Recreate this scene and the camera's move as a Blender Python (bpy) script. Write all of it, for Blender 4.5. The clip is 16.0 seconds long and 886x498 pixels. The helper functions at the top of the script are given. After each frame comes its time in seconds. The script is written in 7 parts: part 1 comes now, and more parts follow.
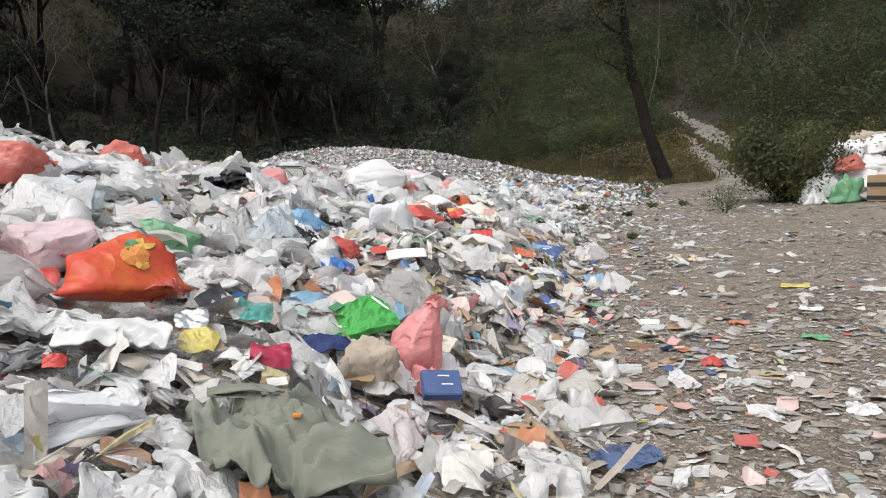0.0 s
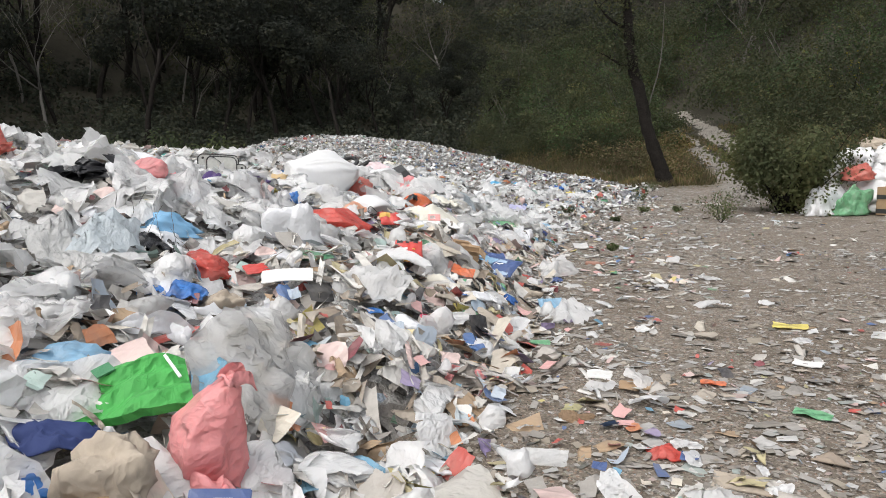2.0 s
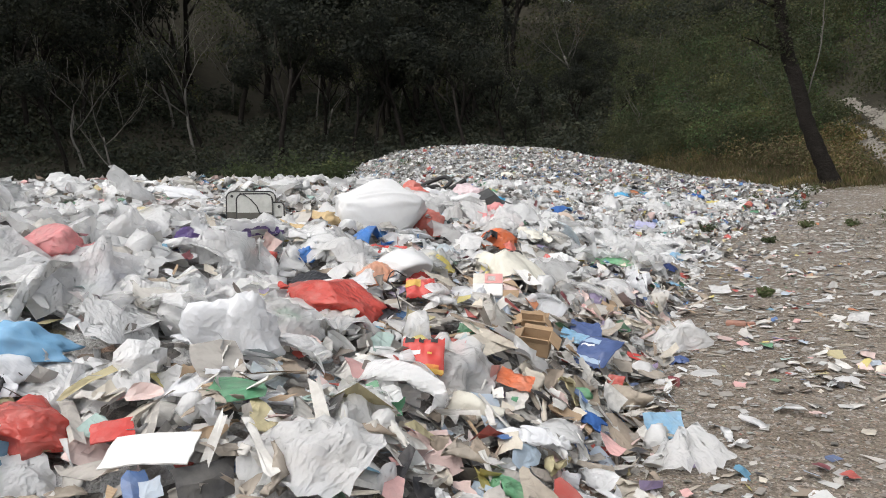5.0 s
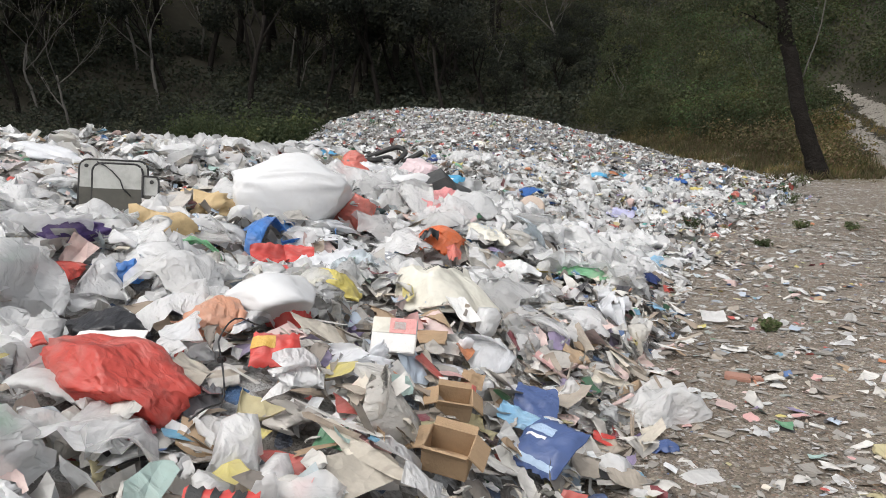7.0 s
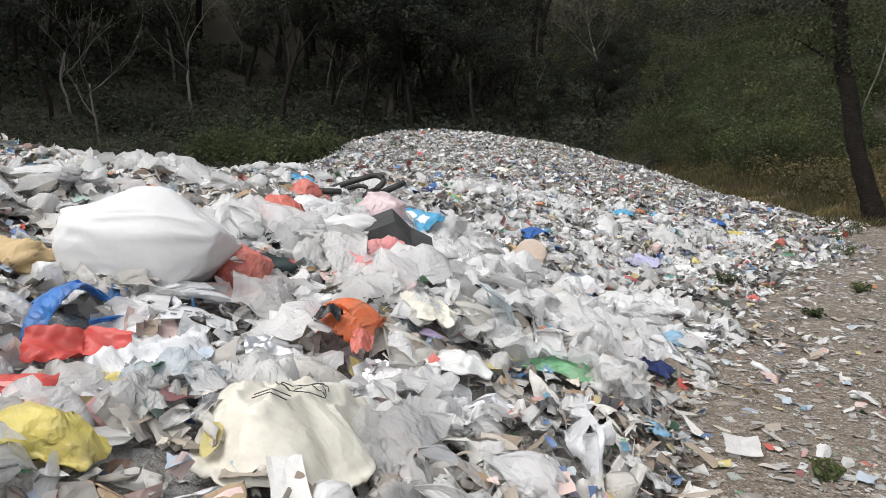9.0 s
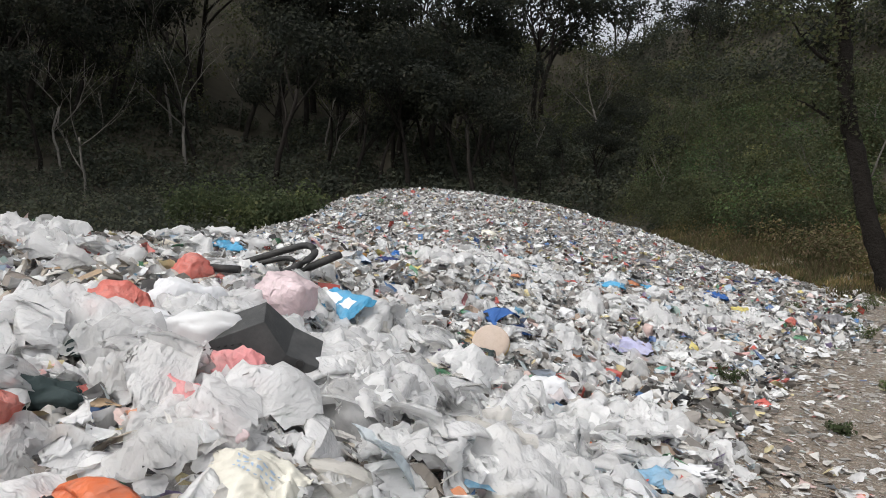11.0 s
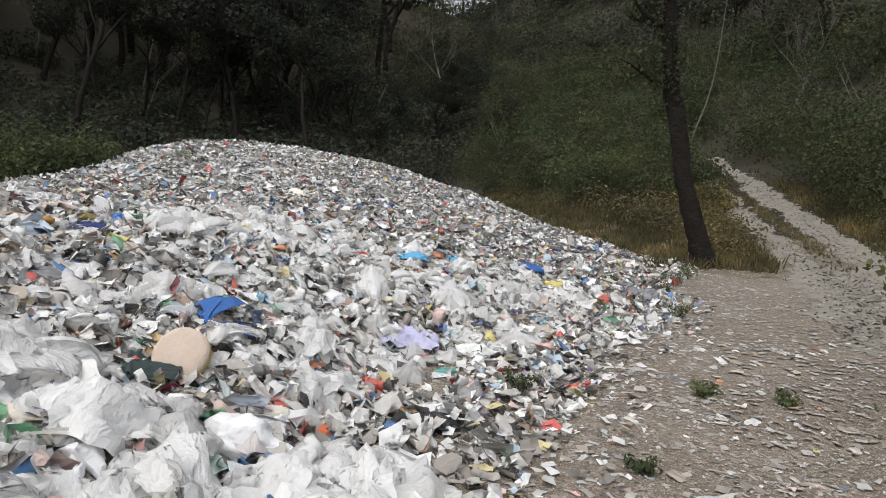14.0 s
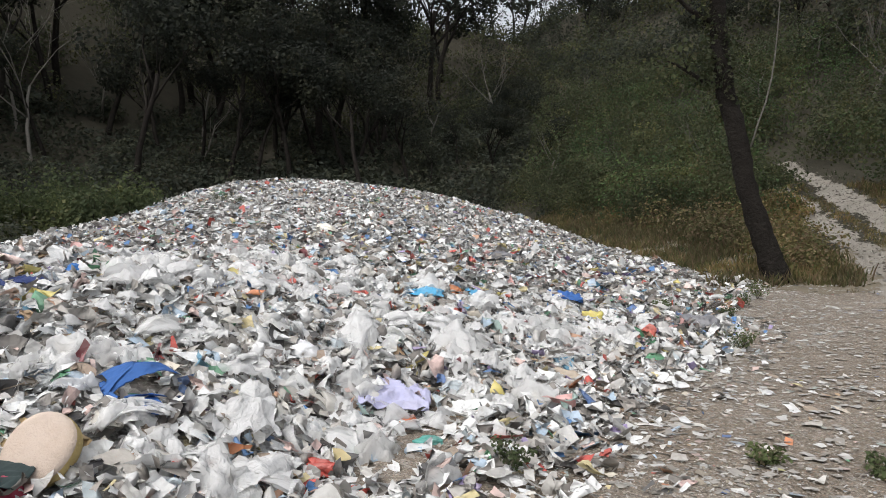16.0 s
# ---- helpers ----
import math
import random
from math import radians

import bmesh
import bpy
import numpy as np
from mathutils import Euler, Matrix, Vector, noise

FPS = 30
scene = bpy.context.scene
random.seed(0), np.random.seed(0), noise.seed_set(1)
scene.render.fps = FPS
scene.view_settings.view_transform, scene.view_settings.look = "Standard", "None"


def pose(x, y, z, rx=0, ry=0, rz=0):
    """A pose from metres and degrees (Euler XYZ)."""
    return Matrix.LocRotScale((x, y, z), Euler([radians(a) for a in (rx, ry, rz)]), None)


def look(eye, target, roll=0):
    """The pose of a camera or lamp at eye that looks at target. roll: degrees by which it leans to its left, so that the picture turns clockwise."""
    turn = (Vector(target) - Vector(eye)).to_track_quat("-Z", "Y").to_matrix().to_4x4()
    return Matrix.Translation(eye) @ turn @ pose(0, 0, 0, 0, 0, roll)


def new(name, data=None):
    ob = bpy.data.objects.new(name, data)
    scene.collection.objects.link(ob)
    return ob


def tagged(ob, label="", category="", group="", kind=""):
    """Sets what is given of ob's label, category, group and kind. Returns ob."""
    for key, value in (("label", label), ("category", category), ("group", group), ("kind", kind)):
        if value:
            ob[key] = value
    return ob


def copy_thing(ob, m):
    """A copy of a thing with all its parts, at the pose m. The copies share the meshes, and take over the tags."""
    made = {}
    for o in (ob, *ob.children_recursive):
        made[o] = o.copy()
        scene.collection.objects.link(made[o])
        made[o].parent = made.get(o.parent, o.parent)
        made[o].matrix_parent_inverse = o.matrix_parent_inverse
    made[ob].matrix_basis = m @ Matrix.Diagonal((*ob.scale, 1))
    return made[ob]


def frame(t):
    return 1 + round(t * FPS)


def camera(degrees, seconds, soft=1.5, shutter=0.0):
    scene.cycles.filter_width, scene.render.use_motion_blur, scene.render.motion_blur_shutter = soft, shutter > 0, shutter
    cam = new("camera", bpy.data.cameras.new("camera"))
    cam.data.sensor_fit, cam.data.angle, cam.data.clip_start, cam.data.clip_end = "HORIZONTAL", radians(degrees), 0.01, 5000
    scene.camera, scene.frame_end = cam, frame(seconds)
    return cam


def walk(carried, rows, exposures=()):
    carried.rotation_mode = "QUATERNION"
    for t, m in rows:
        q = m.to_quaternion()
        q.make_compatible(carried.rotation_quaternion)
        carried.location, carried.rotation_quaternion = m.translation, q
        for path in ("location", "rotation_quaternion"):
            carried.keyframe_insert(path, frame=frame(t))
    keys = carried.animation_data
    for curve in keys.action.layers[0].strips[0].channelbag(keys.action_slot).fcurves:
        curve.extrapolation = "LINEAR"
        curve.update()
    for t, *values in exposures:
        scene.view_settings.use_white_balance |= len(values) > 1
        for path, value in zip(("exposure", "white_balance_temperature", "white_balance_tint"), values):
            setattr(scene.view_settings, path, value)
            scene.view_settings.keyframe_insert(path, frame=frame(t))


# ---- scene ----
cam = camera(66.1, 16.0, 0.95)
PATH = [
    (0, (-0.019, -1.068, 1.157), (-0.087, 0.918, 0.931), -3.7),
    (0.5, (0.224, -0.883, 1.194), (0.036, 1.095, 0.959), -5.8),
    (1, (0.346, -0.657, 1.158), (0.3, 1.31, 0.8), -3.6),
    (1.5, (0.434, -0.264, 1.188), (0.467, 1.72, 0.941), -0.5),
    (2, (0.544, 0.053, 1.18), (0.47, 2.037, 0.931), -1.6),
    (2.5, (0.656, 0.358, 1.254), (0.321, 2.32, 1.056), -2.5),
    (3, (0.709, 0.629, 1.25), (0.343, 2.583, 1.029), -1.1),
    (3.5, (0.7, 1.003, 1.316), (0.495, 2.983, 1.125), -2.9),
    (3.7, (0.734, 1.119, 1.323), (0.477, 3.09, 1.106), -5.1),
    (5.8, (1.028, 2.461, 1.472), (0.459, 4.365, 1.245), -2.5),
    (6, (1.039, 2.604, 1.493), (0.455, 4.499, 1.236), -2.7),
    (6.5, (1.004, 3.063, 1.474), (0.444, 4.965, 1.214), -0.9),
    (7, (0.975, 3.453, 1.5), (0.58, 5.385, 1.172), -0.5),
    (7.5, (1.032, 3.86, 1.53), (0.449, 5.755, 1.27), -2),
    (8, (1.126, 4.221, 1.525), (0.581, 6.118, 1.199), -0),
    (8.5, (1.199, 4.733, 1.554), (0.787, 6.65, 1.163), 0.4),
    (9, (1.306, 5.167, 1.59), (0.805, 7.085, 1.322), 1.8),
    (9.2, (1.382, 5.281, 1.6), (0.833, 7.187, 1.342), 2.5),
    (11.3, (1.527, 7.007, 1.743), (1.027, 8.941, 1.651), 2.3),
    (11.5, (1.495, 7.195, 1.756), (1.175, 9.165, 1.628), 2.2),
    (12, (1.554, 7.587, 1.769), (1.297, 9.57, 1.74), 1.7),
    (12.5, (1.661, 7.945, 1.734), (1.53, 9.935, 1.582), 2),
    (13, (1.817, 8.324, 1.757), (1.864, 10.318, 1.603), 3.7),
    (13.5, (2.023, 8.705, 1.759), (2.125, 10.7, 1.658), 4.3),
    (14, (2.183, 8.926, 1.753), (2.102, 10.915, 1.56), 4.2),
    (14.5, (2.351, 9.333, 1.757), (2.179, 11.323, 1.646), 5.6),
    (15, (2.435, 9.677, 1.747), (2.2, 11.654, 1.553), 2.3),
    (15.5, (2.637, 9.944, 1.762), (2.012, 11.839, 1.635), 1.1),
    (16, (2.848, 10.241, 1.735), (2.564, 12.217, 1.615), 0.5),
]
walk(cam, [(t, look(eye, goal, roll)) for t, eye, goal, roll in PATH], exposures=[(0, 0.45), (3.5, 0.43), (6, 0.4), (9, 0.38), (11.5, 0.32), (14.2, 0.34), (16, 0.46)])

import itertools

# ---- world, sun ----
world = bpy.data.worlds.new("overcast_sky")
scene.world = world
world.use_nodes = True
wn = world.node_tree.nodes
sky = wn.new("ShaderNodeTexSky")
sky.sky_type = "NISHITA"
sky.sun_disc = False
sky.sun_elevation, sky.sun_rotation = radians(58), radians(215)
sky.air_density, sky.dust_density = 1.0, 4.0
SKY_STRENGTH = 0.15
hsv = wn.new("ShaderNodeHueSaturation")
hsv.inputs["Saturation"].default_value = 0.25
world.node_tree.links.new(sky.outputs[0], hsv.inputs["Color"])
world.node_tree.links.new(hsv.outputs[0], wn["Background"].inputs[0])
wn["Background"].inputs[1].default_value = SKY_STRENGTH
sun = new("sun", bpy.data.lights.new("sun", "SUN"))
sun.data.energy, sun.data.angle, sun.data.color = 0.75, radians(60), (1.0, 0.98, 0.95)
sun.matrix_world = look((math.sin(radians(215)) * 8, math.cos(radians(215)) * 8, 14), (0, 0, 0))


# ---- materials ----
def material(name):
    m = bpy.data.materials.new(name)
    m.use_nodes = True
    return m, m.node_tree.nodes, m.node_tree.links, m.node_tree.nodes["Principled BSDF"]


def ramp_node(n, colours, constant=True):
    """A colour ramp from rows of (weight, colour)."""
    r = n.new("ShaderNodeValToRGB")
    total, at = sum(w for w, c in colours), 0.0
    r.color_ramp.interpolation = "CONSTANT" if constant else "LINEAR"
    while len(r.color_ramp.elements) < len(colours):
        r.color_ramp.elements.new(1.0)
    for e, (w, c) in zip(r.color_ramp.elements, colours):
        e.position, e.color = at / total, (*c, 1)
        at += w
    return r


def noise_node(n, l, scale, detail=4, rough=0.6, coords=None):
    t = n.new("ShaderNodeTexNoise")
    t.inputs["Scale"].default_value, t.inputs["Detail"].default_value, t.inputs["Roughness"].default_value = scale, detail, rough
    if coords is None:
        coords = n.new("ShaderNodeNewGeometry").outputs["Position"]
    l.new(coords, t.inputs["Vector"])
    return t


def grime(n, l, colour, scale, dirt, lo=0.45, hi=0.72, most=0.7):
    """Mixes a dirt colour in patches over a colour socket."""
    t = noise_node(n, l, scale, 6, 0.65)
    mr = n.new("ShaderNodeMapRange")
    mr.inputs["From Min"].default_value, mr.inputs["From Max"].default_value, mr.inputs["To Max"].default_value = lo, hi, most
    l.new(t.outputs["Fac"], mr.inputs["Value"])
    mix = n.new("ShaderNodeMix")
    mix.data_type = "RGBA"
    l.new(mr.outputs[0], mix.inputs["Factor"])
    l.new(colour, mix.inputs["A"])
    mix.inputs["B"].default_value = (*dirt, 1)
    return mix.outputs["Result"]


def bump(n, l, bsdf, scale, strength, dist=0.02, detail=5):
    t = noise_node(n, l, scale, detail, 0.6)
    b = n.new("ShaderNodeBump")
    b.inputs["Strength"].default_value, b.inputs["Distance"].default_value = strength, dist
    l.new(t.outputs["Fac"], b.inputs["Height"])
    l.new(b.outputs[0], bsdf.inputs["Normal"])
    return b


def crinkle(n, l, bsdf, scale, strength, dist=0.03, stretch=1.0, turn=None):
    """The facets of crumpled film: cells drawn out one way, finer ones on them, and raised crease lines."""
    place = n.new("ShaderNodeNewGeometry").outputs["Position"]
    if turn is not None:
        mul = n.new("ShaderNodeMath")
        mul.operation = "MULTIPLY"
        mul.inputs[1].default_value = 18.8
        l.new(turn, mul.inputs[0])
        rot = n.new("ShaderNodeVectorRotate")
        rot.rotation_type = "Z_AXIS"
        l.new(place, rot.inputs["Vector"])
        l.new(mul.outputs[0], rot.inputs["Angle"])
        mp = n.new("ShaderNodeMapping")
        mp.inputs["Scale"].default_value = (1.2, .35 + .5 * stretch, .9)
        l.new(rot.outputs[0], mp.inputs["Vector"])
        place = mp.outputs[0]
    wob = noise_node(n, l, scale * .3, 3, 0.6, place)
    warp = n.new("ShaderNodeVectorMath")
    warp.operation = "MULTIPLY_ADD"
    warp.inputs[1].default_value = (4.0 / scale, 4.0 / scale, 4.0 / scale)
    l.new(wob.outputs["Color"], warp.inputs[0])
    l.new(place, warp.inputs[2])
    last = None
    for s, d in ((scale * .34, dist * 1.7), (scale * .95, dist * .75)):
        t = n.new("ShaderNodeTexVoronoi")
        t.inputs["Scale"].default_value = s
        l.new(warp.outputs[0], t.inputs["Vector"])
        b = n.new("ShaderNodeBump")
        b.inputs["Strength"].default_value, b.inputs["Distance"].default_value = strength, d
        l.new(t.outputs["Distance"], b.inputs["Height"])
        if last is not None:
            l.new(last.outputs[0], b.inputs["Normal"])
        last = b
    for s, d, w in ((scale * .5, dist * .26, .3), (scale * 1.3, dist * .09, .35)):
        t = n.new("ShaderNodeTexVoronoi")
        t.feature = "DISTANCE_TO_EDGE"
        t.inputs["Scale"].default_value = s
        l.new(warp.outputs[0], t.inputs["Vector"])
        fold = n.new("ShaderNodeMapRange")
        fold.inputs["From Max"].default_value = w
        l.new(t.outputs["Distance"], fold.inputs["Value"])
        b = n.new("ShaderNodeBump")
        b.invert = True
        b.inputs["Strength"].default_value, b.inputs["Distance"].default_value = strength, d
        l.new(fold.outputs[0], b.inputs["Height"])
        l.new(last.outputs[0], b.inputs["Normal"])
        last = b
    l.new(last.outputs[0], bsdf.inputs["Normal"])


def thin(n, l, bsdf, colour, through_light=0.25, see_through=0.0, gate=None):
    """Lets light through a thin sheet: part translucent, part clear."""
    tr = n.new("ShaderNodeBsdfTranslucent")
    l.new(colour, tr.inputs["Color"])
    mix = n.new("ShaderNodeMixShader")
    mix.inputs[0].default_value = through_light
    l.new(bsdf.outputs[0], mix.inputs[1])
    l.new(tr.outputs[0], mix.inputs[2])
    last = mix
    if see_through:
        clear = n.new("ShaderNodeBsdfTransparent")
        m2 = n.new("ShaderNodeMixShader")
        m2.inputs[0].default_value = see_through
        if gate is not None:
            mul = n.new("ShaderNodeMath")
            mul.operation = "MULTIPLY"
            mul.inputs[1].default_value = see_through
            l.new(gate, mul.inputs[0])
            l.new(mul.outputs[0], m2.inputs[0])
        l.new(mix.outputs[0], m2.inputs[1])
        l.new(clear.outputs[0], m2.inputs[2])
        last = m2
    l.new(last.outputs[0], n["Material Output"].inputs["Surface"])


def litter_material(name, colours, rough=0.55, dirt=(0.22, 0.19, 0.16), most=0.5, translucent=0.0, clear=0.0, relief=0.5, scale=60, depth=0.03):
    """Loose waste: every separate scrap takes its own colour from the list."""
    m, n, l, b = material(name)
    geo = n.new("ShaderNodeNewGeometry")
    r = ramp_node(n, colours)
    l.new(geo.outputs["Random Per Island"], r.inputs[0])
    col = grime(n, l, r.outputs[0], 9, dirt, 0.42, 0.75, most)
    l.new(col, b.inputs["Base Color"])
    b.inputs["Roughness"].default_value = rough
    crinkle(n, l, b, scale * .4, relief * .8, depth, .38, geo.outputs["Random Per Island"])
    if translucent:
        frac = n.new("ShaderNodeMath")
        frac.operation = "FRACT"
        m7 = n.new("ShaderNodeMath")
        m7.operation = "MULTIPLY"
        m7.inputs[1].default_value = 7.31
        l.new(geo.outputs["Random Per Island"], m7.inputs[0])
        l.new(m7.outputs[0], frac.inputs[0])
        thin(n, l, b, col, translucent, clear, frac.outputs[0])
    return m


def plain_material(name, colour, rough=0.5, dirt=None, most=0.35, translucent=0.0, clear=0.0, metal=0.0, relief=0.4, scale=45, patch=7, vary=0.12, folds=0, mute=0.0, depth=0.03):
    m, n, l, b = material(name)
    grey = .3 * colour[0] + .55 * colour[1] + .15 * colour[2]
    colour = tuple(c + (grey - c) * mute for c in colour)
    t = noise_node(n, l, 23, 5, 0.6)
    r = ramp_node(n, [(1, tuple(c * (1 - vary) for c in colour)), (1, tuple(min(1, c * (1 + vary)) for c in colour))], False)
    l.new(t.outputs["Fac"], r.inputs[0])
    col = r.outputs[0]
    if dirt:
        col = grime(n, l, col, patch, dirt, 0.45, 0.75, most)
    l.new(col, b.inputs["Base Color"])
    b.inputs["Roughness"].default_value, b.inputs["Metallic"].default_value = rough, metal
    if folds:
        crinkle(n, l, b, folds, relief, depth, .42, n.new("ShaderNodeObjectInfo").outputs["Random"])
    else:
        bump(n, l, b, scale, relief)
    if translucent:
        thin(n, l, b, col, translucent, clear)
    return m


WHITES = [(12, (.92, .918, .912)), (6, (.88, .876, .872)), (8, (.93, .93, .925)), (3, (.79, .785, .775)), (2, (.82, .79, .73)), (1.5, (.64, .64, .63)), (.3, (.84, .77, .76)), (.4, (.72, .79, .83))]
PAPERS = [(6, (.62, .60, .56)), (5, (.48, .45, .41)), (4, (.40, .35, .29)), (4, (.70, .68, .64)), (3, (.33, .27, .21)), (2, (.42, .30, .19)),
          (2, (.26, .23, .20)), (2, (.55, .50, .42)), (1, (.60, .45, .42)), (1, (.50, .44, .26))]
BRIGHTS = [(3, (.50, .10, .08)), (2, (.09, .17, .36)), (2, (.14, .32, .45)), (3, (.66, .38, .36)), (2, (.56, .22, .10)), (2, (.10, .28, .15)),
           (2, (.56, .48, .16)), (3, (.03, .03, .035)), (2, (.30, .25, .38)), (2, (.36, .48, .44)), (3, (.45, .52, .60)), (2, (.22, .06, .07)), (4, (.70, .54, .50)), (4, (.66, .60, .50))]
MIXED = [(9, (.70, .71, .71)), (8, (.61, .61, .60)), (9, (.50, .49, .47)), (7, (.41, .39, .36)), (6, (.30, .275, .25)), (4, (.20, .185, .17)), (3, (.08, .078, .078)), (8, (.78, .78, .77)),
         (1.4, (.40, .50, .60)), (1.0, (.08, .20, .42)), (.8, (.52, .10, .08)), (.8, (.58, .50, .28)), (.6, (.14, .32, .20)), (1.2, (.62, .46, .42)),
         (1.0, (.32, .24, .18)), (.5, (.30, .24, .42)), (.4, (.50, .30, .20)), (1.2, (.48, .54, .56))]
GROUNDLITTER = [(9, (0.36, 0.34, 0.31)), (8, (0.30, 0.28, 0.25)), (8, (0.42, 0.41, 0.39)), (5, (0.24, 0.22, 0.19)), (5, (0.50, 0.49, 0.47)), (4, (0.32, 0.28, 0.22)), (2, (0.58, 0.58, 0.56)),
                (1.2, (0.34, 0.38, 0.35)), (.8, (0.41, 0.32, 0.29)), (.6, (0.30, 0.34, 0.38)), (.25, (0.10, 0.15, 0.29)), (.25, (0.36, 0.10, 0.08)), (.3, (0.43, 0.40, 0.21)), (.2, (0.17, 0.29, 0.17)), (1, (0.15, 0.15, 0.13))]
film_mat = litter_material("thin_white_plastic_film", WHITES, 0.28, (.67, .64, .60), 0.22, 0.34, 0.27, 0.8, 84, 0.015)
sheer_mat = litter_material("sheer_plastic_film", WHITES, 0.24, (.68, .66, .62), 0.2, 0.36, 0.42, 0.85, 76, 0.016)
paper_mat = litter_material("torn_paper_and_card", PAPERS, 0.8, (.20, .17, .14), 0.45, relief=0.6, scale=35)
bright_mat = litter_material("coloured_packaging", BRIGHTS, 0.42, (.30, .27, .24), 0.4, relief=0.6, scale=30)
mixed_mat = litter_material("old_mixed_waste", MIXED, 0.6, (.24, .22, .19), 0.5, relief=0.7, scale=30)
chip_mat = litter_material("trodden_scraps", GROUNDLITTER, 0.75, (.20, .175, .15), 0.55, relief=0.5, scale=45)

m, n, l, b = material("compacted_waste")
v = n.new("ShaderNodeTexVoronoi")
v.inputs["Scale"].default_value = 16
l.new(n.new("ShaderNodeNewGeometry").outputs["Position"], v.inputs["Vector"])
sep = n.new("ShaderNodeSeparateColor")
l.new(v.outputs["Color"], sep.inputs[0])
r = ramp_node(n, MIXED)
l.new(sep.outputs[0], r.inputs[0])
l.new(grime(n, l, r.outputs[0], 5, (.12, .105, .09), 0.35, 0.6, 0.8), b.inputs["Base Color"])
b.inputs["Roughness"].default_value = 0.8
bump(n, l, b, 20, 1.0, 0.06)
heap_mat = m

m, n, l, b = material("trodden_earth")
t = noise_node(n, l, 0.9, 8, 0.65)
r = ramp_node(n, [(1, (.118, .094, .072)), (1, (.168, .138, .108)), (1, (.232, .199, .164))], False)
l.new(t.outputs["Fac"], r.inputs[0])
v = n.new("ShaderNodeTexVoronoi")
v.inputs["Scale"].default_value = 34
l.new(n.new("ShaderNodeNewGeometry").outputs["Position"], v.inputs["Vector"])
sep = n.new("ShaderNodeSeparateColor")
l.new(v.outputs["Color"], sep.inputs[0])
mr = n.new("ShaderNodeMapRange")
mr.inputs["From Min"].default_value, mr.inputs["From Max"].default_value, mr.inputs["To Max"].default_value = 0.72, 0.9, 0.5
l.new(sep.outputs[0], mr.inputs["Value"])
mix = n.new("ShaderNodeMix")
mix.data_type = "RGBA"
l.new(mr.outputs[0], mix.inputs["Factor"])
l.new(r.outputs[0], mix.inputs["A"])
mix.inputs["B"].default_value = (.36, .34, .31, 1)
v2 = n.new("ShaderNodeTexVoronoi")
v2.inputs["Scale"].default_value = 95
l.new(n.new("ShaderNodeNewGeometry").outputs["Position"], v2.inputs["Vector"])
sep2 = n.new("ShaderNodeSeparateColor")
l.new(v2.outputs["Color"], sep2.inputs[0])
crumbs = ramp_node(n, [(5, (1, 1, 1)), (1.2, (1.5, 1.5, 1.5)), (1, (.62, .62, .62)), (.8, (1.9, 1.9, 1.95)), (.5, (1.25, 1.4, 1.3)), (.4, (1.5, 1.2, 1.1)), (.3, (.4, .4, .42))])
l.new(sep2.outputs[1], crumbs.inputs[0])
speck = n.new("ShaderNodeMix")
speck.data_type, speck.blend_type = "RGBA", "MULTIPLY"
speck.inputs["Factor"].default_value = 0.8
l.new(mix.outputs["Result"], speck.inputs["A"])
l.new(crumbs.outputs[0], speck.inputs["B"])
l.new(grime(n, l, speck.outputs["Result"], 6, (.12, .10, .085), 0.5, 0.8, 0.6), b.inputs["Base Color"])
b.inputs["Roughness"].default_value = 0.95
bump(n, l, b, 18, 0.8, 0.05, 8)
soil_mat = m

# Forest floor, its colour lowered so gaps between shrubs read as shade.
forest_soil_mat = plain_material("shade_dark_leaf_litter", (.032, .029, .021), 0.95, (.020, .020, .014), 0.6, scale=8, relief=0.9, vary=0.4, patch=1.2)
verge_mat = plain_material("grassy_verge_soil", (.135, .115, .085), 0.95, (.085, .075, .050), 0.6, scale=14, relief=0.9, vary=0.35, patch=2.0)
gravel_mat = plain_material("pale_track_gravel", (.215, .198, .172), 0.95, (.16, .143, .12), 0.7, scale=25, relief=0.9, vary=0.25, patch=2.2)

for earth in (soil_mat, forest_soil_mat, verge_mat, gravel_mat):
    earth.node_tree.nodes["Principled BSDF"].inputs["Specular IOR Level"].default_value = 0.15


def leaf_material(name, colours, rough=0.75):
    m, n, l, b = material(name)
    geo = n.new("ShaderNodeNewGeometry")
    r = ramp_node(n, colours)
    l.new(geo.outputs["Random Per Island"], r.inputs[0])
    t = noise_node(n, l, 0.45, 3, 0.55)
    # Bush-sized noise in the colour stands in for lit clumps and dim gaps.
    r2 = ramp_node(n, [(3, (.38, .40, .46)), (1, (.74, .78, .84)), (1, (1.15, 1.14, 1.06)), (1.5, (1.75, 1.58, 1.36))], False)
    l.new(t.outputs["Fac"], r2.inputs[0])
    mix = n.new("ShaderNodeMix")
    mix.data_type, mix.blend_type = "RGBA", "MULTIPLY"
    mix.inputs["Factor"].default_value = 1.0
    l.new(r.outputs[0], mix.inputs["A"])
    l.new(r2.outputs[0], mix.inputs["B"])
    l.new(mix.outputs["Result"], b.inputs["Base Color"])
    b.inputs["Roughness"].default_value = rough
    b.inputs["Specular IOR Level"].default_value = 0.2
    thin(n, l, b, mix.outputs["Result"], 0.42)
    return m


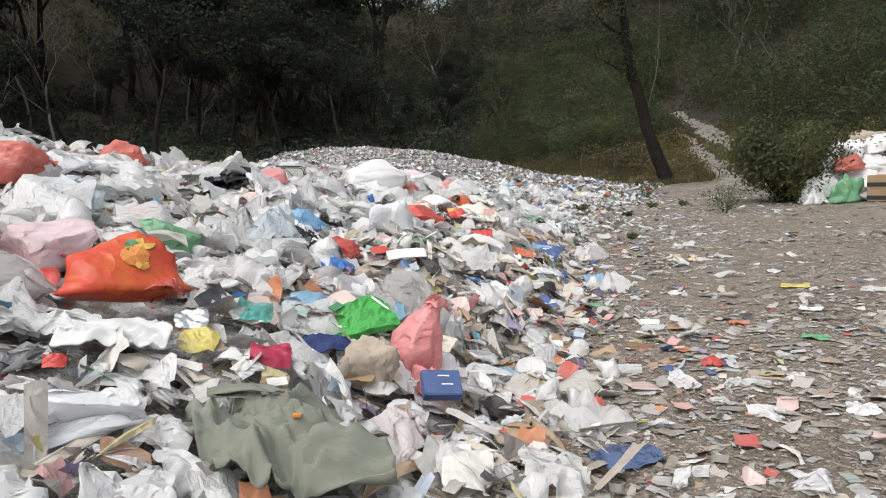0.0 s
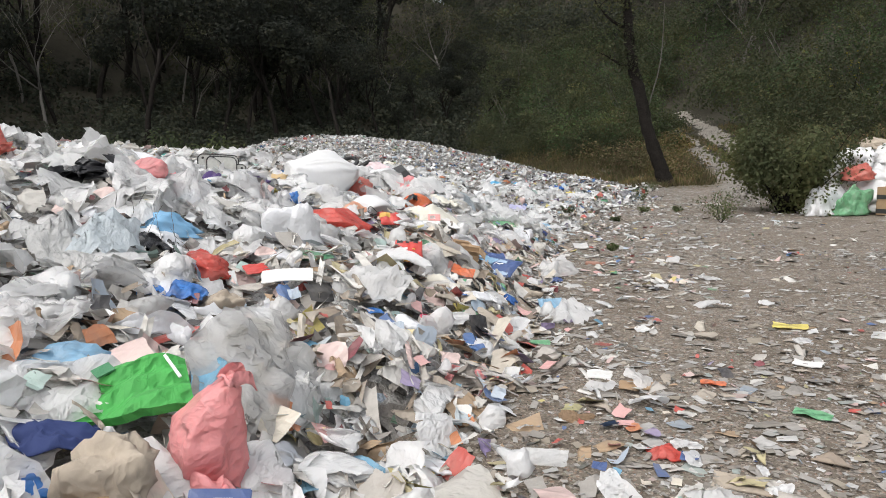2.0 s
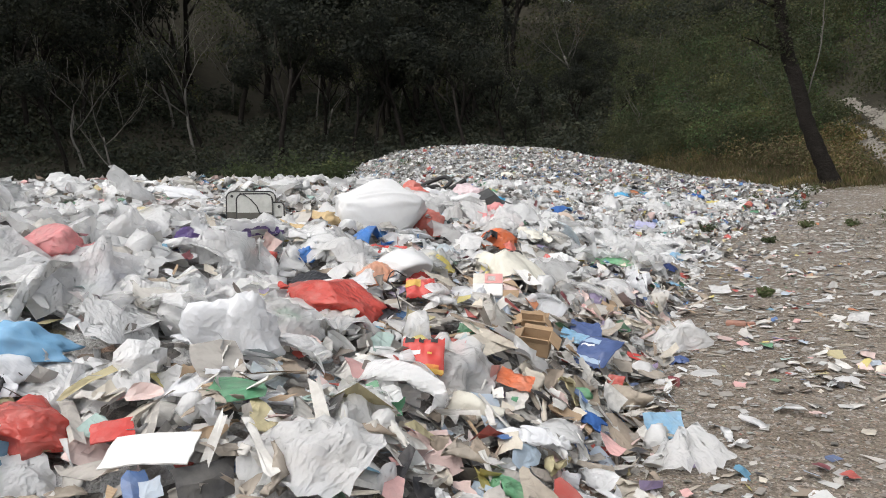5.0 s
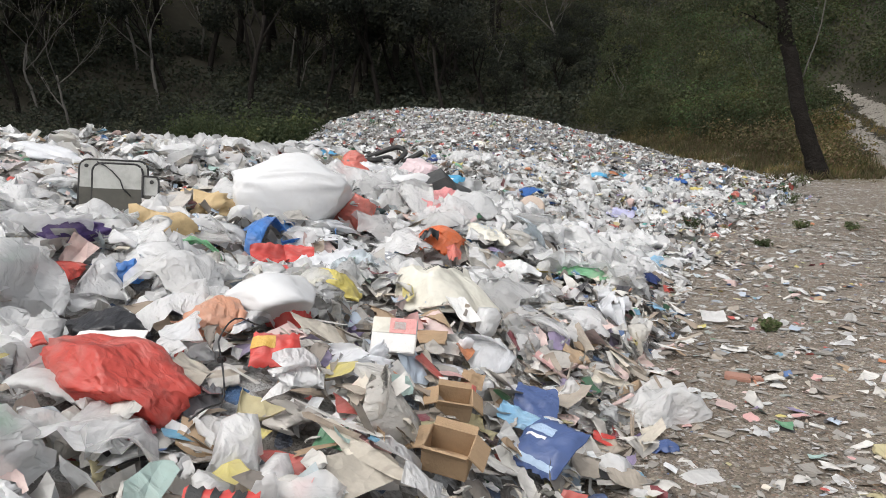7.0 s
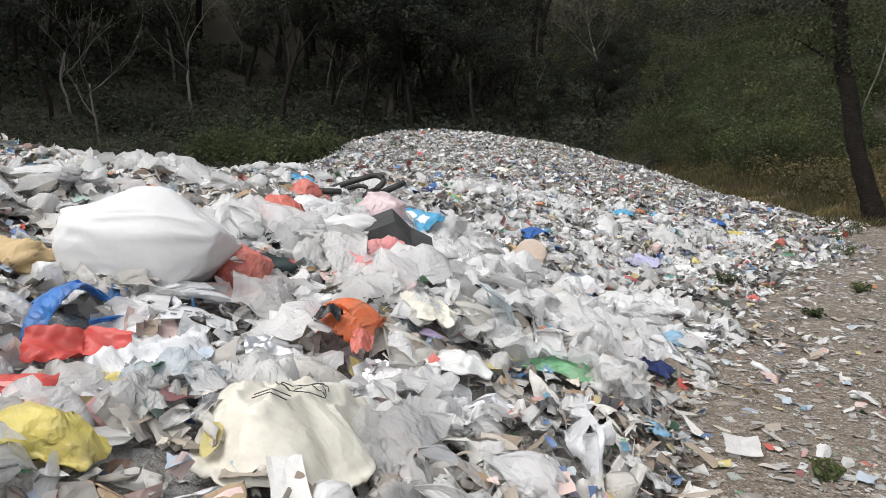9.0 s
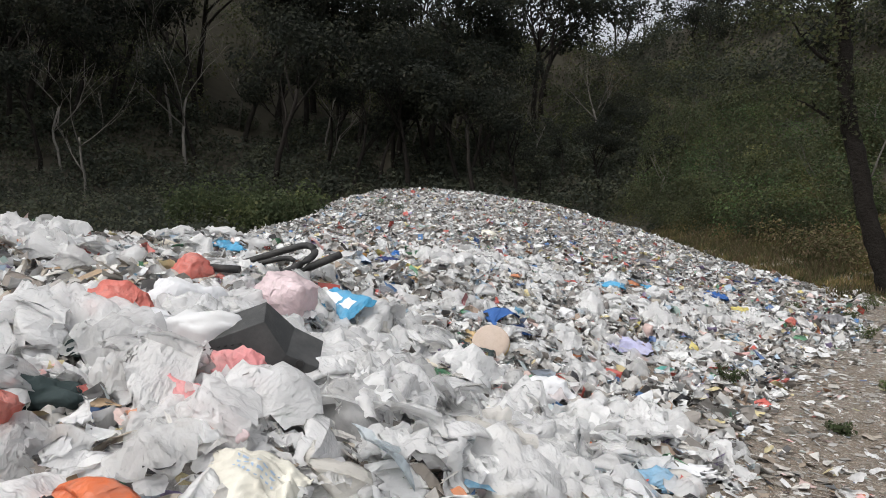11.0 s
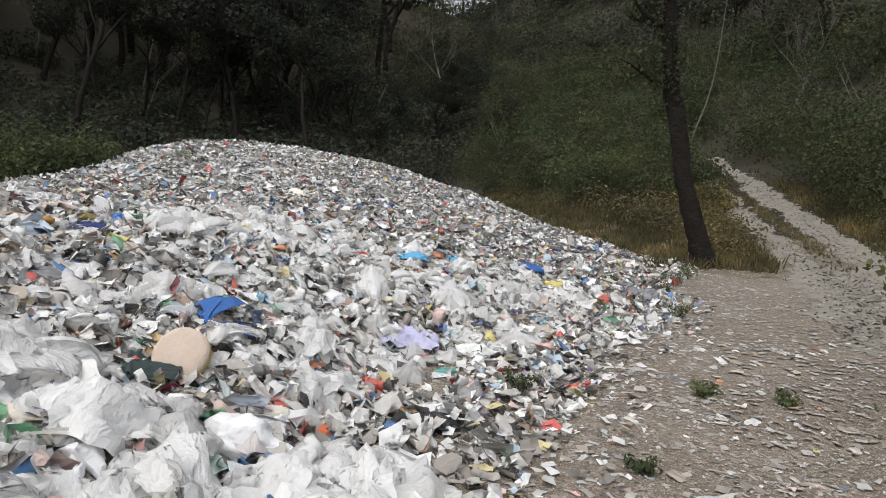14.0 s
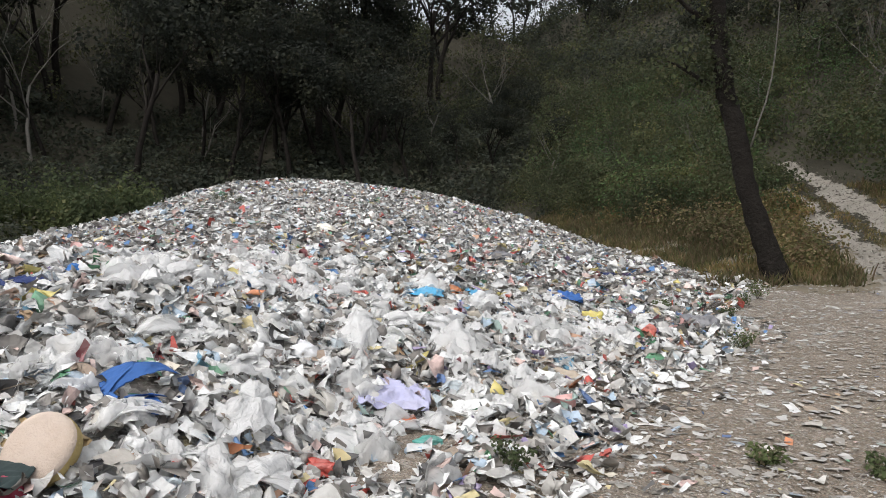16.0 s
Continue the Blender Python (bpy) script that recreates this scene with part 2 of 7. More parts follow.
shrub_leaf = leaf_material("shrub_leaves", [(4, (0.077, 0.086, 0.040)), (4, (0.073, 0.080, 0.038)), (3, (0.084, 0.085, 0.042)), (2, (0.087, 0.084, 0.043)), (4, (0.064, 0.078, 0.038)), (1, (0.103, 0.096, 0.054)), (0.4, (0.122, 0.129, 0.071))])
# The wood's shade is mixed into these next two leaf colours.
dark_leaf = leaf_material("shade_darkened_tree_leaves", [(4, (0.032, 0.035, 0.026)), (4, (0.028, 0.032, 0.023)), (2, (0.035, 0.039, 0.026)), (1, (0.042, 0.041, 0.029))])
shade_tinted_leaf = leaf_material("shade_darkened_shrub_leaves", [(4, (0.057, 0.064, 0.044)), (4, (0.051, 0.058, 0.041)), (3, (0.063, 0.066, 0.044)), (1, (0.069, 0.068, 0.048))])
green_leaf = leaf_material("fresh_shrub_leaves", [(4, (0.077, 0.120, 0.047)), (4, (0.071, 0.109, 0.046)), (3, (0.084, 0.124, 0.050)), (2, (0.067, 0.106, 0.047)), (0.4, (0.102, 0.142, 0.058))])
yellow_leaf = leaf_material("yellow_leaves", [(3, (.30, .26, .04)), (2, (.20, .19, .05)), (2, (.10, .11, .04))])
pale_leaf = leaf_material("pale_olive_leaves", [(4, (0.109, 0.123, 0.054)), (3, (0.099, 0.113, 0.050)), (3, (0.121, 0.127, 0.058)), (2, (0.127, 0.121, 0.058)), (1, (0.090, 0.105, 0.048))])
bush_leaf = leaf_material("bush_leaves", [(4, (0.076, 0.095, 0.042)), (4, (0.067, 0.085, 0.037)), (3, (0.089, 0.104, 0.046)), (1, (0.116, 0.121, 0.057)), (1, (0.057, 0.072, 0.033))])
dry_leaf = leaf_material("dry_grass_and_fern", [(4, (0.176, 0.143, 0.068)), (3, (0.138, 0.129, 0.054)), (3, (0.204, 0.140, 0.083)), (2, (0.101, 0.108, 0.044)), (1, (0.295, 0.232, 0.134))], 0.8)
rust_leaf = leaf_material("rusty_twigs", [(3, (.11, .075, .05)), (2, (.09, .075, .05)), (1, (.13, .10, .07))])
bark_mat = plain_material("dark_bark", (.014, .012, .0105), 0.95, (.040, .036, .031), 0.55, scale=11, relief=1.0, vary=0.5, patch=4)
bump(bark_mat.node_tree.nodes, bark_mat.node_tree.links, bark_mat.node_tree.nodes["Principled BSDF"], 13, 1.0, .09, 6)
bark_mat.node_tree.nodes["Principled BSDF"].inputs["Specular IOR Level"].default_value = 0.1
pale_bark_mat = plain_material("pale_bark", (.105, .097, .085), 0.9, (.09, .082, .07), 0.7, scale=14, relief=0.7, vary=0.25, patch=3)


# ---- shapes ----
def vnoise(x, y, seed=0):
    """Smooth value noise, 0 to 1."""
    xi, yi = np.floor(x).astype(np.int64), np.floor(y).astype(np.int64)
    fx, fy = x - xi, y - yi
    fx, fy = fx * fx * (3 - 2 * fx), fy * fy * (3 - 2 * fy)

    def h(a, b):
        k = (a * 374761393 + b * 668265263 + seed * 974634541) & 0xFFFFFFFF
        k = ((k ^ (k >> 13)) * 1274126177) & 0xFFFFFFFF
        return ((k ^ (k >> 16)) & 0xFFFF) / 65535.0
    a, b, c, d = h(xi, yi), h(xi + 1, yi), h(xi, yi + 1), h(xi + 1, yi + 1)
    return (a * (1 - fx) + b * fx) * (1 - fy) + (c * (1 - fx) + d * fx) * fy


def sstep(a, b, v):
    t = np.clip((v - a) / (b - a), 0, 1)
    return t * t * (3 - 2 * t)
TOE_Y = [-12, -3, 1.2, 2.3, 3.3, 4.4, 6.1, 7.4, 8.4, 9.7, 11.6, 12.5, 13.8, 16.2, 18.9, 22.6, 26.9, 29.5, 33, 38, 44]
TOE_X = [-2.2, -.6, .33, .52, .75, 1.03, 1.22, 1.33, 1.6, 1.75, 2.15, 2.3, 2.75, 3.45, 5.0, 6.4, 8.3, 8.2, 7.1, 5.3, 3.6]


def toe(y):
    return np.interp(y, TOE_Y, TOE_X)


def foot_of(x):
    return np.interp(x, [-82, -49, -31, -15.5, 0, 6.4, 10.8, 19.6, 28.4, 65], [-20, 12.5, 35.5, 41, 45.4, 30, 25.1, 14.6, 0, -20])


def hill(x, y):
    foot = foot_of(x)
    u = y - foot
    u = np.where(u > 3, u, 3 * np.exp(np.clip((u - 3) / 3, -20, 0)))
    u2 = np.clip(x - 13, 0, None) * sstep(30, 12, y)
    left = np.clip(-x - 16, 0, None)
    z = .10 * u + .0036 * np.clip(u, 0, 90) ** 2 + .04 * u2 + .05 * left
    ridge = np.interp(x, [-60, -20, 10, 20, 30, 45, 70], [31, 29, 26, 22.5, 18.5, 20, 24])
    return np.minimum(z, ridge + .02 * u) + sstep(8, 30, u) * 1.5 * (vnoise(x / 9, y / 9, 3) - .5)


def soil(x, y):
    return hill(x, y) * sstep(-30, 6, y + 6) - .02 + .05 * (vnoise(x / 1.7, y / 1.7, 5) - .5) + .02 * (vnoise(x / .4, y / .4, 6) - .5)


CREST_X = [-17, -13.6, -11.5, -9.7, -7.5, -5.3, -1.9, .15, 2.3, 5, 7.5]
CREST_Z = [0, 1.15, 2.2, 2.72, 2.75, 2.68, 2.3, 1.72, 1.22, .38, 0]


def heap(x, y):
    d = toe(y) + .35 * (vnoise(y / .9, x * 0 + 3, 8) - .5) - x
    far = sstep(9.5, 13.5, y)
    early = sstep(6, 3, y)
    A, L = (2.0 + .35 * early) * (1 - far) + (1.5 + .2 * sstep(19, 16, y)) * far, 5.0 - 1.2 * far + 2.5 * sstep(16, 20, y)
    dp = np.clip(d - 1.6 * far, 0, None)
    near = A * (1 - np.exp(-dp / L)) + .08 * sstep(0, .4, d) * (1 - .6 * far)
    near = near * sstep(-9.5 + 1.9 * sstep(11.5, 15, y), -4.2 + 1.3 * sstep(11.5, 15, y), x - .2 * np.clip(y - 14, 0, 6)) * sstep(-9, -5, y) * sstep(50, 38, y)
    crest = np.interp(np.where(x < -7.5, -7.5 + (x + 7.5) * (1 + .9 * sstep(36, 26, y)), x), CREST_X, CREST_Z)
    ramp = np.clip((y - 12) / 25, 0, 1) ** 1.5 * sstep(52, 40, y) * sstep(0, 2.2, d)
    m = crest * ramp
    z = np.log(np.exp(near * 4) + np.exp(m * 4)) / 4 - np.log(2) / 4 * np.exp(-4 * np.abs(near - m)) * 1.0
    z = np.maximum(z, 0) * sstep(0, .15, d + .05)
    z = z + (.20 * np.exp(-((x + 3.2) ** 2 + (y - 5.5) ** 2) / 1.6) + .12 * np.exp(-((x + 4.9) ** 2 + (y - 7.9) ** 2) / 2.2) + .14 * np.exp(-((x + 4.6) ** 2 + (y - 11) ** 2) / 2.5)) * (z > .4)
    z = z - (.10 * sstep(-1.5, -3.2, x) * sstep(5, 7, y) * sstep(14, 11.5, y) + .16 * np.exp(-((x + 5.4) ** 2 + (y - 9.8) ** 2) / 1.0)) * (z > .4)
    z = z - .19 * sstep(4.4, 3.2, y) * sstep(-.05, .35, d) * sstep(3.4, 1.7, d) * sstep(0, .18, z)
    z = z + .2 * np.exp(-((x + 1.4) ** 2 / 1.2 + (y - 12.2) ** 2)) * (z > .4)
    lump = .30 * (vnoise(x / .9, y / .9, 11) - .5) + .16 * (vnoise(x / .35, y / .35, 12) - .5)
    return z + lump * sstep(.1, .9, d) * (1 - .45 * far) * (z > .02)


def top(x, y):
    return soil(x, y) * (1 - sstep(-.1, .6, toe(y) - x) * .6) + heap(x, y)


def top1(x, y):
    return float(top(np.array([float(x)]), np.array([float(y)]))[0])


def soil1(x, y):
    return float(soil(np.array([float(x)]), np.array([float(y)]))[0])


def mesh_from(name, verts, quads, mats, smooth=False):
    """A mesh from arrays of vertices and of quads (or triangles)."""
    me = bpy.data.meshes.new(name)
    verts, quads = np.asarray(verts, np.float32), np.asarray(quads, np.int32)
    k = quads.shape[1]
    me.vertices.add(len(verts))
    me.vertices.foreach_set("co", verts.ravel())
    me.loops.add(quads.size)
    me.loops.foreach_set("vertex_index", quads.ravel())
    me.polygons.add(len(quads))
    me.polygons.foreach_set("loop_start", np.arange(0, quads.size, k, dtype=np.int32))
    me.polygons.foreach_set("use_smooth", np.full(len(quads), smooth))
    me.update(calc_edges=True)
    me.validate()
    for mt in (mats if isinstance(mats, list) else [mats]):
        me.materials.append(mt)
    return me


def grid_quads(nx, ny):
    i = np.arange(nx * ny).reshape(ny, nx)
    return np.stack([i[:-1, :-1], i[:-1, 1:], i[1:, 1:], i[1:, :-1]], -1).reshape(-1, 4)


def part(name, bm, mat, parent, label=""):
    me = bpy.data.meshes.new(name)
    bm.to_mesh(me)
    bm.free()
    me.materials.append(mat)
    ob = new(name, me)
    ob.parent = parent
    if label:
        tagged(ob, label)
    return ob


def tri(v):
    return np.abs((v % 1.0) - 0.5) * 2


def sheet(nn, seed, fold=0.10, curl=0.15, ragged=0.18, folds=5, freq=1.6):
    """A crumpled rectangular scrap, about one unit across."""
    g = np.random.RandomState(seed)
    u = np.linspace(-.5, .5, nn)
    x, y = [a.ravel().copy() for a in np.meshgrid(u, u)]
    x, y = x + g.uniform(-1, 1, x.size) * .22 / nn, y + g.uniform(-1, 1, x.size) * .22 / nn
    ang = np.arctan2(y, x)
    corner = np.maximum(np.abs(x), np.abs(y)) / (np.hypot(x, y) + 1e-6)
    rim = corner ** g.uniform(.0, .5) + ragged * np.sin(ang * g.randint(2, 5) + g.uniform(0, 6)) * g.uniform(.3, 1) + ragged * .6 * np.sin(ang * g.randint(4, 9) + g.uniform(0, 6))
    z = np.zeros_like(x)
    for k in range(folds):
        a = g.uniform(0, 2 * np.pi)
        z += fold * g.uniform(.4, 1.2) * (tri((x * np.cos(a) + y * np.sin(a)) * g.uniform(.6, 1) * freq + g.uniform(0, 1)) - .5)
    for k in range(folds * 2):
        a = g.uniform(0, 2 * np.pi)
        z += fold * .38 * g.uniform(.4, 1.2) * (tri((x * np.cos(a) + y * np.sin(a)) * freq * g.uniform(1.8, 3.2) + g.uniform(0, 1)) - .5)
    a = g.uniform(0, 2 * np.pi)
    w = x * np.cos(a) + y * np.sin(a)
    z += curl * g.uniform(-1, 1.6) * w * w * 2
    return np.stack([x * rim * g.uniform(.7, 1.25), y * rim * g.uniform(.6, 1), z], -1), grid_quads(nn, nn)


def shard(seed):
    """A flat angular scrap, torn at its edges and a little bent."""
    g = np.random.RandomState(seed)
    u = np.array([-.5, .0, .5])
    x, y = [a.ravel().copy() for a in np.meshgrid(u, u)]
    x, y = x + g.uniform(-1, 1, 9) * .16, y + g.uniform(-1, 1, 9) * .16
    z = .18 * g.uniform(-1, 1) * x * x + .12 * g.uniform(-1, 1) * x * y + g.uniform(-1, 1, 9) * .03
    return np.stack([x, y * g.uniform(.35, .9), z], -1), grid_quads(3, 3)


def frames_of(normals, tilt, g):
    """Random turning matrices whose z leans about the given normals."""
    k = len(normals)
    z = normals + g.normal(0, 1, (k, 3)) * tilt
    z /= np.linalg.norm(z, axis=1)[:, None] + 1e-9
    a = g.normal(0, 1, (k, 3))
    x = np.cross(a, z)
    x /= np.linalg.norm(x, axis=1)[:, None] + 1e-9
    return np.stack([x, np.cross(z, x), z], -1)


def scatter(name, shapes, pts, scale, normals, tilt, mat, seed, smooth=False):
    """One joined mesh of many scraps; shapes share one vertex count."""
    g = np.random.RandomState(seed)
    V = np.stack([s[0] for s in shapes])
    Q = shapes[0][1]
    pick = g.randint(0, len(shapes), len(pts))
    R = frames_of(normals, tilt, g)
    sc = scale[:, None, None] if scale.ndim == 1 else scale[:, None, :]
    v = np.einsum("kij,kvj->kvi", R, V[pick] * sc) + pts[:, None, :]
    q = Q[None] + (np.arange(len(pts)) * V.shape[1])[:, None, None]
    return new(name, mesh_from(name, v.reshape(-1, 3), q.reshape(-1, Q.shape[1]), mat, smooth))


def slope_normals(fn, x, y, e=0.06):
    gx, gy = (fn(x + e, y) - fn(x - e, y)) / (2 * e), (fn(x, y + e) - fn(x, y - e)) / (2 * e)
    nrm = np.stack([-gx, -gy, np.ones_like(gx)], -1)
    return nrm / np.linalg.norm(nrm, axis=1)[:, None]


# ---- ground ----
def axis(parts):
    return np.unique(np.concatenate([np.arange(a, b, s) for a, b, s in parts]).round(3))


gx = axis([(-400, -60, 20), (-60, -14, 2), (-14, 4, .3), (4, 14, .22), (14, 20, .3), (20, 60, 2), (60, 401, 20)])
gy = axis([(-300, -40, 20), (-40, -8, 2), (-8, 12, .3), (12, 40, .25), (40, 120, 2), (120, 601, 20)])
X, Y = np.meshgrid(gx, gy)
Z = soil(X, Y)
inside = (heap(X, Y) > .15)
Z = np.where(inside, Z - .25, Z)
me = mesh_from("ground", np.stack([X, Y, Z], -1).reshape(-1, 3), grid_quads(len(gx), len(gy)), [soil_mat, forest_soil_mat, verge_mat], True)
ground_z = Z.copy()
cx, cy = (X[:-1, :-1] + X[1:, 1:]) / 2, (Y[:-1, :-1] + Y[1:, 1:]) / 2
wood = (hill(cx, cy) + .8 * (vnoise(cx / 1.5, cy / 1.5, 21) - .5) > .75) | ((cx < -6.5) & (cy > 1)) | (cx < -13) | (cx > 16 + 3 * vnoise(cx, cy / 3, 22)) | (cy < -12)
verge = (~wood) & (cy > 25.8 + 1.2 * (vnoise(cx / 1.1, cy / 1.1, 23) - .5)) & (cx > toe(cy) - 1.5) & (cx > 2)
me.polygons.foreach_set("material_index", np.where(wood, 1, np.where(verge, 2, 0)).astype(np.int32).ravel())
tagged(new("ground", me), "trodden grey-brown earth rising into a dark wooded slope", "ground", kind="structure")

hx, hy = np.arange(-17, 10, .16), np.arange(-9, 46, .16)
X, Y = np.meshgrid(hx, hy)
hz = heap(X, Y)
Z = top(X, Y) - .07
Q = grid_quads(len(hx), len(hy))
Q = Q[(hz.ravel()[Q] > .03).any(axis=1)]
used, inv = np.unique(Q, return_inverse=True)
V = np.stack([X, Y, Z], -1).reshape(-1, 3)[used]
tagged(new("waste_heap", mesh_from("waste_heap", V, inv.reshape(Q.shape), heap_mat, True)), "long heap of compacted mixed plastic and paper waste", "waste heap", kind="stuff")


# ---- dirt track ----
TRACK = [(6.0, 14.5), (7.4, 17.6), (9.1, 20.8), (10.6, 24), (11.75, 27.4), (12.3, 31), (12.75, 35.5), (13.15, 40), (13.5, 45)]


def track_at(s):
    """The track's middle, s from 0 to 1, by smooth interpolation."""
    k = s * (len(TRACK) - 1)
    i = min(int(k), len(TRACK) - 2)
    f = k - i
    p = [Vector(TRACK[max(0, min(len(TRACK) - 1, i + o))]) for o in (-1, 0, 1, 2)]
    return .5 * (2 * p[1] + (p[2] - p[0]) * f + (2 * p[0] - 5 * p[1] + 4 * p[2] - p[3]) * f * f + (3 * p[1] - p[0] - 3 * p[2] + p[3]) * f ** 3)


def on_ground(x, y):
    """Height of the ground sheet itself."""
    i, j = np.clip(np.searchsorted(gx, x) - 1, 0, len(gx) - 2), np.clip(np.searchsorted(gy, y) - 1, 0, len(gy) - 2)
    fx, fy = (x - gx[i]) / (gx[i + 1] - gx[i]), (y - gy[j]) / (gy[j + 1] - gy[j])
    return (ground_z[j, i] * (1 - fx) + ground_z[j, i + 1] * fx) * (1 - fy) + (ground_z[j + 1, i] * (1 - fx) + ground_z[j + 1, i + 1] * fx) * fy


SPINE = [track_at(i / 420) for i in range(421)]
spine_x, spine_y = np.array([p.x for p in SPINE]), np.array([p.y for p in SPINE])


def off_track(x, y):
    """Share of the way along the track and distance to its middle."""
    d = np.hypot(x[:, None] - spine_x[None, ::4], y[:, None] - spine_y[None, ::4])
    return d.argmin(1) / (len(SPINE[::4]) - 1), d.min(1)


def wheel_ruts():
    """Two worn ruts with ragged edges, run together where the clearing begins."""
    lat = np.linspace(-1.9, 1.9, 50)
    tx, ty = np.gradient(spine_x), np.gradient(spine_y)
    ln = np.hypot(tx, ty)
    sx, sy = ty / ln, -tx / ln
    x, y = spine_x[:, None] + sx[:, None] * lat, spine_y[:, None] + sy[:, None] * lat
    s = np.linspace(0, 1, 421)[:, None] + 0 * lat[None]
    wob = .5 * (vnoise(x / 1.3, y / 1.3, 71) - .5) + .45 * (vnoise(x / .35, y / .35, 72) - .5) + .25 * (vnoise(x / .12, y / .12, 73) - .5)
    rut = .56 - .12 * s - np.abs(np.abs(lat[None] - .05) - .84 + .12 * s) + wob * .75
    wide = 1.25 - np.abs(lat[None]) + wob * 1.2 - 2.2 * np.clip(.28 - s, 0, 1) / .28 - 3.0 * np.clip(s - .42, 0, 1) / .2
    keep = np.maximum(rut - 2.5 * np.clip(.40 - s, 0, 1), wide) > 0
    Q = grid_quads(50, 421)
    Q = Q[keep.ravel()[Q].all(axis=1)]
    used, inv = np.unique(Q, return_inverse=True)
    v = np.stack([x.ravel(), y.ravel(), on_ground(x.ravel(), y.ravel()) + .012], -1)[used]
    return new("dirt_track", mesh_from("dirt_track", v, inv.reshape(Q.shape), gravel_mat, True))


tagged(wheel_ruts(), "pale gravel dirt track with two worn ruts between bushes", "track", kind="structure")


def ico(sub):
    bm = bmesh.new()
    bmesh.ops.create_icosphere(bm, subdivisions=sub, radius=1.0)
    v = np.array([x.co[:] for x in bm.verts])
    f = np.array([[x.index for x in q.verts] for q in bm.faces])
    bm.free()
    return v, f


ICO = {k: ico(k) for k in (2, 3, 4)}


def lump(sub, seed, fold=.16, folds=9, flat=.55, pinch=1, freq=1.1):
    """A half-collapsed film bag: taut faces broken by sharp creases, spread at its foot, drawn out at its gathered ends. About one unit across."""
    g = np.random.RandomState(seed)
    p, f = ICO[sub]
    q = p.copy()
    for k in range(4):
        d, e = g.normal(0, 1, 3), g.normal(0, 1, 3)
        q = q + np.outer(np.sin(p @ d * 1.3 + g.uniform(0, 6)), e / np.linalg.norm(e)) * .15
    r = np.ones(len(p))
    for k in range(folds):
        d = g.normal(0, 1, 3)
        d /= np.linalg.norm(d)
        w = p @ d * g.uniform(.6, 1.1) * freq + g.uniform(0, 1) + .10 * np.sin(p @ g.normal(0, 2, 3))
        r += fold * g.uniform(.3, .8) * (tri(w) ** 3 - .25) * g.choice((1, 1, -1))
    for k in range(folds * 2):
        d = g.normal(0, 1, 3)
        d /= np.linalg.norm(d)
        w = p @ d * freq * g.uniform(1.6, 3.4) + g.uniform(0, 1) + .12 * np.sin(p @ g.normal(0, 3, 3))
        r += fold * .30 * g.uniform(.3, 1.1) * (tri(w) ** 2.5 - .3)
    for k in range(pinch):
        a = g.uniform(0, 6.28)
        d = np.array([math.cos(a), math.sin(a), g.uniform(-.1, .7)])
        d /= np.linalg.norm(d)
        near = np.clip(p @ d, 0, 1)
        r *= 1 + g.uniform(.5, 1.1) * near ** 12 - .30 * near ** 3
    v = q * r[:, None] * np.array([.5, .5 * g.uniform(.65, .95), .5 * flat * 2])
    skirt = np.exp(-((v[:, 2] + .16) / .10) ** 2) * (.25 + .25 * np.sin(np.arctan2(p[:, 1], p[:, 0]) * g.randint(3, 7) + g.uniform(0, 6)))
    v[:, :2] *= (1 + np.clip(skirt, 0, 1))[:, None]
    low = v[:, 2] < -.14
    v[low, 2] = -.14 + (v[low, 2] + .14) * .25
    v[:, 2] += .18
    v[:, 2] /= max(.05, v[:, 2].max())
    v[:, :2] *= .92
    return v, f


def drape(nn, seed, dome=.3, crease=.10, pleat=.05):
    """Soft film, crumpled and dropped: a low dome under a net of long wrinkles that run on from one another, with a ragged hem. About one unit across."""
    g = np.random.RandomState(seed)
    u = np.linspace(-.5, .5, nn)
    x, y = [a.ravel().copy() for a in np.meshgrid(u, u)]
    x, y = x + g.uniform(-1, 1, x.size) * .25 / nn, y + g.uniform(-1, 1, x.size) * .25 / nn
    o = g.uniform(0, 40, 8)
    corner = np.maximum(np.abs(x), np.abs(y)) / (np.hypot(x, y) + 1e-6)
    ang = np.arctan2(y, x)
    rim = corner ** g.uniform(.6, 1.2) * (.72 + .5 * vnoise(np.cos(ang) * 1.7 + o[0], np.sin(ang) * 1.7 + o[1], seed % 89))
    cx, cy = g.uniform(-.15, .15, 2)
    rr = np.hypot(x - cx, y - cy) * 2
    z = dome * np.clip(1 - rr ** 1.6, -.25, 1)
    wx, wy = vnoise(x * 2.6 + o[2], y * 2.6 + o[3], 3) - .5, vnoise(x * 2.6 + o[4], y * 2.6 + o[5], 4) - .5
    levels = ((1.8, 1.0), (3.6, .60)) if nn < 12 else ((1.9, 1.0), (4.2, .62), (8.6, .34))
    for k, (fq, am) in enumerate(levels):
        a = g.uniform(0, 6.28)
        p, q = (x + .35 * wx) * math.cos(a) + (y + .35 * wy) * math.sin(a), (y + .35 * wy) * math.cos(a) - (x + .35 * wx) * math.sin(a)
        n1 = vnoise(p * fq * 1.5 + o[6], q * fq * .7 + o[7], 20 + k)
        z += crease * 1.9 * am * ((1 - np.abs(2 * n1 - 1)) ** 1.6 - .4)
    z += pleat * np.clip(rad_of(x, y), 0, 1.2) * (vnoise(np.cos(ang) * 3 + o[1], np.sin(ang) * 3 + o[0], 9) - .5) * 3
    return np.stack([(x + .10 * wx) * rim * g.uniform(1.0, 1.35), (y + .10 * wy) * rim * g.uniform(.8, 1.1), z], -1), grid_quads(nn, nn)


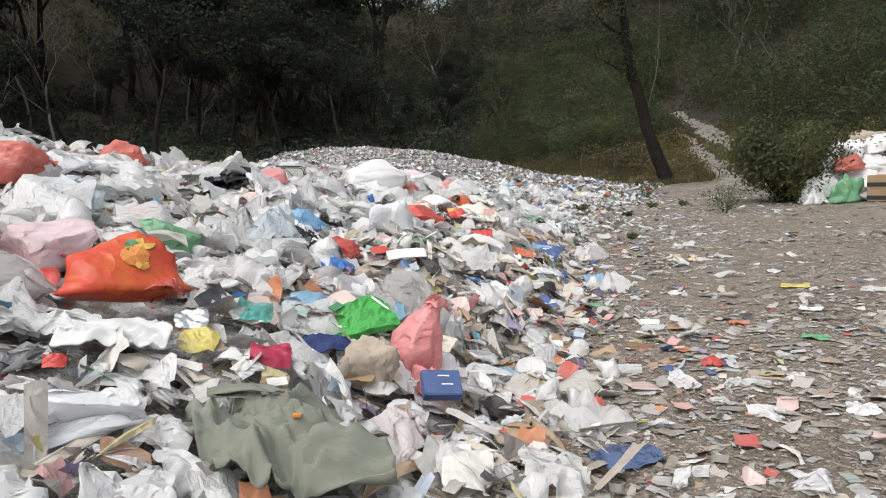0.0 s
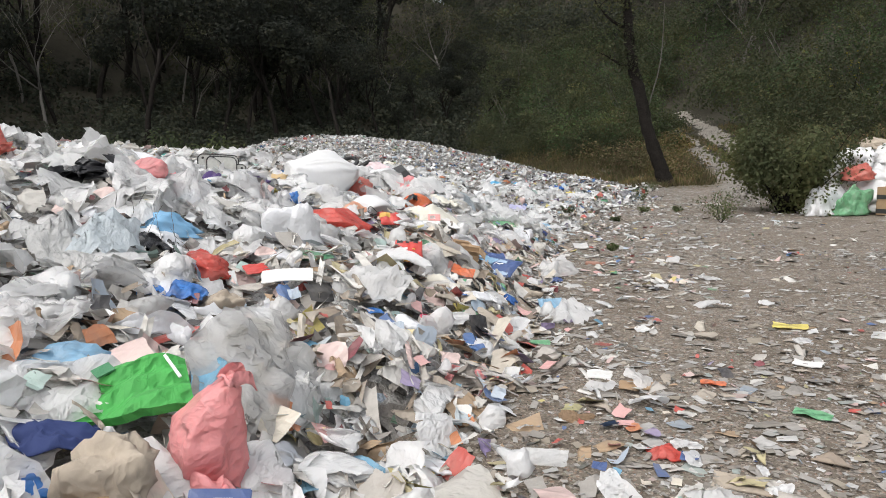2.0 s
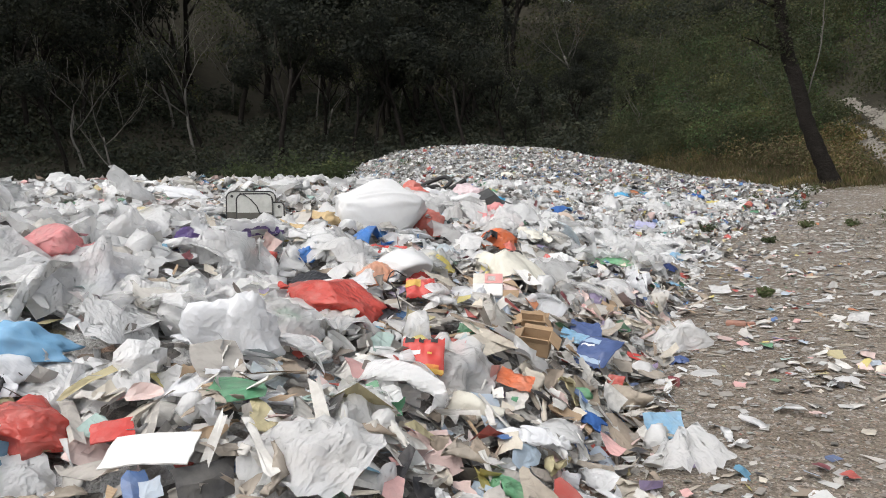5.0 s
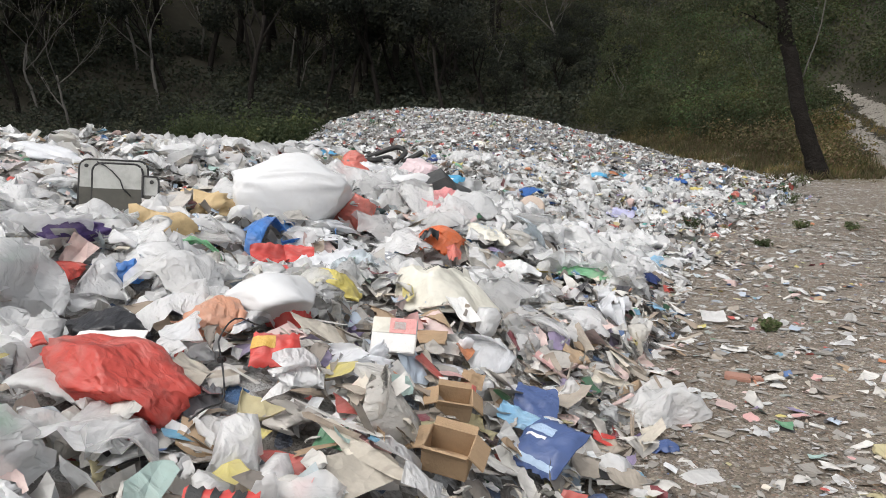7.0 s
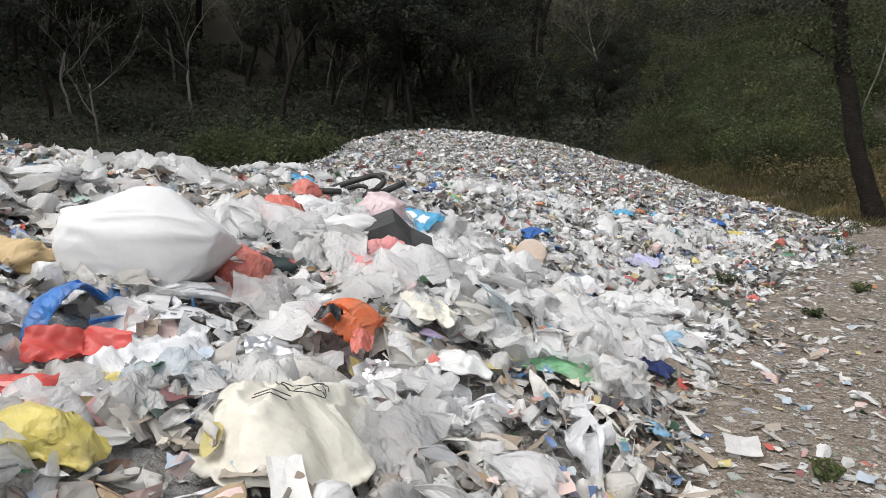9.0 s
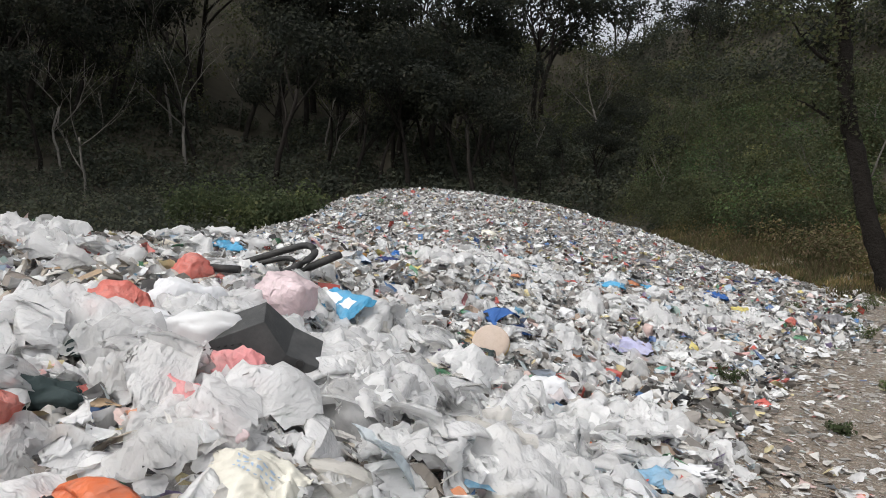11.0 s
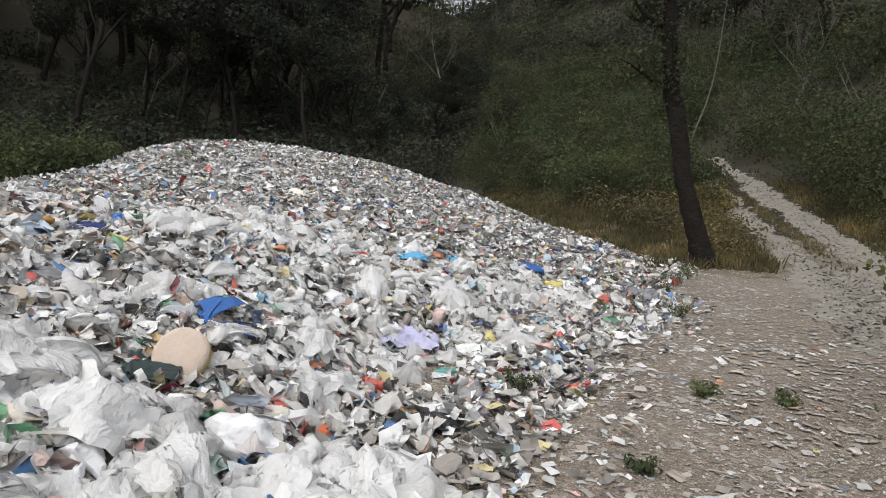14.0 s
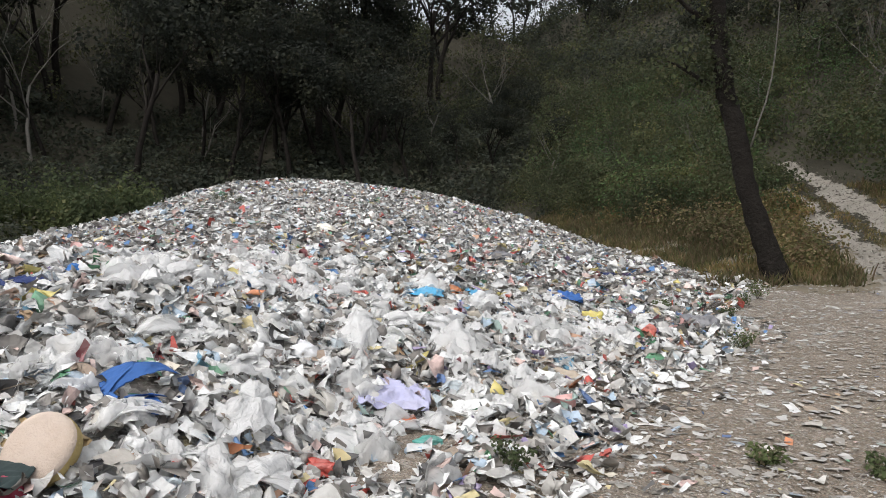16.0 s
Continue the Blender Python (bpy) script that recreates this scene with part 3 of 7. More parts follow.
def crumple(nn, seed, folds=12, dome=.12, tall=.34):
    """A sheet folded over again and again along random creases, as film is when it is crushed and dropped. About one unit across."""
    g = np.random.RandomState(seed)
    u = np.linspace(-.5, .5, nn)
    x, y = [a.ravel().copy() for a in np.meshgrid(u, u)]
    x, y = x + g.uniform(-1, 1, x.size) * .25 / nn, y + g.uniform(-1, 1, x.size) * .25 / nn
    o = g.uniform(0, 40, 6)
    ang = np.arctan2(y, x)
    rim = .75 + .5 * vnoise(np.cos(ang) * 1.9 + o[0], np.sin(ang) * 1.9 + o[1], seed % 89)
    p = np.stack([x * rim * 1.7 * g.uniform(.9, 1.3), y * rim * 1.5, .30 * (vnoise(x * 2.2 + o[2], y * 2.2 + o[3], 3) - .5) + .16 * (vnoise(x * 5 + o[4], y * 5 + o[5], 4) - .5)], -1)
    for k in range(folds):
        a, lean = g.uniform(0, 6.283), g.normal(0, .4)
        d = np.array([math.cos(a) * math.cos(lean), math.sin(a) * math.cos(lean), math.sin(lean)])
        over = np.clip(p @ d - g.uniform(.10, .55), 0, None)
        p -= np.outer(over * g.uniform(.9, 1.8), d)
        p[:, 2] += np.minimum(over, .12) * g.uniform(-.2, .8)
    for k in range(folds):
        a = g.uniform(0, 6.283)
        w = p[:, 0] * math.cos(a) + p[:, 1] * math.sin(a) - g.uniform(-.4, .4)
        p[:, 2] -= g.uniform(-.14, .22) * np.minimum(np.abs(w), g.uniform(.06, .2))
    if nn > 12:
        p[:, 2] += .05 * (1 - np.abs(2 * vnoise(x * 9 + o[0], y * 6 + o[1], 21) - 1)) ** 1.5 + .03 * (1 - np.abs(2 * vnoise(x * 17 + o[2], y * 21 + o[3], 22) - 1))
    p[:, :2] -= (p[:, :2].max(0) + p[:, :2].min(0)) / 2
    p[:, :2] /= max(np.ptp(p[:, 0]), np.ptp(p[:, 1]))
    lo, hi = np.percentile(p[:, 2], 6), np.percentile(p[:, 2], 98)
    p[:, 2] = (p[:, 2] - lo) / (hi - lo) * tall * g.uniform(.5, 1.1)
    p[:, 2] += dome * np.clip(1 - (p[:, 0] ** 2 + p[:, 1] ** 2) * 4, -.3, 1) - .05
    return p, grid_quads(nn, nn)


def rad_of(x, y):
    return np.hypot(x, y) * 2


# ---- trees and bushes ----
def tube(bm, pts, radii, seg=7):
    """A tapered tube along points."""
    rings = []
    for i, p in enumerate(pts):
        d = (pts[min(i + 1, len(pts) - 1)] - pts[max(i - 1, 0)]).normalized()
        a = d.orthogonal().normalized()
        c = d.cross(a)
        rings.append([bm.verts.new(p + (a * math.cos(k * 2 * math.pi / seg) + c * math.sin(k * 2 * math.pi / seg)) * radii[i]) for k in range(seg)])
    for r0, r1 in zip(rings, rings[1:]):
        for k in range(seg):
            f = bm.faces.new((r0[k], r0[(k + 1) % seg], r1[(k + 1) % seg], r1[k]))
            f.smooth = True
    bm.faces.new(rings[-1])
    bm.faces.new(rings[0][::-1])


def limb(rng, start, way, length, radius, bend=.18, steps=6, up=.1):
    pts, radii, d = [start.copy()], [radius], way.normalized()
    for i in range(steps):
        d = (d + Vector((rng.uniform(-1, 1), rng.uniform(-1, 1), rng.uniform(-.6, .6))) * bend + Vector((0, 0, up * .5))).normalized()
        pts.append(pts[-1] + d * (length / steps))
        radii.append(radius * (1 - .8 * (i + 1) / steps))
    return pts, radii


def bare_tree(seed, height=5.5, radius=.09, lean=(0, 0), depth=3):
    """Trunk and bare limbs in one branching shape; returns trunk and limb bmeshes and the tips."""
    rng = random.Random(seed)
    trunk, limbs, tips = bmesh.new(), bmesh.new(), []
    pts, radii = limb(rng, Vector((0, 0, -.2)), Vector((lean[0], lean[1], 1)), height * .6, radius, .20, 8, .15)
    radii = [radius * (1 - .45 * i / 8) for i in range(9)]
    tube(trunk, pts, radii, 8)

    def grow(p, d, length, r, level):
        q, rr = limb(rng, p, d, length, r, .22, 4, .12)
        tube(limbs, q, [max(.008, v) for v in rr], 4)
        tips.append(q[-1])
        if level > 0:
            for k in range(rng.randint(2, 3)):
                i = rng.randint(2, 3)
                dd = (q[i] - q[i - 1]).normalized() + Vector((rng.uniform(-1, 1), rng.uniform(-1, 1), rng.uniform(-.2, .7))) * .8
                grow(q[i], dd, length * rng.uniform(.5, .75), rr[i] * .75, level - 1)
    for k in range(rng.randint(3, 5)):
        i = rng.randint(4, 8)
        a = rng.uniform(0, 6.28)
        grow(pts[i], Vector((math.cos(a), math.sin(a), rng.uniform(.5, 1.4))), height * rng.uniform(.35, .55), radii[i] * .7, depth - 1)
    return trunk, limbs, tips


def leaf_quad(seed):
    g = np.random.RandomState(seed)
    w, k = g.uniform(.25, .45), g.uniform(.0, .2)
    return np.array([[-.5, 0, 0], [g.uniform(-.1, .1), -w, k], [.5, 0, g.uniform(-.2, .1)], [g.uniform(-.1, .1), w, -k * .5]], float), np.array([[0, 1, 2, 3]])


LEAVES = [leaf_quad(s) for s in range(8)]


OUTWARD = {}


def clump_points(g, centre, radii, count):
    """Points in the outer part of an uneven ball; remembers which way each one faces."""
    d = g.normal(0, 1, (count, 3))
    d /= np.linalg.norm(d, axis=1)[:, None]
    lob = .72 + .45 * vnoise(d[:, 0] * 2.2 + 9 + centre[0], d[:, 1] * 2.2 + d[:, 2] * 1.7 + 9, int(g.randint(99)))
    rr = (g.uniform(.45, 1.0, count) ** .5) * lob
    OUTWARD.setdefault("way", []).append(d + np.array([0, 0, .45]))
    return d * rr[:, None] * np.array(radii) + np.array(centre)


def leaves(name, pts, size, mat, seed, parent=None, tilt=.42):
    way = np.concatenate(OUTWARD.pop("way"))
    way = way / np.linalg.norm(way, axis=1)[:, None]
    ob = scatter(name, LEAVES, pts, size, way, tilt, mat, seed)
    ob.parent = parent
    return ob


g = np.random.RandomState(7)

# low shrubs that cover the whole slope
def shrubs(name, count, x0, x1, u0, u1, rad, per, size, mat, seed, label, keep=None, lift=.4, gap=2.0):
    g = np.random.RandomState(seed)
    x, u = g.uniform(x0, x1, count), g.uniform(u0, u1, count)
    foot = foot_of(x)
    y = foot + u
    ok = (np.abs(x) < 12 + y * .95) & (y > 3) & (heap(x, y) < .05)
    tr = np.array([min((Vector((a, b)) - track_at(s / 40)).length for s in range(41)) if 4 < a < 20 else 9 for a, b in zip(x, y)])
    ok &= tr > gap
    if keep is not None:
        ok &= keep(x, y)
    x, y = x[ok], y[ok]
    z = soil(x, y)
    allp, alls = [], []
    for a, b, c in zip(x, y, z):
        r = g.uniform(*rad)
        k = int(1.2 * per * r * r / (rad[1] ** 2)) + 14
        allp.append(clump_points(g, (a, b, c + r * lift), (r, r, r * g.uniform(.6, 1.0)), k))
        alls.append(g.uniform(.6, 1.3, k) * size * (1 + .004 * b))
    ob = leaves(name, np.concatenate(allp), np.concatenate(alls), mat, seed + 1)
    return tagged(ob, label, "undergrowth", kind="stuff")


BLADES = []
for k in range(8):
    bg = np.random.RandomState(800 + k)
    bend, w = bg.uniform(.1, .6), bg.uniform(.03, .06)
    BLADES.append((np.array([[-w, 0, 0], [w, 0, 0], [w * .8, bend * .3, .55], [-w * .8, bend * .3, .55], [w * .15, bend, .95], [-w * .15, bend, .95]]), np.array([[0, 1, 2, 3], [3, 2, 4, 5]])))


def grass(name, count, seed, x0, x1, y0, y1, size, where, mat, label, per=10):
    """Tufts of upright blades."""
    g = np.random.RandomState(seed)
    x, y = g.uniform(x0, x1, count), g.uniform(y0, y1, count)
    s, d = off_track(x, y)
    ok = where(x, y, s, d) & (heap(x, y) < .16)
    x, y = x[ok], y[ok]
    h = np.repeat(g.uniform(size[0], size[1], len(x)), per)
    x, y = np.repeat(x, per) + g.normal(0, 1, len(h)) * h * .35, np.repeat(y, per) + g.normal(0, 1, len(h)) * h * .35
    pts = np.stack([x, y, np.maximum(on_ground(x, y), np.where(heap(x, y) > .03, top(x, y) - .05, -9)) - .02], -1)
    ob = scatter(name, BLADES, pts, np.stack([h * 1.3, h, h], -1) * g.uniform(.5, 1.2, (len(h), 1)), np.tile([0.0, 0.0, 1.0], (len(h), 1)), .33, mat, seed + 1)
    return tagged(ob, label, "grass", kind="stuff")


# Left slope, where shrubs take the leaf colour darkened for shade.
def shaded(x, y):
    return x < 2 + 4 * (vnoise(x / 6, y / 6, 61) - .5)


def open_slope(x, y):
    return ~shaded(x, y)


shrubs("undergrowth", 420, -46, -7.5, -28, 1, (.6, 1.5), 170, .14, shade_tinted_leaf, 39, "dense dark shrubs in the hollow beside the heap", lambda x, y: y > 4)
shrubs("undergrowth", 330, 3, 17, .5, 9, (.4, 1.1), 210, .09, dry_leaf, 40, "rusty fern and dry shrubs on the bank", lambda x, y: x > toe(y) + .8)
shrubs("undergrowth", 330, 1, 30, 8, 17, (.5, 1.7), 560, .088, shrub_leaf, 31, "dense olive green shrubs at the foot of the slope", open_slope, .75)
shrubs("undergrowth", 620, -72, 8, 0, 14, (.5, 1.7), 240, .16, shade_tinted_leaf, 32, "dense dark green shrubs at the foot of the wood", shaded)
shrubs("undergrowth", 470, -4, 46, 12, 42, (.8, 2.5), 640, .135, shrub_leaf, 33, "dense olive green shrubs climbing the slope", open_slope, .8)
shrubs("undergrowth", 950, -80, 6, 12, 40, (.9, 2.2), 190, .25, shade_tinted_leaf, 34, "dense dark shrubs under the trees of the wood", shaded)
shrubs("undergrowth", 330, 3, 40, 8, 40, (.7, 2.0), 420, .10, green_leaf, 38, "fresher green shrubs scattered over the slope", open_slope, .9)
shrubs("undergrowth", 260, -6, 40, 40, 88, (1.4, 3.0), 260, .22, shade_tinted_leaf, 36, "dark shrubs between the trees high on the slope", None, .8)
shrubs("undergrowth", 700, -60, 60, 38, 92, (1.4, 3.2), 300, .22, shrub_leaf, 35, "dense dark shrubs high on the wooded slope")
def grassy(x, y):
    """Behind the edge of the waste."""
    return (y > 26.4 + .8 * (vnoise(x / .5, y / .5, 65) - .5)) & (x > toe(y) - 1.3 + .5 * (vnoise(x / .6, y / .6, 66) - .5))


near_n = lambda x, y: vnoise(x / 1.6, y / 1.6, 62)
grass("grass", 20000, 811, 2, 17, 21, 48, (.12, .36), lambda x, y, s, d: (d > 1.4) & grassy(x, y) & (hill(x, y) < 2.8) & (near_n(x, y) > .12), dry_leaf, "dry yellow-brown grass on the bank beside the old mound")
grass("grass", 1500, 813, 3, 15, 22, 42, (.10, .26), lambda x, y, s, d: (d > 1.45) & grassy(x, y) & (near_n(x, y) < .52), bush_leaf, "short green grass on the bank beside the old mound")
grass("grass", 1300, 815, 6, 17, 19, 44, (.06, .17), lambda x, y, s, d: (d < .38) & (s > .38), dry_leaf, "low brown grass along the crown of the track", 10)
grass("grass", 5000, 821, 11, 15, 28, 44, (.06, .16), lambda x, y, s, d: (d < .26) & (near_n(x, y) > .25), dry_leaf, "short dry grass between the two ruts", 9)
grass("grass", 900, 817, 4, 17, 16, 37, (.05, .16), lambda x, y, s, d: (d > 1.3) & (d < 2.2) & grassy(x, y + 1.5) & (near_n(x, y) > .5), dry_leaf, "sparse dry grass along the edge of the track", 9)
grass("grass", 800, 819, 7.2, 10.2, 24.0, 29.0, (.12, .40), lambda x, y, s, d: (d > 1.1) & (np.hypot(x - 9.1, y - 27.6) < 1.4) & (y > 27.1), dry_leaf, "brown grass round the foot of a leaning tree", 14)


def planted_tree(kind, seed, height, radius, leaf_n, leaf_size, leaf_mat, bark, crown_r, label):
    """A tree as an Empty with trunk, limbs and crown."""
    ob = tagged(new(kind), label, "tree")
    trunk, limbs, tips = bare_tree(seed, height, radius, depth=2 if leaf_n > 400 else 3)
    part("trunk", trunk, bark, ob)
    part("branchwork", limbs, bark, ob)
    if leaf_n:
        g = np.random.RandomState(seed)
        per = max(6, leaf_n // len(tips))
        p = np.concatenate([clump_points(g, tuple(t), (crown_r, crown_r, crown_r * .7), per) for t in tips])
        leaves("crown", p, g.uniform(.6, 1.3, len(p)) * leaf_size, leaf_mat, seed, ob)
    return ob


def set_trees(proto, spots, seed, group):
    rng = random.Random(seed)
    for i, (x, y, s) in enumerate(spots):
        mt = pose(x, y, soil1(x, y) - .1, 0, 0, rng.uniform(0, 360)) @ Matrix.Scale(s, 4)
        if i == 0:
            proto.matrix_basis = mt
            tagged(proto, group=group)
        else:
            copy = copy_thing(proto, Matrix.Identity(4))
            copy.matrix_basis = mt


# pale thin trees, almost bare, at the foot of the slope
def spots(seed, count, x0, x1, u0, u1, s0, s1, gap=1.5):
    rng, out = random.Random(seed), []
    while len(out) < count:
        x = rng.uniform(x0, x1)
        y = float(foot_of(x)) + rng.uniform(u0, u1)
        if 6 < x < 17 and min((Vector((x, y)) - track_at(s / 40)).length for s in range(41)) < 2.6:
            continue
        if float(heap(np.array([x]), np.array([y]))[0]) < .05 and all(abs(x - a) + abs(y - b) > gap for a, b, c in out):
            out.append((x, y, rng.uniform(s0, s1)))
    return out


PALE = [(-32, 53, 1.75), (-36.5, 57, 1.6), (-35.4, 65.5, 1.35), (-27.7, 68.5, 1.4), (-19.4, 71, 1.45), (-17.9, 71.4, 1.25), (-18.8, 80.4, 1.2), (-11.9, 72.2, 1.25),
        (-29.3, 84, 1.2), (-31, 41.7, 1.1), (-36, 45, 1.3), (-24, 62, 1.0), (-8, 76, 1.0), (-42, 60, 1.5), (-15, 77, 1.1), (-23.5, 75, 1.2)]
for k, sd in enumerate((101, 102, 103, 104)):
    proto = planted_tree("bare_tree", sd, 6.5, .085, 30, .10, shrub_leaf, pale_bark_mat, .5, "thin pale-barked tree, nearly bare, among dark shrubs")
    set_trees(proto, PALE[k::4], 300 + k, "pale trees on the slope")
crowned = planted_tree("bare_tree", 105, 8.0, .16, 350, .12, rust_leaf, pale_bark_mat, .8, "round-headed pale tree, nearly bare, with rusty twigs")
set_trees(crowned, [(-1.4, 82.5, 1.15), (4.5, 66, .6), (19, 47, .75)], 310, "round-headed trees on the slope")
for k, sd in enumerate((111, 112, 113)):
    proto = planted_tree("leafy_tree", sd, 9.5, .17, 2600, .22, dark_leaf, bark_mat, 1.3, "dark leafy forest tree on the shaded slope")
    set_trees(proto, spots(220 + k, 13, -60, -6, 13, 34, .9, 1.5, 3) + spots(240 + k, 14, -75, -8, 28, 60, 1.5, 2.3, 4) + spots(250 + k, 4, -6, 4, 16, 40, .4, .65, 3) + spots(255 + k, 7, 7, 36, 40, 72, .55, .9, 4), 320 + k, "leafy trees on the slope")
for k, sd in enumerate((121, 122)):
    proto = planted_tree("slope_tree", sd, 5.5, .09, 750, .15, shrub_leaf, pale_bark_mat, .9, "small twiggy tree with sparse olive leaves on the slope")
    set_trees(proto, spots(260 + k, 16, 0, 40, 8, 40, .5, .95, 2.5), 340 + k, "small trees on the slope")
for k, sd in enumerate((131, 132, 133)):
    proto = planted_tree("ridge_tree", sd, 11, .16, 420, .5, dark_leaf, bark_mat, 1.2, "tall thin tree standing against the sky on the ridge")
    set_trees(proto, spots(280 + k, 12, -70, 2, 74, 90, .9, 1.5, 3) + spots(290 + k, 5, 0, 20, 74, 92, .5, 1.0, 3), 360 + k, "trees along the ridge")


# the dark leaning tree beside the track
def leaning_tree(x, y):
    ob = tagged(new("leaning_tree"), "dark leaning tree with leafy climbers on its trunk", "tree")
    ob.location = (x, y, soil1(x, y) - .15)
    rng = random.Random(9)
    pts = [Vector(p) for p in ((.15, 0, 0), (.02, 0, .5), (-.22, 0, 1.2), (-.60, .02, 2.3), (-.88, .05, 3.6), (-1.18, .05, 4.7), (-1.36, .1, 6.2), (-1.52, .1, 7.8), (-1.72, .15, 9.2), (-1.95, .2, 11))]
    radii = [.38, .29, .25, .235, .22, .21, .19, .165, .14, .10]
    bm = bmesh.new()
    fine, fine_r = [], []
    for i in range(len(pts) - 1):
        for k in range(6):
            fine.append(pts[i].lerp(pts[i + 1], k / 6))
            fine_r.append(radii[i] + (radii[i + 1] - radii[i]) * k / 6)
    tube(bm, fine + pts[-1:], fine_r + radii[-1:], 22)
    for vtx in bm.verts:
        vtx.co += Vector((noise.noise(vtx.co * 3.1), noise.noise(vtx.co * 3.1 + Vector((7, 0, 0))), 0)) * .05
        vtx.co += Vector((noise.noise(Vector((vtx.co.x * 16, vtx.co.y * 16, vtx.co.z * 4))), noise.noise(Vector((vtx.co.x * 16, vtx.co.y * 16 + 5, vtx.co.z * 4))), 0)) * .03
    part("trunk", bm, bark_mat, ob)
    tips = []
    for i, way, ln in ((6, (-1, .2, .5), 2.2), (7, (1, -.3, .8), 2.4), (7, (-.8, -.5, .9), 2.2), (8, (.9, .5, .9), 2.8), (9, (-.5, .3, 1), 2.5), (9, (.6, -.4, 1), 2.6), (5, (-1, .1, .15), 1.5), (8, (1, 0, .4), 3.0)):
        q, rr = limb(rng, pts[i], Vector(way), ln, radii[i] * .38, .2, 6, .1)
        bm = bmesh.new()
        tube(bm, q, [max(.01, v) for v in rr], 6)
        part("branch", bm, bark_mat, ob)
        tips += [q[-1], q[4], q[3]]
        for kk in range(3):
            qq, r2 = limb(rng, q[3 + kk], Vector((rng.uniform(-1, 1), rng.uniform(-1, 1), rng.uniform(0, 1))), ln * .45, .02, .3, 4, .05)
            bm = bmesh.new()
            tube(bm, qq, [max(.006, v) for v in r2], 5)
            part("twig", bm, bark_mat, ob)
            tips.append(qq[-1])
    g = np.random.RandomState(5)
    p = np.concatenate([clump_points(g, tuple(t), (.55, .55, .4), 46) for t in tips])
    leaves("crown", p, g.uniform(.5, 1.2, len(p)) * .13, shrub_leaf, 5, ob)
    vine = []
    for i in range(90):
        s = rng.uniform(4.3, 10.4)
        k = min(int(np.searchsorted([q.z for q in pts], s)), len(pts) - 1)
        c = pts[k]
        vine.append(clump_points(g, (c.x + rng.uniform(-.28, .28), c.y + rng.uniform(-.35, .1), s), (.26, .26, .34), 26))
    p = np.concatenate(vine)
    leaves("climber", p, g.uniform(.5, 1.2, len(p)) * .11, shrub_leaf, 6, ob)
    q, rr = limb(rng, pts[4] + Vector((.3, -.1, -.3)), Vector((.25, 0, 1)), 5.0, .025, .12, 9, .2)
    bm = bmesh.new()
    tube(bm, q, [max(.01, v) for v in rr], 5)
    part("vine", bm, pale_bark_mat, ob)
    return ob


leaning_tree(8.25, 27.2)


def bush(x, y, r, h, seed, mat, label, n=1500, size=.11, stems=9):
    ob = tagged(new("bush"), label, "bush")
    ob.location = (x, y, soil1(x, y) - .05)
    rng, g = random.Random(seed), np.random.RandomState(seed)
    centres = []
    for i in range(stems):
        a = rng.uniform(0, 6.28)
        q, rr = limb(rng, Vector((rng.uniform(-.2, .2) * r, rng.uniform(-.2, .2) * r, 0)), Vector((math.cos(a) * .8, math.sin(a) * .8, 1.3)), h * rng.uniform(.6, .95), .012 * min(2, h), .2, 6, .1)
        bm = bmesh.new()
        tube(bm, q, [max(.005, v) for v in rr], 5)
        part("stem", bm, bark_mat, ob)
        centres += [q[3], q[4], q[5], q[6]]
    for i in range(stems * 2):
        centres.append(Vector((rng.uniform(-.75, .75) * r, rng.uniform(-.75, .75) * r, rng.uniform(.04, .6) * h)))
    p = np.concatenate([clump_points(g, tuple(c), (r * .38, r * .38, h * .17), n // len(centres)) for c in centres])
    p[:, 2] = np.maximum(p[:, 2], .03)
    leaves("foliage", p, g.uniform(.5, 1.3, len(p)) * size, mat, seed, ob)
    return ob


bush(7.1, 14.3, 1.15, 2.3, 41, pale_leaf, "dense green bush at the edge of the dirt clearing", 16000, .07, 22)
bush(8.4, 15.3, 1.1, 1.6, 42, shrub_leaf, "dark green bush behind the waste sacks", 6000, .07, 10)
bush(10.1, 13.8, 1.3, 2.2, 43, shrub_leaf, "dark green bush behind the waste sacks", 6500, .075, 10)
for bx, by, br, bh, sd in ((-14.5, 36.1, 2.2, 2.6, 51), (-17.0, 33.3, 2.3, 2.8, 52), (-12.6, 39.9, 1.8, 2, 53), (-19.2, 37.7, 2.6, 3.2, 54), (-12.0, 31.7, 1.9, 3, 55), (-13.6, 33.9, 2.2, 3.5, 56)):
    bush(bx, by, br, bh, sd, bush_leaf, "leafy green bush beside the old waste mound", 4200, .15, 9)
for bx, by, br, bh, sd in ((11.7, 39.4, 1.5, 1.6, 61), (9.5, 41.6, 1.8, 1.9, 62), (7.3, 44.9, 1.6, 1.5, 63), (11.2, 35.5, 1.1, 1.2, 64), (9.7, 37.7, 1, 0.9, 66), (12.3, 43.8, 1.8, 1.8, 65)):
    bush(bx, by, br, bh, sd, bush_leaf if sd % 2 else dry_leaf, "olive green bush on the grassy bank beside the track", 4200, .10, 8)

for bx, by, br, bh, sd in ((8.4, 40.5, 1.5, 2.2, 71), (9.9, 43.2, 1.7, 2.6, 72), (6.6, 44.9, 1.6, 2.2, 73), (11.2, 47.1, 1.9, 2.8, 74), (5.5, 48.7, 1.7, 2.4, 75), (8.6, 49.8, 2, 3, 76), (13.4, 49.8, 1.9, 2.6, 77)):
    bush(bx, by, br, bh, sd, pale_leaf, "pale olive bush on the slope behind the mound", 3600, .15, 8)

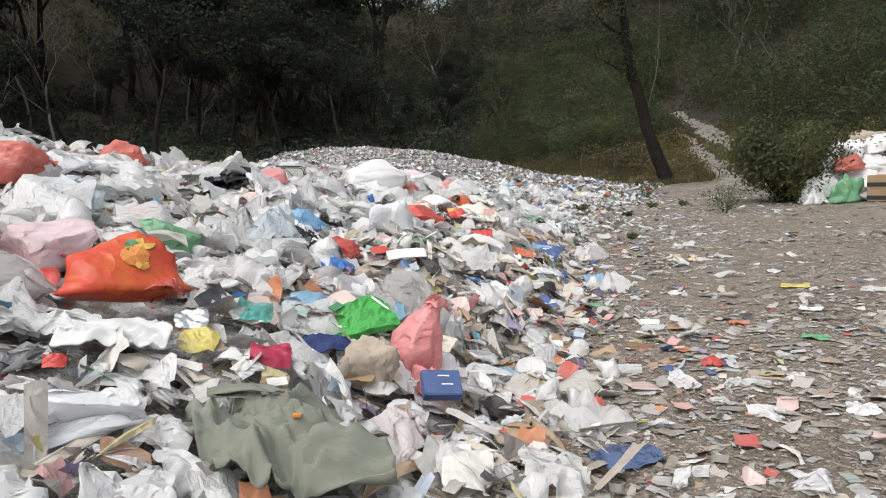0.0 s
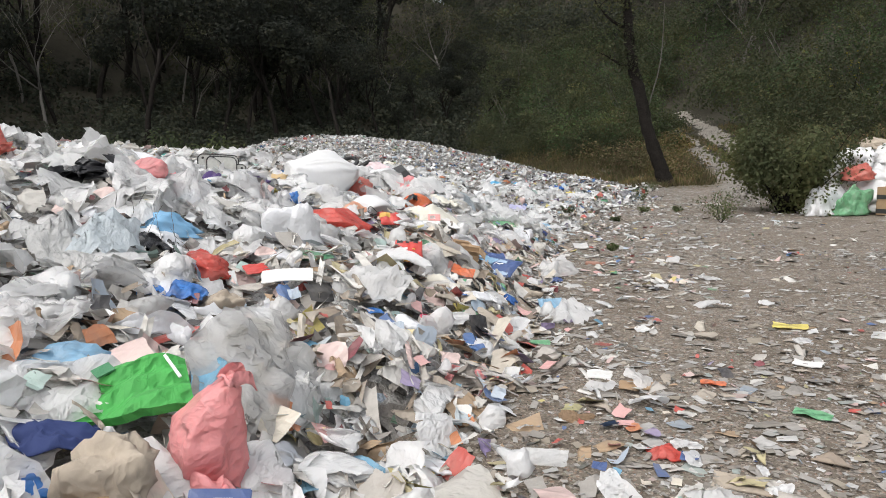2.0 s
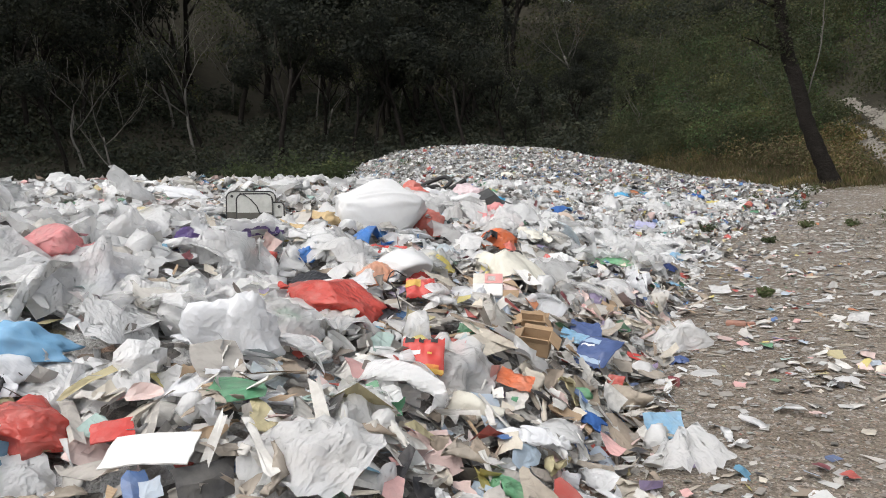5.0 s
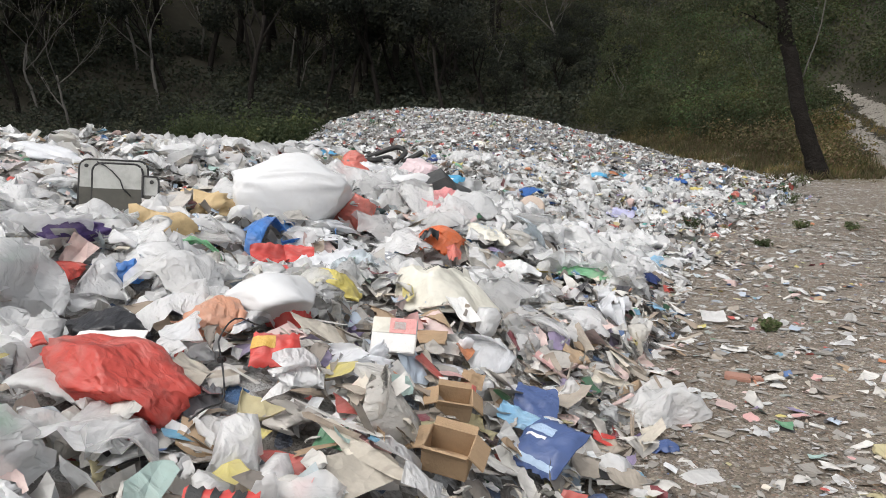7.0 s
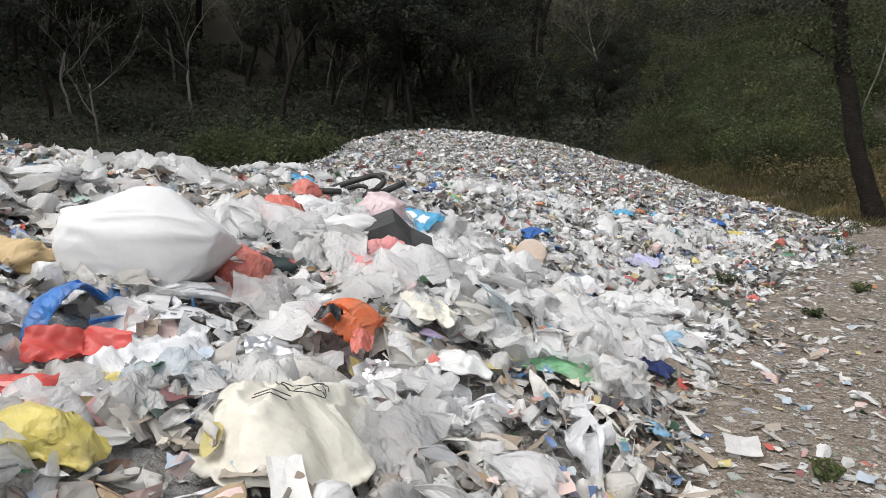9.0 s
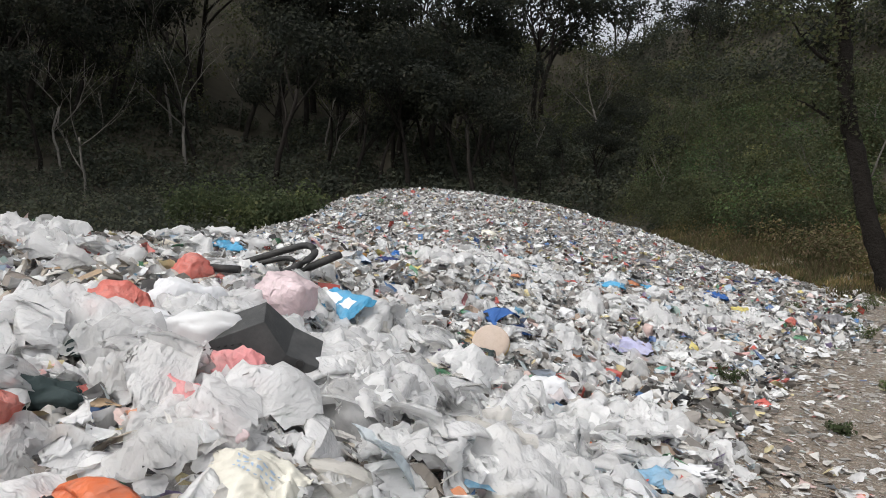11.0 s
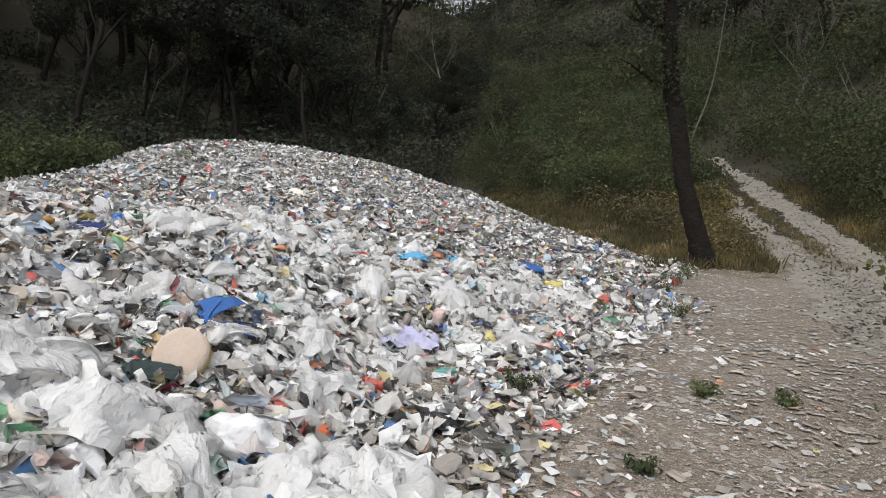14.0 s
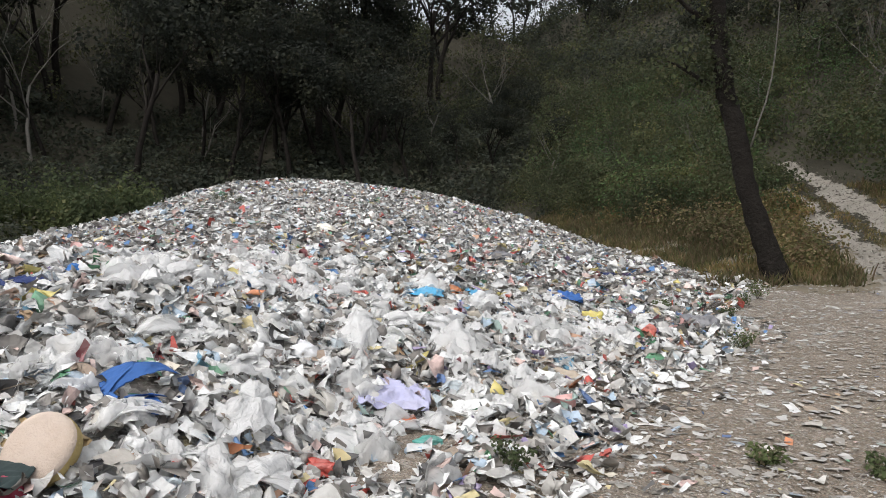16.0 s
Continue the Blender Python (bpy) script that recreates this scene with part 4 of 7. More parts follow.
bush(18.3, 32.5, 1.1, 4.6, 67, yellow_leaf, "tall thin bush with yellow leaves high on the bank", 260, .12, 5)
bush(14.2, 23.4, 1.3, 1.7, 68, shrub_leaf, "olive bush at the outer edge of the track", 4200, .09, 9)
bush(11.5, 17.4, 1.4, 1.8, 69, shrub_leaf, "olive bush at the outer edge of the track", 5000, .08, 9)
bush(13.5, 19.9, 1.5, 2.0, 70, green_leaf, "green bush at the outer edge of the track", 4600, .09, 9)


# ---- things on the heap ----
KEEP = []
DUST = (.40, .37, .33)
film_kw = {"rough": .34, "translucent": .25, "relief": .6, "folds": 21, "depth": .024, "dirt": (.46, .40, .36), "most": .42, "mute": .16}
red_film = plain_material("red_plastic", (.66, .06, .035), **film_kw)
coral_film = plain_material("coral_plastic", (.76, .17, .12), **film_kw)
pink_film = plain_material("pink_plastic", (.86, .30, .30), **film_kw)
pale_pink_film = plain_material("pale_pink_plastic", (.82, .64, .66), **film_kw)
orange_film = plain_material("orange_plastic", (.80, .16, .02), **film_kw)
salmon_film = plain_material("salmon_plastic", (.78, .36, .20), **film_kw)
yellow_film = plain_material("yellow_plastic", (.74, .62, .10), **film_kw)
green_film = plain_material("green_plastic", (.16, .46, .22), **film_kw)
teal_film = plain_material("teal_plastic", (.08, .42, .36), **film_kw)
blue_film = plain_material("blue_plastic", (.03, .22, .66), **film_kw)
light_blue_film = plain_material("light_blue_plastic", (.22, .48, .70), **film_kw)
sky_blue = plain_material("sky_blue_sheet", (.06, .30, .50), rough=.5, dirt=DUST, most=.3, relief=.5, folds=14)
blue_case = plain_material("dull_blue_padding", (.17, .36, .55), rough=.55, dirt=(.25, .33, .42), most=.4, relief=.2, folds=4)
navy_cloth = plain_material("navy_cloth", (.02, .035, .12), rough=.8, relief=.6, folds=9)
denim = plain_material("blue_denim", (.03, .10, .30), rough=.85, relief=.6, folds=9)
lilac_cloth = plain_material("lilac_cloth", (.40, .40, .56), rough=.85, dirt=DUST, relief=.6, folds=9)
purple_film = plain_material("purple_plastic", (.10, .05, .24), **film_kw)
black_film = plain_material("black_plastic", (.018, .018, .020), rough=.32, relief=.6, folds=14)
dark_cloth = plain_material("dark_cloth", (.025, .04, .04), rough=.9, relief=.6, folds=10)
grey_film = plain_material("grey_plastic_film", (.16, .16, .17), rough=.4, relief=.5, folds=12)
white_film = plain_material("white_plastic_bag", (.88, .885, .90), rough=.32, dirt=(.66, .64, .60), most=.25, translucent=.22, relief=.45, folds=28, depth=.012, vary=.04)
clear_film = plain_material("clear_plastic_bag", (.90, .91, .93), rough=.22, dirt=(.55, .53, .50), most=.3, translucent=.32, clear=.20, relief=.48, folds=34, depth=.012, vary=.05)
misty_film = plain_material("cloudy_plastic_bag", (.84, .835, .82), rough=.3, dirt=(.42, .40, .37), most=.4, translucent=.32, clear=.22, relief=.48, folds=34, depth=.012, vary=.08)
woven_white = plain_material("white_woven_sack", (.70, .70, .70), rough=.5, dirt=(.66, .63, .58), most=.25, translucent=.05, relief=.22, folds=9, depth=.02, vary=.03)
cream_sack = plain_material("cream_printed_sack", (.66, .635, .55), rough=.6, dirt=(.45, .40, .33), most=.45, relief=.5, folds=9)
olive_cloth = plain_material("olive_grey_cloth", (.20, .21, .17), rough=.9, dirt=(.18, .185, .155), most=.5, relief=.4, folds=24, depth=.01)
white_cloth = plain_material("dusty_white_cloth", (.62, .625, .615), rough=.85, dirt=(.50, .49, .46), most=.5, relief=.5, folds=6)
kraft = plain_material("brown_cardboard", (.36, .245, .145), rough=.85, dirt=(.20, .15, .10), most=.45, relief=.3, scale=80)
tan_paper = plain_material("tan_wrapping", (.52, .38, .20), rough=.6, dirt=(.33, .24, .14), most=.4, relief=.5, folds=12)
brown_paper = plain_material("crumpled_brown_paper", (.40, .34, .27), rough=.85, dirt=(.24, .20, .16), most=.5, relief=.5, folds=14)
white_card = plain_material("white_card", (.70, .69, .665), rough=.6, dirt=(.55, .51, .46), most=.4, relief=.2, scale=60)
red_print = plain_material("red_printed_card", (.52, .05, .04), rough=.45, dirt=DUST, most=.25, relief=.3, folds=12)
maroon_print = plain_material("maroon_packet", (.34, .025, .06), rough=.4, relief=.4, folds=12)
blue_print = plain_material("blue_printed_card", (.06, .095, .22), rough=.4, relief=.3, folds=12)
green_cloth = plain_material("bright_green_fabric", (.055, .33, .065), rough=.7, dirt=(.10, .30, .10), most=.4, relief=.6, folds=16)
grey_plastic = plain_material("dark_grey_moulded_plastic", (.034, .035, .035), rough=.65, dirt=(.14, .135, .13), most=.4, relief=.15, scale=90)
grey_panel = plain_material("grubby_pale_panel", (.44, .44, .41), rough=.5, dirt=(.20, .19, .16), most=.6, relief=.25, scale=40)
black_rubber = plain_material("black_rubber", (.022, .022, .022), rough=.7, dirt=(.12, .11, .10), most=.5, relief=.3)
foam_mat = plain_material("beige_foam", (.50, .41, .345), rough=.95, dirt=(.44, .33, .24), most=.55, relief=.4, scale=90)
wood_mat = plain_material("weathered_orange_wood", (.42, .22, .06), rough=.7, dirt=(.2, .12, .06), most=.5, relief=.4)
brick_mat = plain_material("broken_red_brick", (.36, .19, .14), rough=.9, dirt=(.3, .2, .15), most=.5, relief=.6)
fur_mat = plain_material("matted_brown_fibre", (.30, .20, .12), rough=.95, dirt=(.18, .12, .08), most=.5, relief=.9, scale=120)
silver = plain_material("silver_foil", (.72, .72, .73), rough=.30, metal=1.0, relief=.6, folds=8, vary=.05)
blue_foil = plain_material("blue_foil", (.22, .30, .52), rough=.25, metal=.85, relief=.6, folds=8, vary=.12)
print_black = plain_material("black_print", (.03, .03, .03), rough=.6)
print_white = plain_material("white_print", (.70, .70, .70), rough=.5)
print_pink = plain_material("pink_print", (.66, .30, .28), rough=.5, dirt=(.6, .5, .4), most=.4)
print_red = plain_material("red_print", (.6, .05, .05), rough=.5)
print_orange = plain_material("orange_print", (.60, .22, .05), rough=.5)
print_blue = plain_material("blue_print", (.05, .20, .55), rough=.5)
print_green = plain_material("green_print", (.05, .20, .09), rough=.5)
print_yellow = plain_material("yellow_print", (.58, .36, .08), rough=.5)
string_mat = plain_material("black_cable", (.02, .02, .02), rough=.5)

FADED = (plain_material("faded_green_print", (.34, .47, .42), rough=.5), plain_material("faded_grey_print", (.20, .20, .20), rough=.6), plain_material("faded_blue_print", (.32, .42, .55), rough=.5))
SHEER = (red_film, coral_film, pink_film, pale_pink_film, orange_film, salmon_film, yellow_film, green_film, blue_film, light_blue_film, black_film, grey_film, tan_paper)
SHAPES = {}


def shape_mesh(key, make, mat, smooth=True):
    """One mesh per shape and material, shared by alike things."""
    k = (key, mat.name)
    if k not in SHAPES:
        v, f = make()
        SHAPES[k] = mesh_from(key, v, f, mat, smooth)
    return SHAPES[k]


def seat(ob, x, y, sx, sy, sz, yaw, sink=.03, lean=0.0, tip=0.0):
    z = max(top1(x, y), soil1(x, y)) - sink
    nrm = slope_normals(top, np.array([float(x)]), np.array([float(y)]), .15)[0]
    nrm = Vector((nrm[0] * .6, nrm[1] * .6, 1)).normalized()
    q = Vector((0, 0, 1)).rotation_difference(nrm).to_matrix().to_4x4()
    ob.matrix_world = Matrix.Translation((x, y, z)) @ q @ pose(0, 0, 0, lean, tip, yaw) @ Matrix.Diagonal((sx, sy, sz, 1))
    KEEP.append((x, y, min(sx, sy) * .5))
    return ob


def print_lines(me, nn, mat, seed, parent):
    """Lines of faded print that follow the folds of a film or cloth grid; plain bars in place of letters."""
    g = np.random.RandomState(seed + 5)
    co = np.array([v.co[:] for v in me.vertices])
    nm = np.array([v.normal[:] for v in me.vertices])
    nm[nm[:, 2] < 0] *= -1
    quads = []
    for line in range(g.randint(2, 4)):
        row, c = int(nn * .34) + line * max(2, nn // 9), int(nn * .28)
        while c < nn * .72:
            run = g.randint(1, 3)
            for k in range(c, min(c + run, nn - 2)):
                quads.append((row * nn + k, row * nn + k + 1, (row + 1) * nn + k + 1, (row + 1) * nn + k))
            c += run + 1
    quads = np.array(quads)
    used, inv = np.unique(quads, return_inverse=True)
    ob = new("printed_lines", mesh_from("printed_lines", (co + nm * .015)[used] if parent.type == "EMPTY" else (co + nm * .009)[used], inv.reshape(quads.shape), mat, True))
    ob.parent = parent


def bag(x, y, w, h, mat, label, seed, yaw=0.0, name="plastic_bag", category="bag", depth=.75, sub=4, fold=.17, pinch=1, group=""):
    """A crumpled, half-collapsed bag, or one emptied and dropped; a large one keeps a gathered neck."""
    g = np.random.RandomState(seed)
    loose = mat in (clear_film, misty_film) or (mat is white_film and seed % 3 > 0) or (mat in SHEER and seed % 2 > 0 and h < .7 * w)
    if loose:
        def make():
            return crumple(27 if sub == 4 else 16, seed, 13 if sub == 4 else 11, .16, .30)
        key = "loose_bag_%d_%d" % (seed, sub)
    else:
        def make():
            return lump(sub, seed, fold, 9, .5, pinch)
        key = "bag_%d_%d" % (seed, sub)
    me = shape_mesh(key, make, mat)
    sx, sy, sz = (w * 1.08, w * depth * 1.1, h * (1.7 if loose else 1)) if loose else (w, w * depth, h)
    if sub == 4 and w > .22:
        ob = seat(tagged(new(name), label, category, group), x, y, sx, sy, sz, yaw)
        body = new("body", me)
        body.parent = ob
        if loose and "print" in label:
            print_lines(me, 27, FADED[seed % 3], seed, ob)
        neck = new("gathered_neck", shape_mesh("neck_%d" % (seed % 5), lambda: lump(3, 2000 + seed % 5, .3, 8, .6, 2), mat))
        neck.parent = ob
        a = g.uniform(0, 6.28)
        neck.matrix_local = pose(.40 * math.cos(a), .40 * math.sin(a), .12, 0, 0, math.degrees(a)) @ Matrix.Diagonal((.30, .16, .35 if not loose else .22, 1))
        return ob
    return seat(tagged(new(name, me), label, category, group), x, y, sx, sy, sz, yaw)


def packet(x, y, w, h, mat, label, seed, yaw=0.0, name="packet", category="packaging", tilt=25):
    """A flat crushed pouch with creased ends."""
    def make():
        g = np.random.RandomState(seed)
        v, f = sheet(13, seed, .07, .10, .015, 5, 1.4)
        low = v.copy()
        edge = np.clip(1 - (2 * np.abs(np.linspace(-.5, .5, 13))) ** 4, 0, 1)
        puff = np.outer(edge, edge).ravel() * g.uniform(.03, .08)
        v[:, 2] += puff
        low[:, 2] -= puff + .004
        return np.concatenate([v, low]), np.concatenate([f, f[:, ::-1] + len(v)])
    me = shape_mesh("packet_%d" % seed, make, mat)
    flat = "earth" in label
    return seat(tagged(new(name, me), label, category), x, y, w, max(h, w * .6), w * (.6 if flat else 1), yaw, -.02 if flat else -.05, 4 if flat else tilt)


def cloth(x, y, w, d, mat, label, seed, yaw=0.0, name="cloth", category="cloth", fold=.0, n=34, lift=.03, group=""):
    """A limp sheet lying in folds over whatever is below it."""
    g = np.random.RandomState(seed)
    fold = fold or .15 * min(w, d)
    u = np.linspace(-.5, .5, n)
    a, b = [q.ravel().copy() for q in np.meshgrid(u, u)]
    ang = np.arctan2(b, a)
    corner = np.maximum(np.abs(a), np.abs(b)) / (np.hypot(a, b) + 1e-6)
    o = g.uniform(0, 40, 6)
    rim = corner ** .3 * (.70 + .50 * vnoise(np.cos(ang) * 1.8 + o[0], np.sin(ang) * 1.8 + o[1], seed % 83))
    px, py = a * rim * w, b * rim * d
    z = np.zeros_like(a)
    wx0, wy0 = vnoise(a * 2.4 + o[2], b * 2.4, 5) - .5, vnoise(a * 2.4, b * 2.4 + o[3], 6) - .5
    t = g.uniform(0, 6.28)
    for fq, am in ((1.8, 1.5), (4.0, .8), (8.5, .3)):
        p, q = (a + .4 * wx0) * math.cos(t) + (b + .4 * wy0) * math.sin(t), (b + .4 * wy0) * math.cos(t) - (a + .4 * wx0) * math.sin(t)
        z += fold * am * 1.5 * ((1 - np.abs(2 * vnoise(p * fq * 1.6 + o[4], q * fq * .8 + o[5], 40) - 1)) ** 1.6 - .3)
        t += 1.1
    z *= .45
    c, s = math.cos(radians(yaw)), math.sin(radians(yaw))
    wx, wy = x + px * c - py * s, y + px * s + py * c
    rest = np.maximum(top(wx, wy), soil(wx, wy))
    z0 = float(rest.mean())
    z += .45 * rest + .55 * float(np.percentile(rest, 70)) + lift * (1 - np.clip(np.hypot(a, b) * 2, 0, 1) ** 3) - z0
    v = np.stack([wx - x, wy - y, z], -1)
    ob = new(name, mesh_from(name, v, grid_quads(n, n), mat, True))
    ob.location = (x, y, z0)
    md = ob.modifiers.new("thickness", "SOLIDIFY")
    md.thickness = .006
    KEEP.append((x, y, min(w, d) * .42))
    if "print" in label and n == 34:
        print_lines(ob.data, n, FADED[seed % 3], seed, ob)
    return tagged(ob, label, category, group)


def box_bm(sx, sy, sz, bevel=.0, at=(0, 0, 0), turn=None):
    bm = bmesh.new()
    bmesh.ops.create_cube(bm, size=1.0)
    bmesh.ops.scale(bm, vec=(sx, sy, sz), verts=bm.verts)
    if bevel:
        bmesh.ops.bevel(bm, geom=bm.edges[:], offset=bevel, segments=2, affect="EDGES")
    if turn is not None:
        bmesh.ops.transform(bm, matrix=turn, verts=bm.verts)
    bmesh.ops.translate(bm, vec=at, verts=bm.verts)
    return bm


def thing(name, label, category, x, y, yaw=0, lean=0, tip=0, lift=0.0, keep=.15, group=""):
    ob = tagged(new(name), label, category, group)
    ob.matrix_world = pose(x, y, max(top1(x, y), soil1(x, y)) + lift, lean, tip, yaw)
    KEEP.append((x, y, keep))
    return ob


def card(x, y, w, d, mat, label, seed, yaw=0.0, lean=20, tip=0, lift=.05, name="cardboard_sheet", category="cardboard", stripe=None):
    """A flat piece of card, slightly bent, with a printed band where it has one."""
    ob = thing(name, label, category, x, y, yaw, lean, tip, lift, min(w, d) * .45)
    g = np.random.RandomState(seed)
    bm = bmesh.new()
    bmesh.ops.create_grid(bm, x_segments=6, y_segments=5, size=.5)
    k = g.uniform(-.10, .10)
    for v in bm.verts:
        v.co = Vector((v.co.x * w + g.uniform(-1, 1) * .004, v.co.y * d + g.uniform(-1, 1) * .004, k * v.co.x * v.co.x * w * 4 + g.uniform(-1, 1) * .003))
    r = bmesh.ops.extrude_face_region(bm, geom=bm.faces[:])
    bmesh.ops.translate(bm, vec=(0, 0, .005), verts=[v for v in r["geom"] if isinstance(v, bmesh.types.BMVert)])
    part("sheet", bm, mat, ob)
    if stripe is not None:
        for sw, sd, sx, sy, sm in stripe:
            part("printed_band", box_bm(sw * w, sd * d, .004, 0, (sx * w, sy * d, .012 + abs(k) * w * .3)), sm, ob)
    return ob


def carton(x, y, w, d, h, mat, label, yaw=0.0, lean=15, tip=10, lift=.04, bands=(), crushed=.02):
    """An open cardboard box: four walls, a bottom and bent flaps."""
    ob = thing("cardboard_box", label, "box", x, y, yaw, lean, tip, lift, min(w, d) * .5)
    t = .006
    part("bottom", box_bm(w, d, t, 0, (0, 0, t / 2)), mat, ob)
    for sx, sy, px, py in ((w, t, 0, d / 2), (w, t, 0, -d / 2), (t, d - 2 * t, w / 2, 0), (t, d - 2 * t, -w / 2, 0)):
        part("side", box_bm(sx, sy, h, 0, (px, py, h / 2 + t)), mat, ob)
    for k, (ax, ang) in enumerate((("X", 35), ("X", -55), ("Y", 40), ("Y", -25))):
        lw, ld = (w * .98, d * .48) if ax == "X" else (w * .45, d * .98)
        turn = Matrix.Rotation(radians(ang), 4, ax)
        off = {0: (0, d / 2 + ld * .4, 0), 1: (0, -d / 2 - ld * .25, 0), 2: (w / 2 + lw * .38, 0, 0), 3: (-w / 2 - lw * .4, 0, 0)}[k]
        z = h + t + (.0 if abs(ang) > 45 else -.02)
        part("flap", box_bm(lw, ld, t, 0, (off[0], off[1], z), turn), mat, ob)
    for bw, bh, bx, bz, bmat in bands:
        part("printed_band", box_bm(bw * w, .003, bh * h, 0, (bx * w, -d / 2 - t, bz * h)), bmat, ob)
    return ob


def bars_on(ob, rows, mat, name="printed_line"):
    """Plain bars in place of print, in the thing's own unit."""
    for sx, sy, x, y, z, rot in rows:
        part(name, box_bm(sx, sy, .006, 0, (x, y, z), Matrix.Rotation(radians(rot), 4, "Z")), mat, ob)


# bags, packets, sheets and cards, from the first heap to the old mound
bag(-2.66, 3.45, 0.60, 0.21, clear_film, "large clear plastic bag filled with film on the heap", 1003, 30)
bag(-2.68, 3.90, 0.44, 0.18, white_film, "white plastic bag of film on the heap", 1004, 24)
bag(-2.27, 2.24, 0.31, 0.20, misty_film, "cloudy plastic bag resting on the heap", 1006, 29)
bag(-4.37, 8.78, 0.77, 0.12, white_film, "heaped white plastic bag on the crest", 1007, 32)
bag(-3.77, 8.82, 0.79, 0.13, white_film, "low white plastic bag on the crest", 1008, 17)
cloth(-2.07, 2.08, 0.43, 0.36, red_film, "torn bright red plastic sheet beside an orange bag", 1009, 23)
bag(-1.65, 2.63, 0.36, 0.16, green_film, "translucent green plastic bag squashed on the heap", 1010, 28)
packet(-1.92, 1.83, 0.19, 0.17, red_print, "red printed food packet half buried in film", 1011, 29)
packet(-1.97, 3.04, 0.19, 0.17, red_print, "crushed red printed carton on the heap", 1012, 21)
packet(-2.09, 3.39, 0.10, 0.09, light_blue_film, "narrow light blue packet standing in the heap", 1013, 35)
bag(-1.68, 3.52, 0.27, 0.13, misty_film, "cloudy printed plastic bag on torn paper", 1014, 19)
cloth(-1.33, 1.34, 0.35, 0.31, white_cloth, "stiff white paper sheet draped over the heap", 1015, 17)
bag(-1.83, 1.93, 0.30, 0.11, clear_film, "clear plastic bag crumpled below an orange bag", 1016, 27)
packet(-0.95, 1.82, 0.19, 0.17, teal_film, "crumpled green and silver snack wrapper on film", 1017, 16)
packet(-1.14, 1.60, 0.16, 0.14, silver, "crumpled silver foil wrapper on the heap", 1018, 18)
bag(-1.22, 1.45, 0.23, 0.11, clear_film, "clear film bag with blue print on the heap", 1019, 11)
packet(-1.08, 1.50, 0.13, 0.12, yellow_film, "yellow sachet half hidden under film", 1020, 10)
packet(-0.79, 1.46, 0.19, 0.16, maroon_print, "dark glossy snack wrapper beside blue plastic", 1021, 16)
bag(-0.70, 1.79, 0.14, 0.06, blue_film, "small bright blue plastic scrap bag", 1022, 1)
bag(-0.80, 2.78, 0.36, 0.21, clear_film, "large clear plastic bag puffed up on the heap", 1023, 9)
bag(-0.48, 3.26, 0.34, 0.23, misty_film, "cloudy plastic bag leaning on torn paper", 1024, 13)
bag(-0.17, 2.79, 0.27, 0.23, misty_film, "cloudy crumpled plastic bag beside a pink bag", 1025, -7)
bag(-0.49, 1.85, 0.28, 0.22, brown_paper, "crumpled brown and white paper bundle", 1026, -6)
card(-0.51, 1.77, 0.13, 0.12, kraft, "brown cardboard piece standing in the heap", 1027, -6, 10)
bag(-0.32, 1.63, 0.33, 0.22, clear_film, "large clear plastic bag at the heap's foot", 1028, 3)
bag(0.02, 1.84, 0.32, 0.14, clear_film, "clear film sheet crumpled at the heap's foot", 1029, 0)
bag(-1.26, 0.87, 0.44, 0.17, white_film, "big white translucent plastic bag low on the heap", 1030, 44)
bag(-1.42, 0.97, 0.19, 0.09, misty_film, "cloudy plastic bag by red wrapper", 1031, 39)
packet(-1.40, 1.09, 0.10, 0.09, red_print, "small red and white wrapper on film", 1032, 28)
packet(-0.55, 1.16, 0.17, 0.12, white_card, "white carton with green and red edge", 1033, 24)
bag(0.36, 2.16, 0.22, 0.15, misty_film, "cloudy plastic bag at the heap's edge", 1034, 1)
bag(0.48, 3.52, 0.23, 0.12, pink_film, "small pink plastic bag at the heap's edge", 1035, -1)
bag(-1.74, 4.41, 0.33, 0.18, black_film, "black plastic bag among white film", 1037, 7)
cloth(-1.24, 3.74, 0.34, 0.30, black_film, "torn strip of black plastic on paper", 1038, 2)
bag(-0.92, 3.78, 0.17, 0.07, red_film, "small red plastic wrapper bag", 1039, 14)
cloth(-0.68, 1.92, 0.26, 0.15, navy_cloth, "dark blue plastic sheet in the heap", 1040, 22)
bag(-1.24, 4.03, 0.26, 0.14, blue_case, "crushed light blue box on white film", 1041, 20)
bag(-1.54, 4.74, 0.23, 0.16, pink_film, "pink plastic bag among white film", 1042, 14)
bag(-1.89, 4.32, 0.38, 0.18, black_film, "crumpled black plastic bag on white film", 1043, 40)
cloth(-1.22, 3.66, 0.35, 0.28, black_film, "torn black plastic sheet on the heap", 1044, 31)
bag(-0.96, 3.76, 0.21, 0.08, red_film, "red plastic packet on the heap", 1045, 30)
bag(-0.85, 3.17, 0.35, 0.18, clear_film, "puffed clear plastic bag on torn paper", 1046, 19)
bag(-0.19, 2.81, 0.27, 0.23, misty_film, "cloudy plastic bag beside cardboard scraps", 1047, -1)
bag(0.87, 4.69, 0.31, 0.18, clear_film, "clear crumpled plastic bag at the heap's edge", 1048, -13)
bag(0.81, 3.61, 0.14, 0.13, clear_film, "small clear plastic bag at the heap's edge", 1049, 7)
carton(0.54, 5.62, 0.16, 0.12, 0.10, kraft, "crushed brown cardboard box on the heap's flank", -3)
cloth(0.84, 5.22, 0.14, 0.13, denim, "folded blue grey cloth at the heap's edge", 1051, -15)
card(1.20, 5.44, 0.19, 0.17, light_blue_film, "bent light blue plastic sheet at the edge", 1052, 5, 28)
packet(1.00, 4.42, 0.18, 0.08, green_film, "flat bright green packet on the earth", 1053, -0)
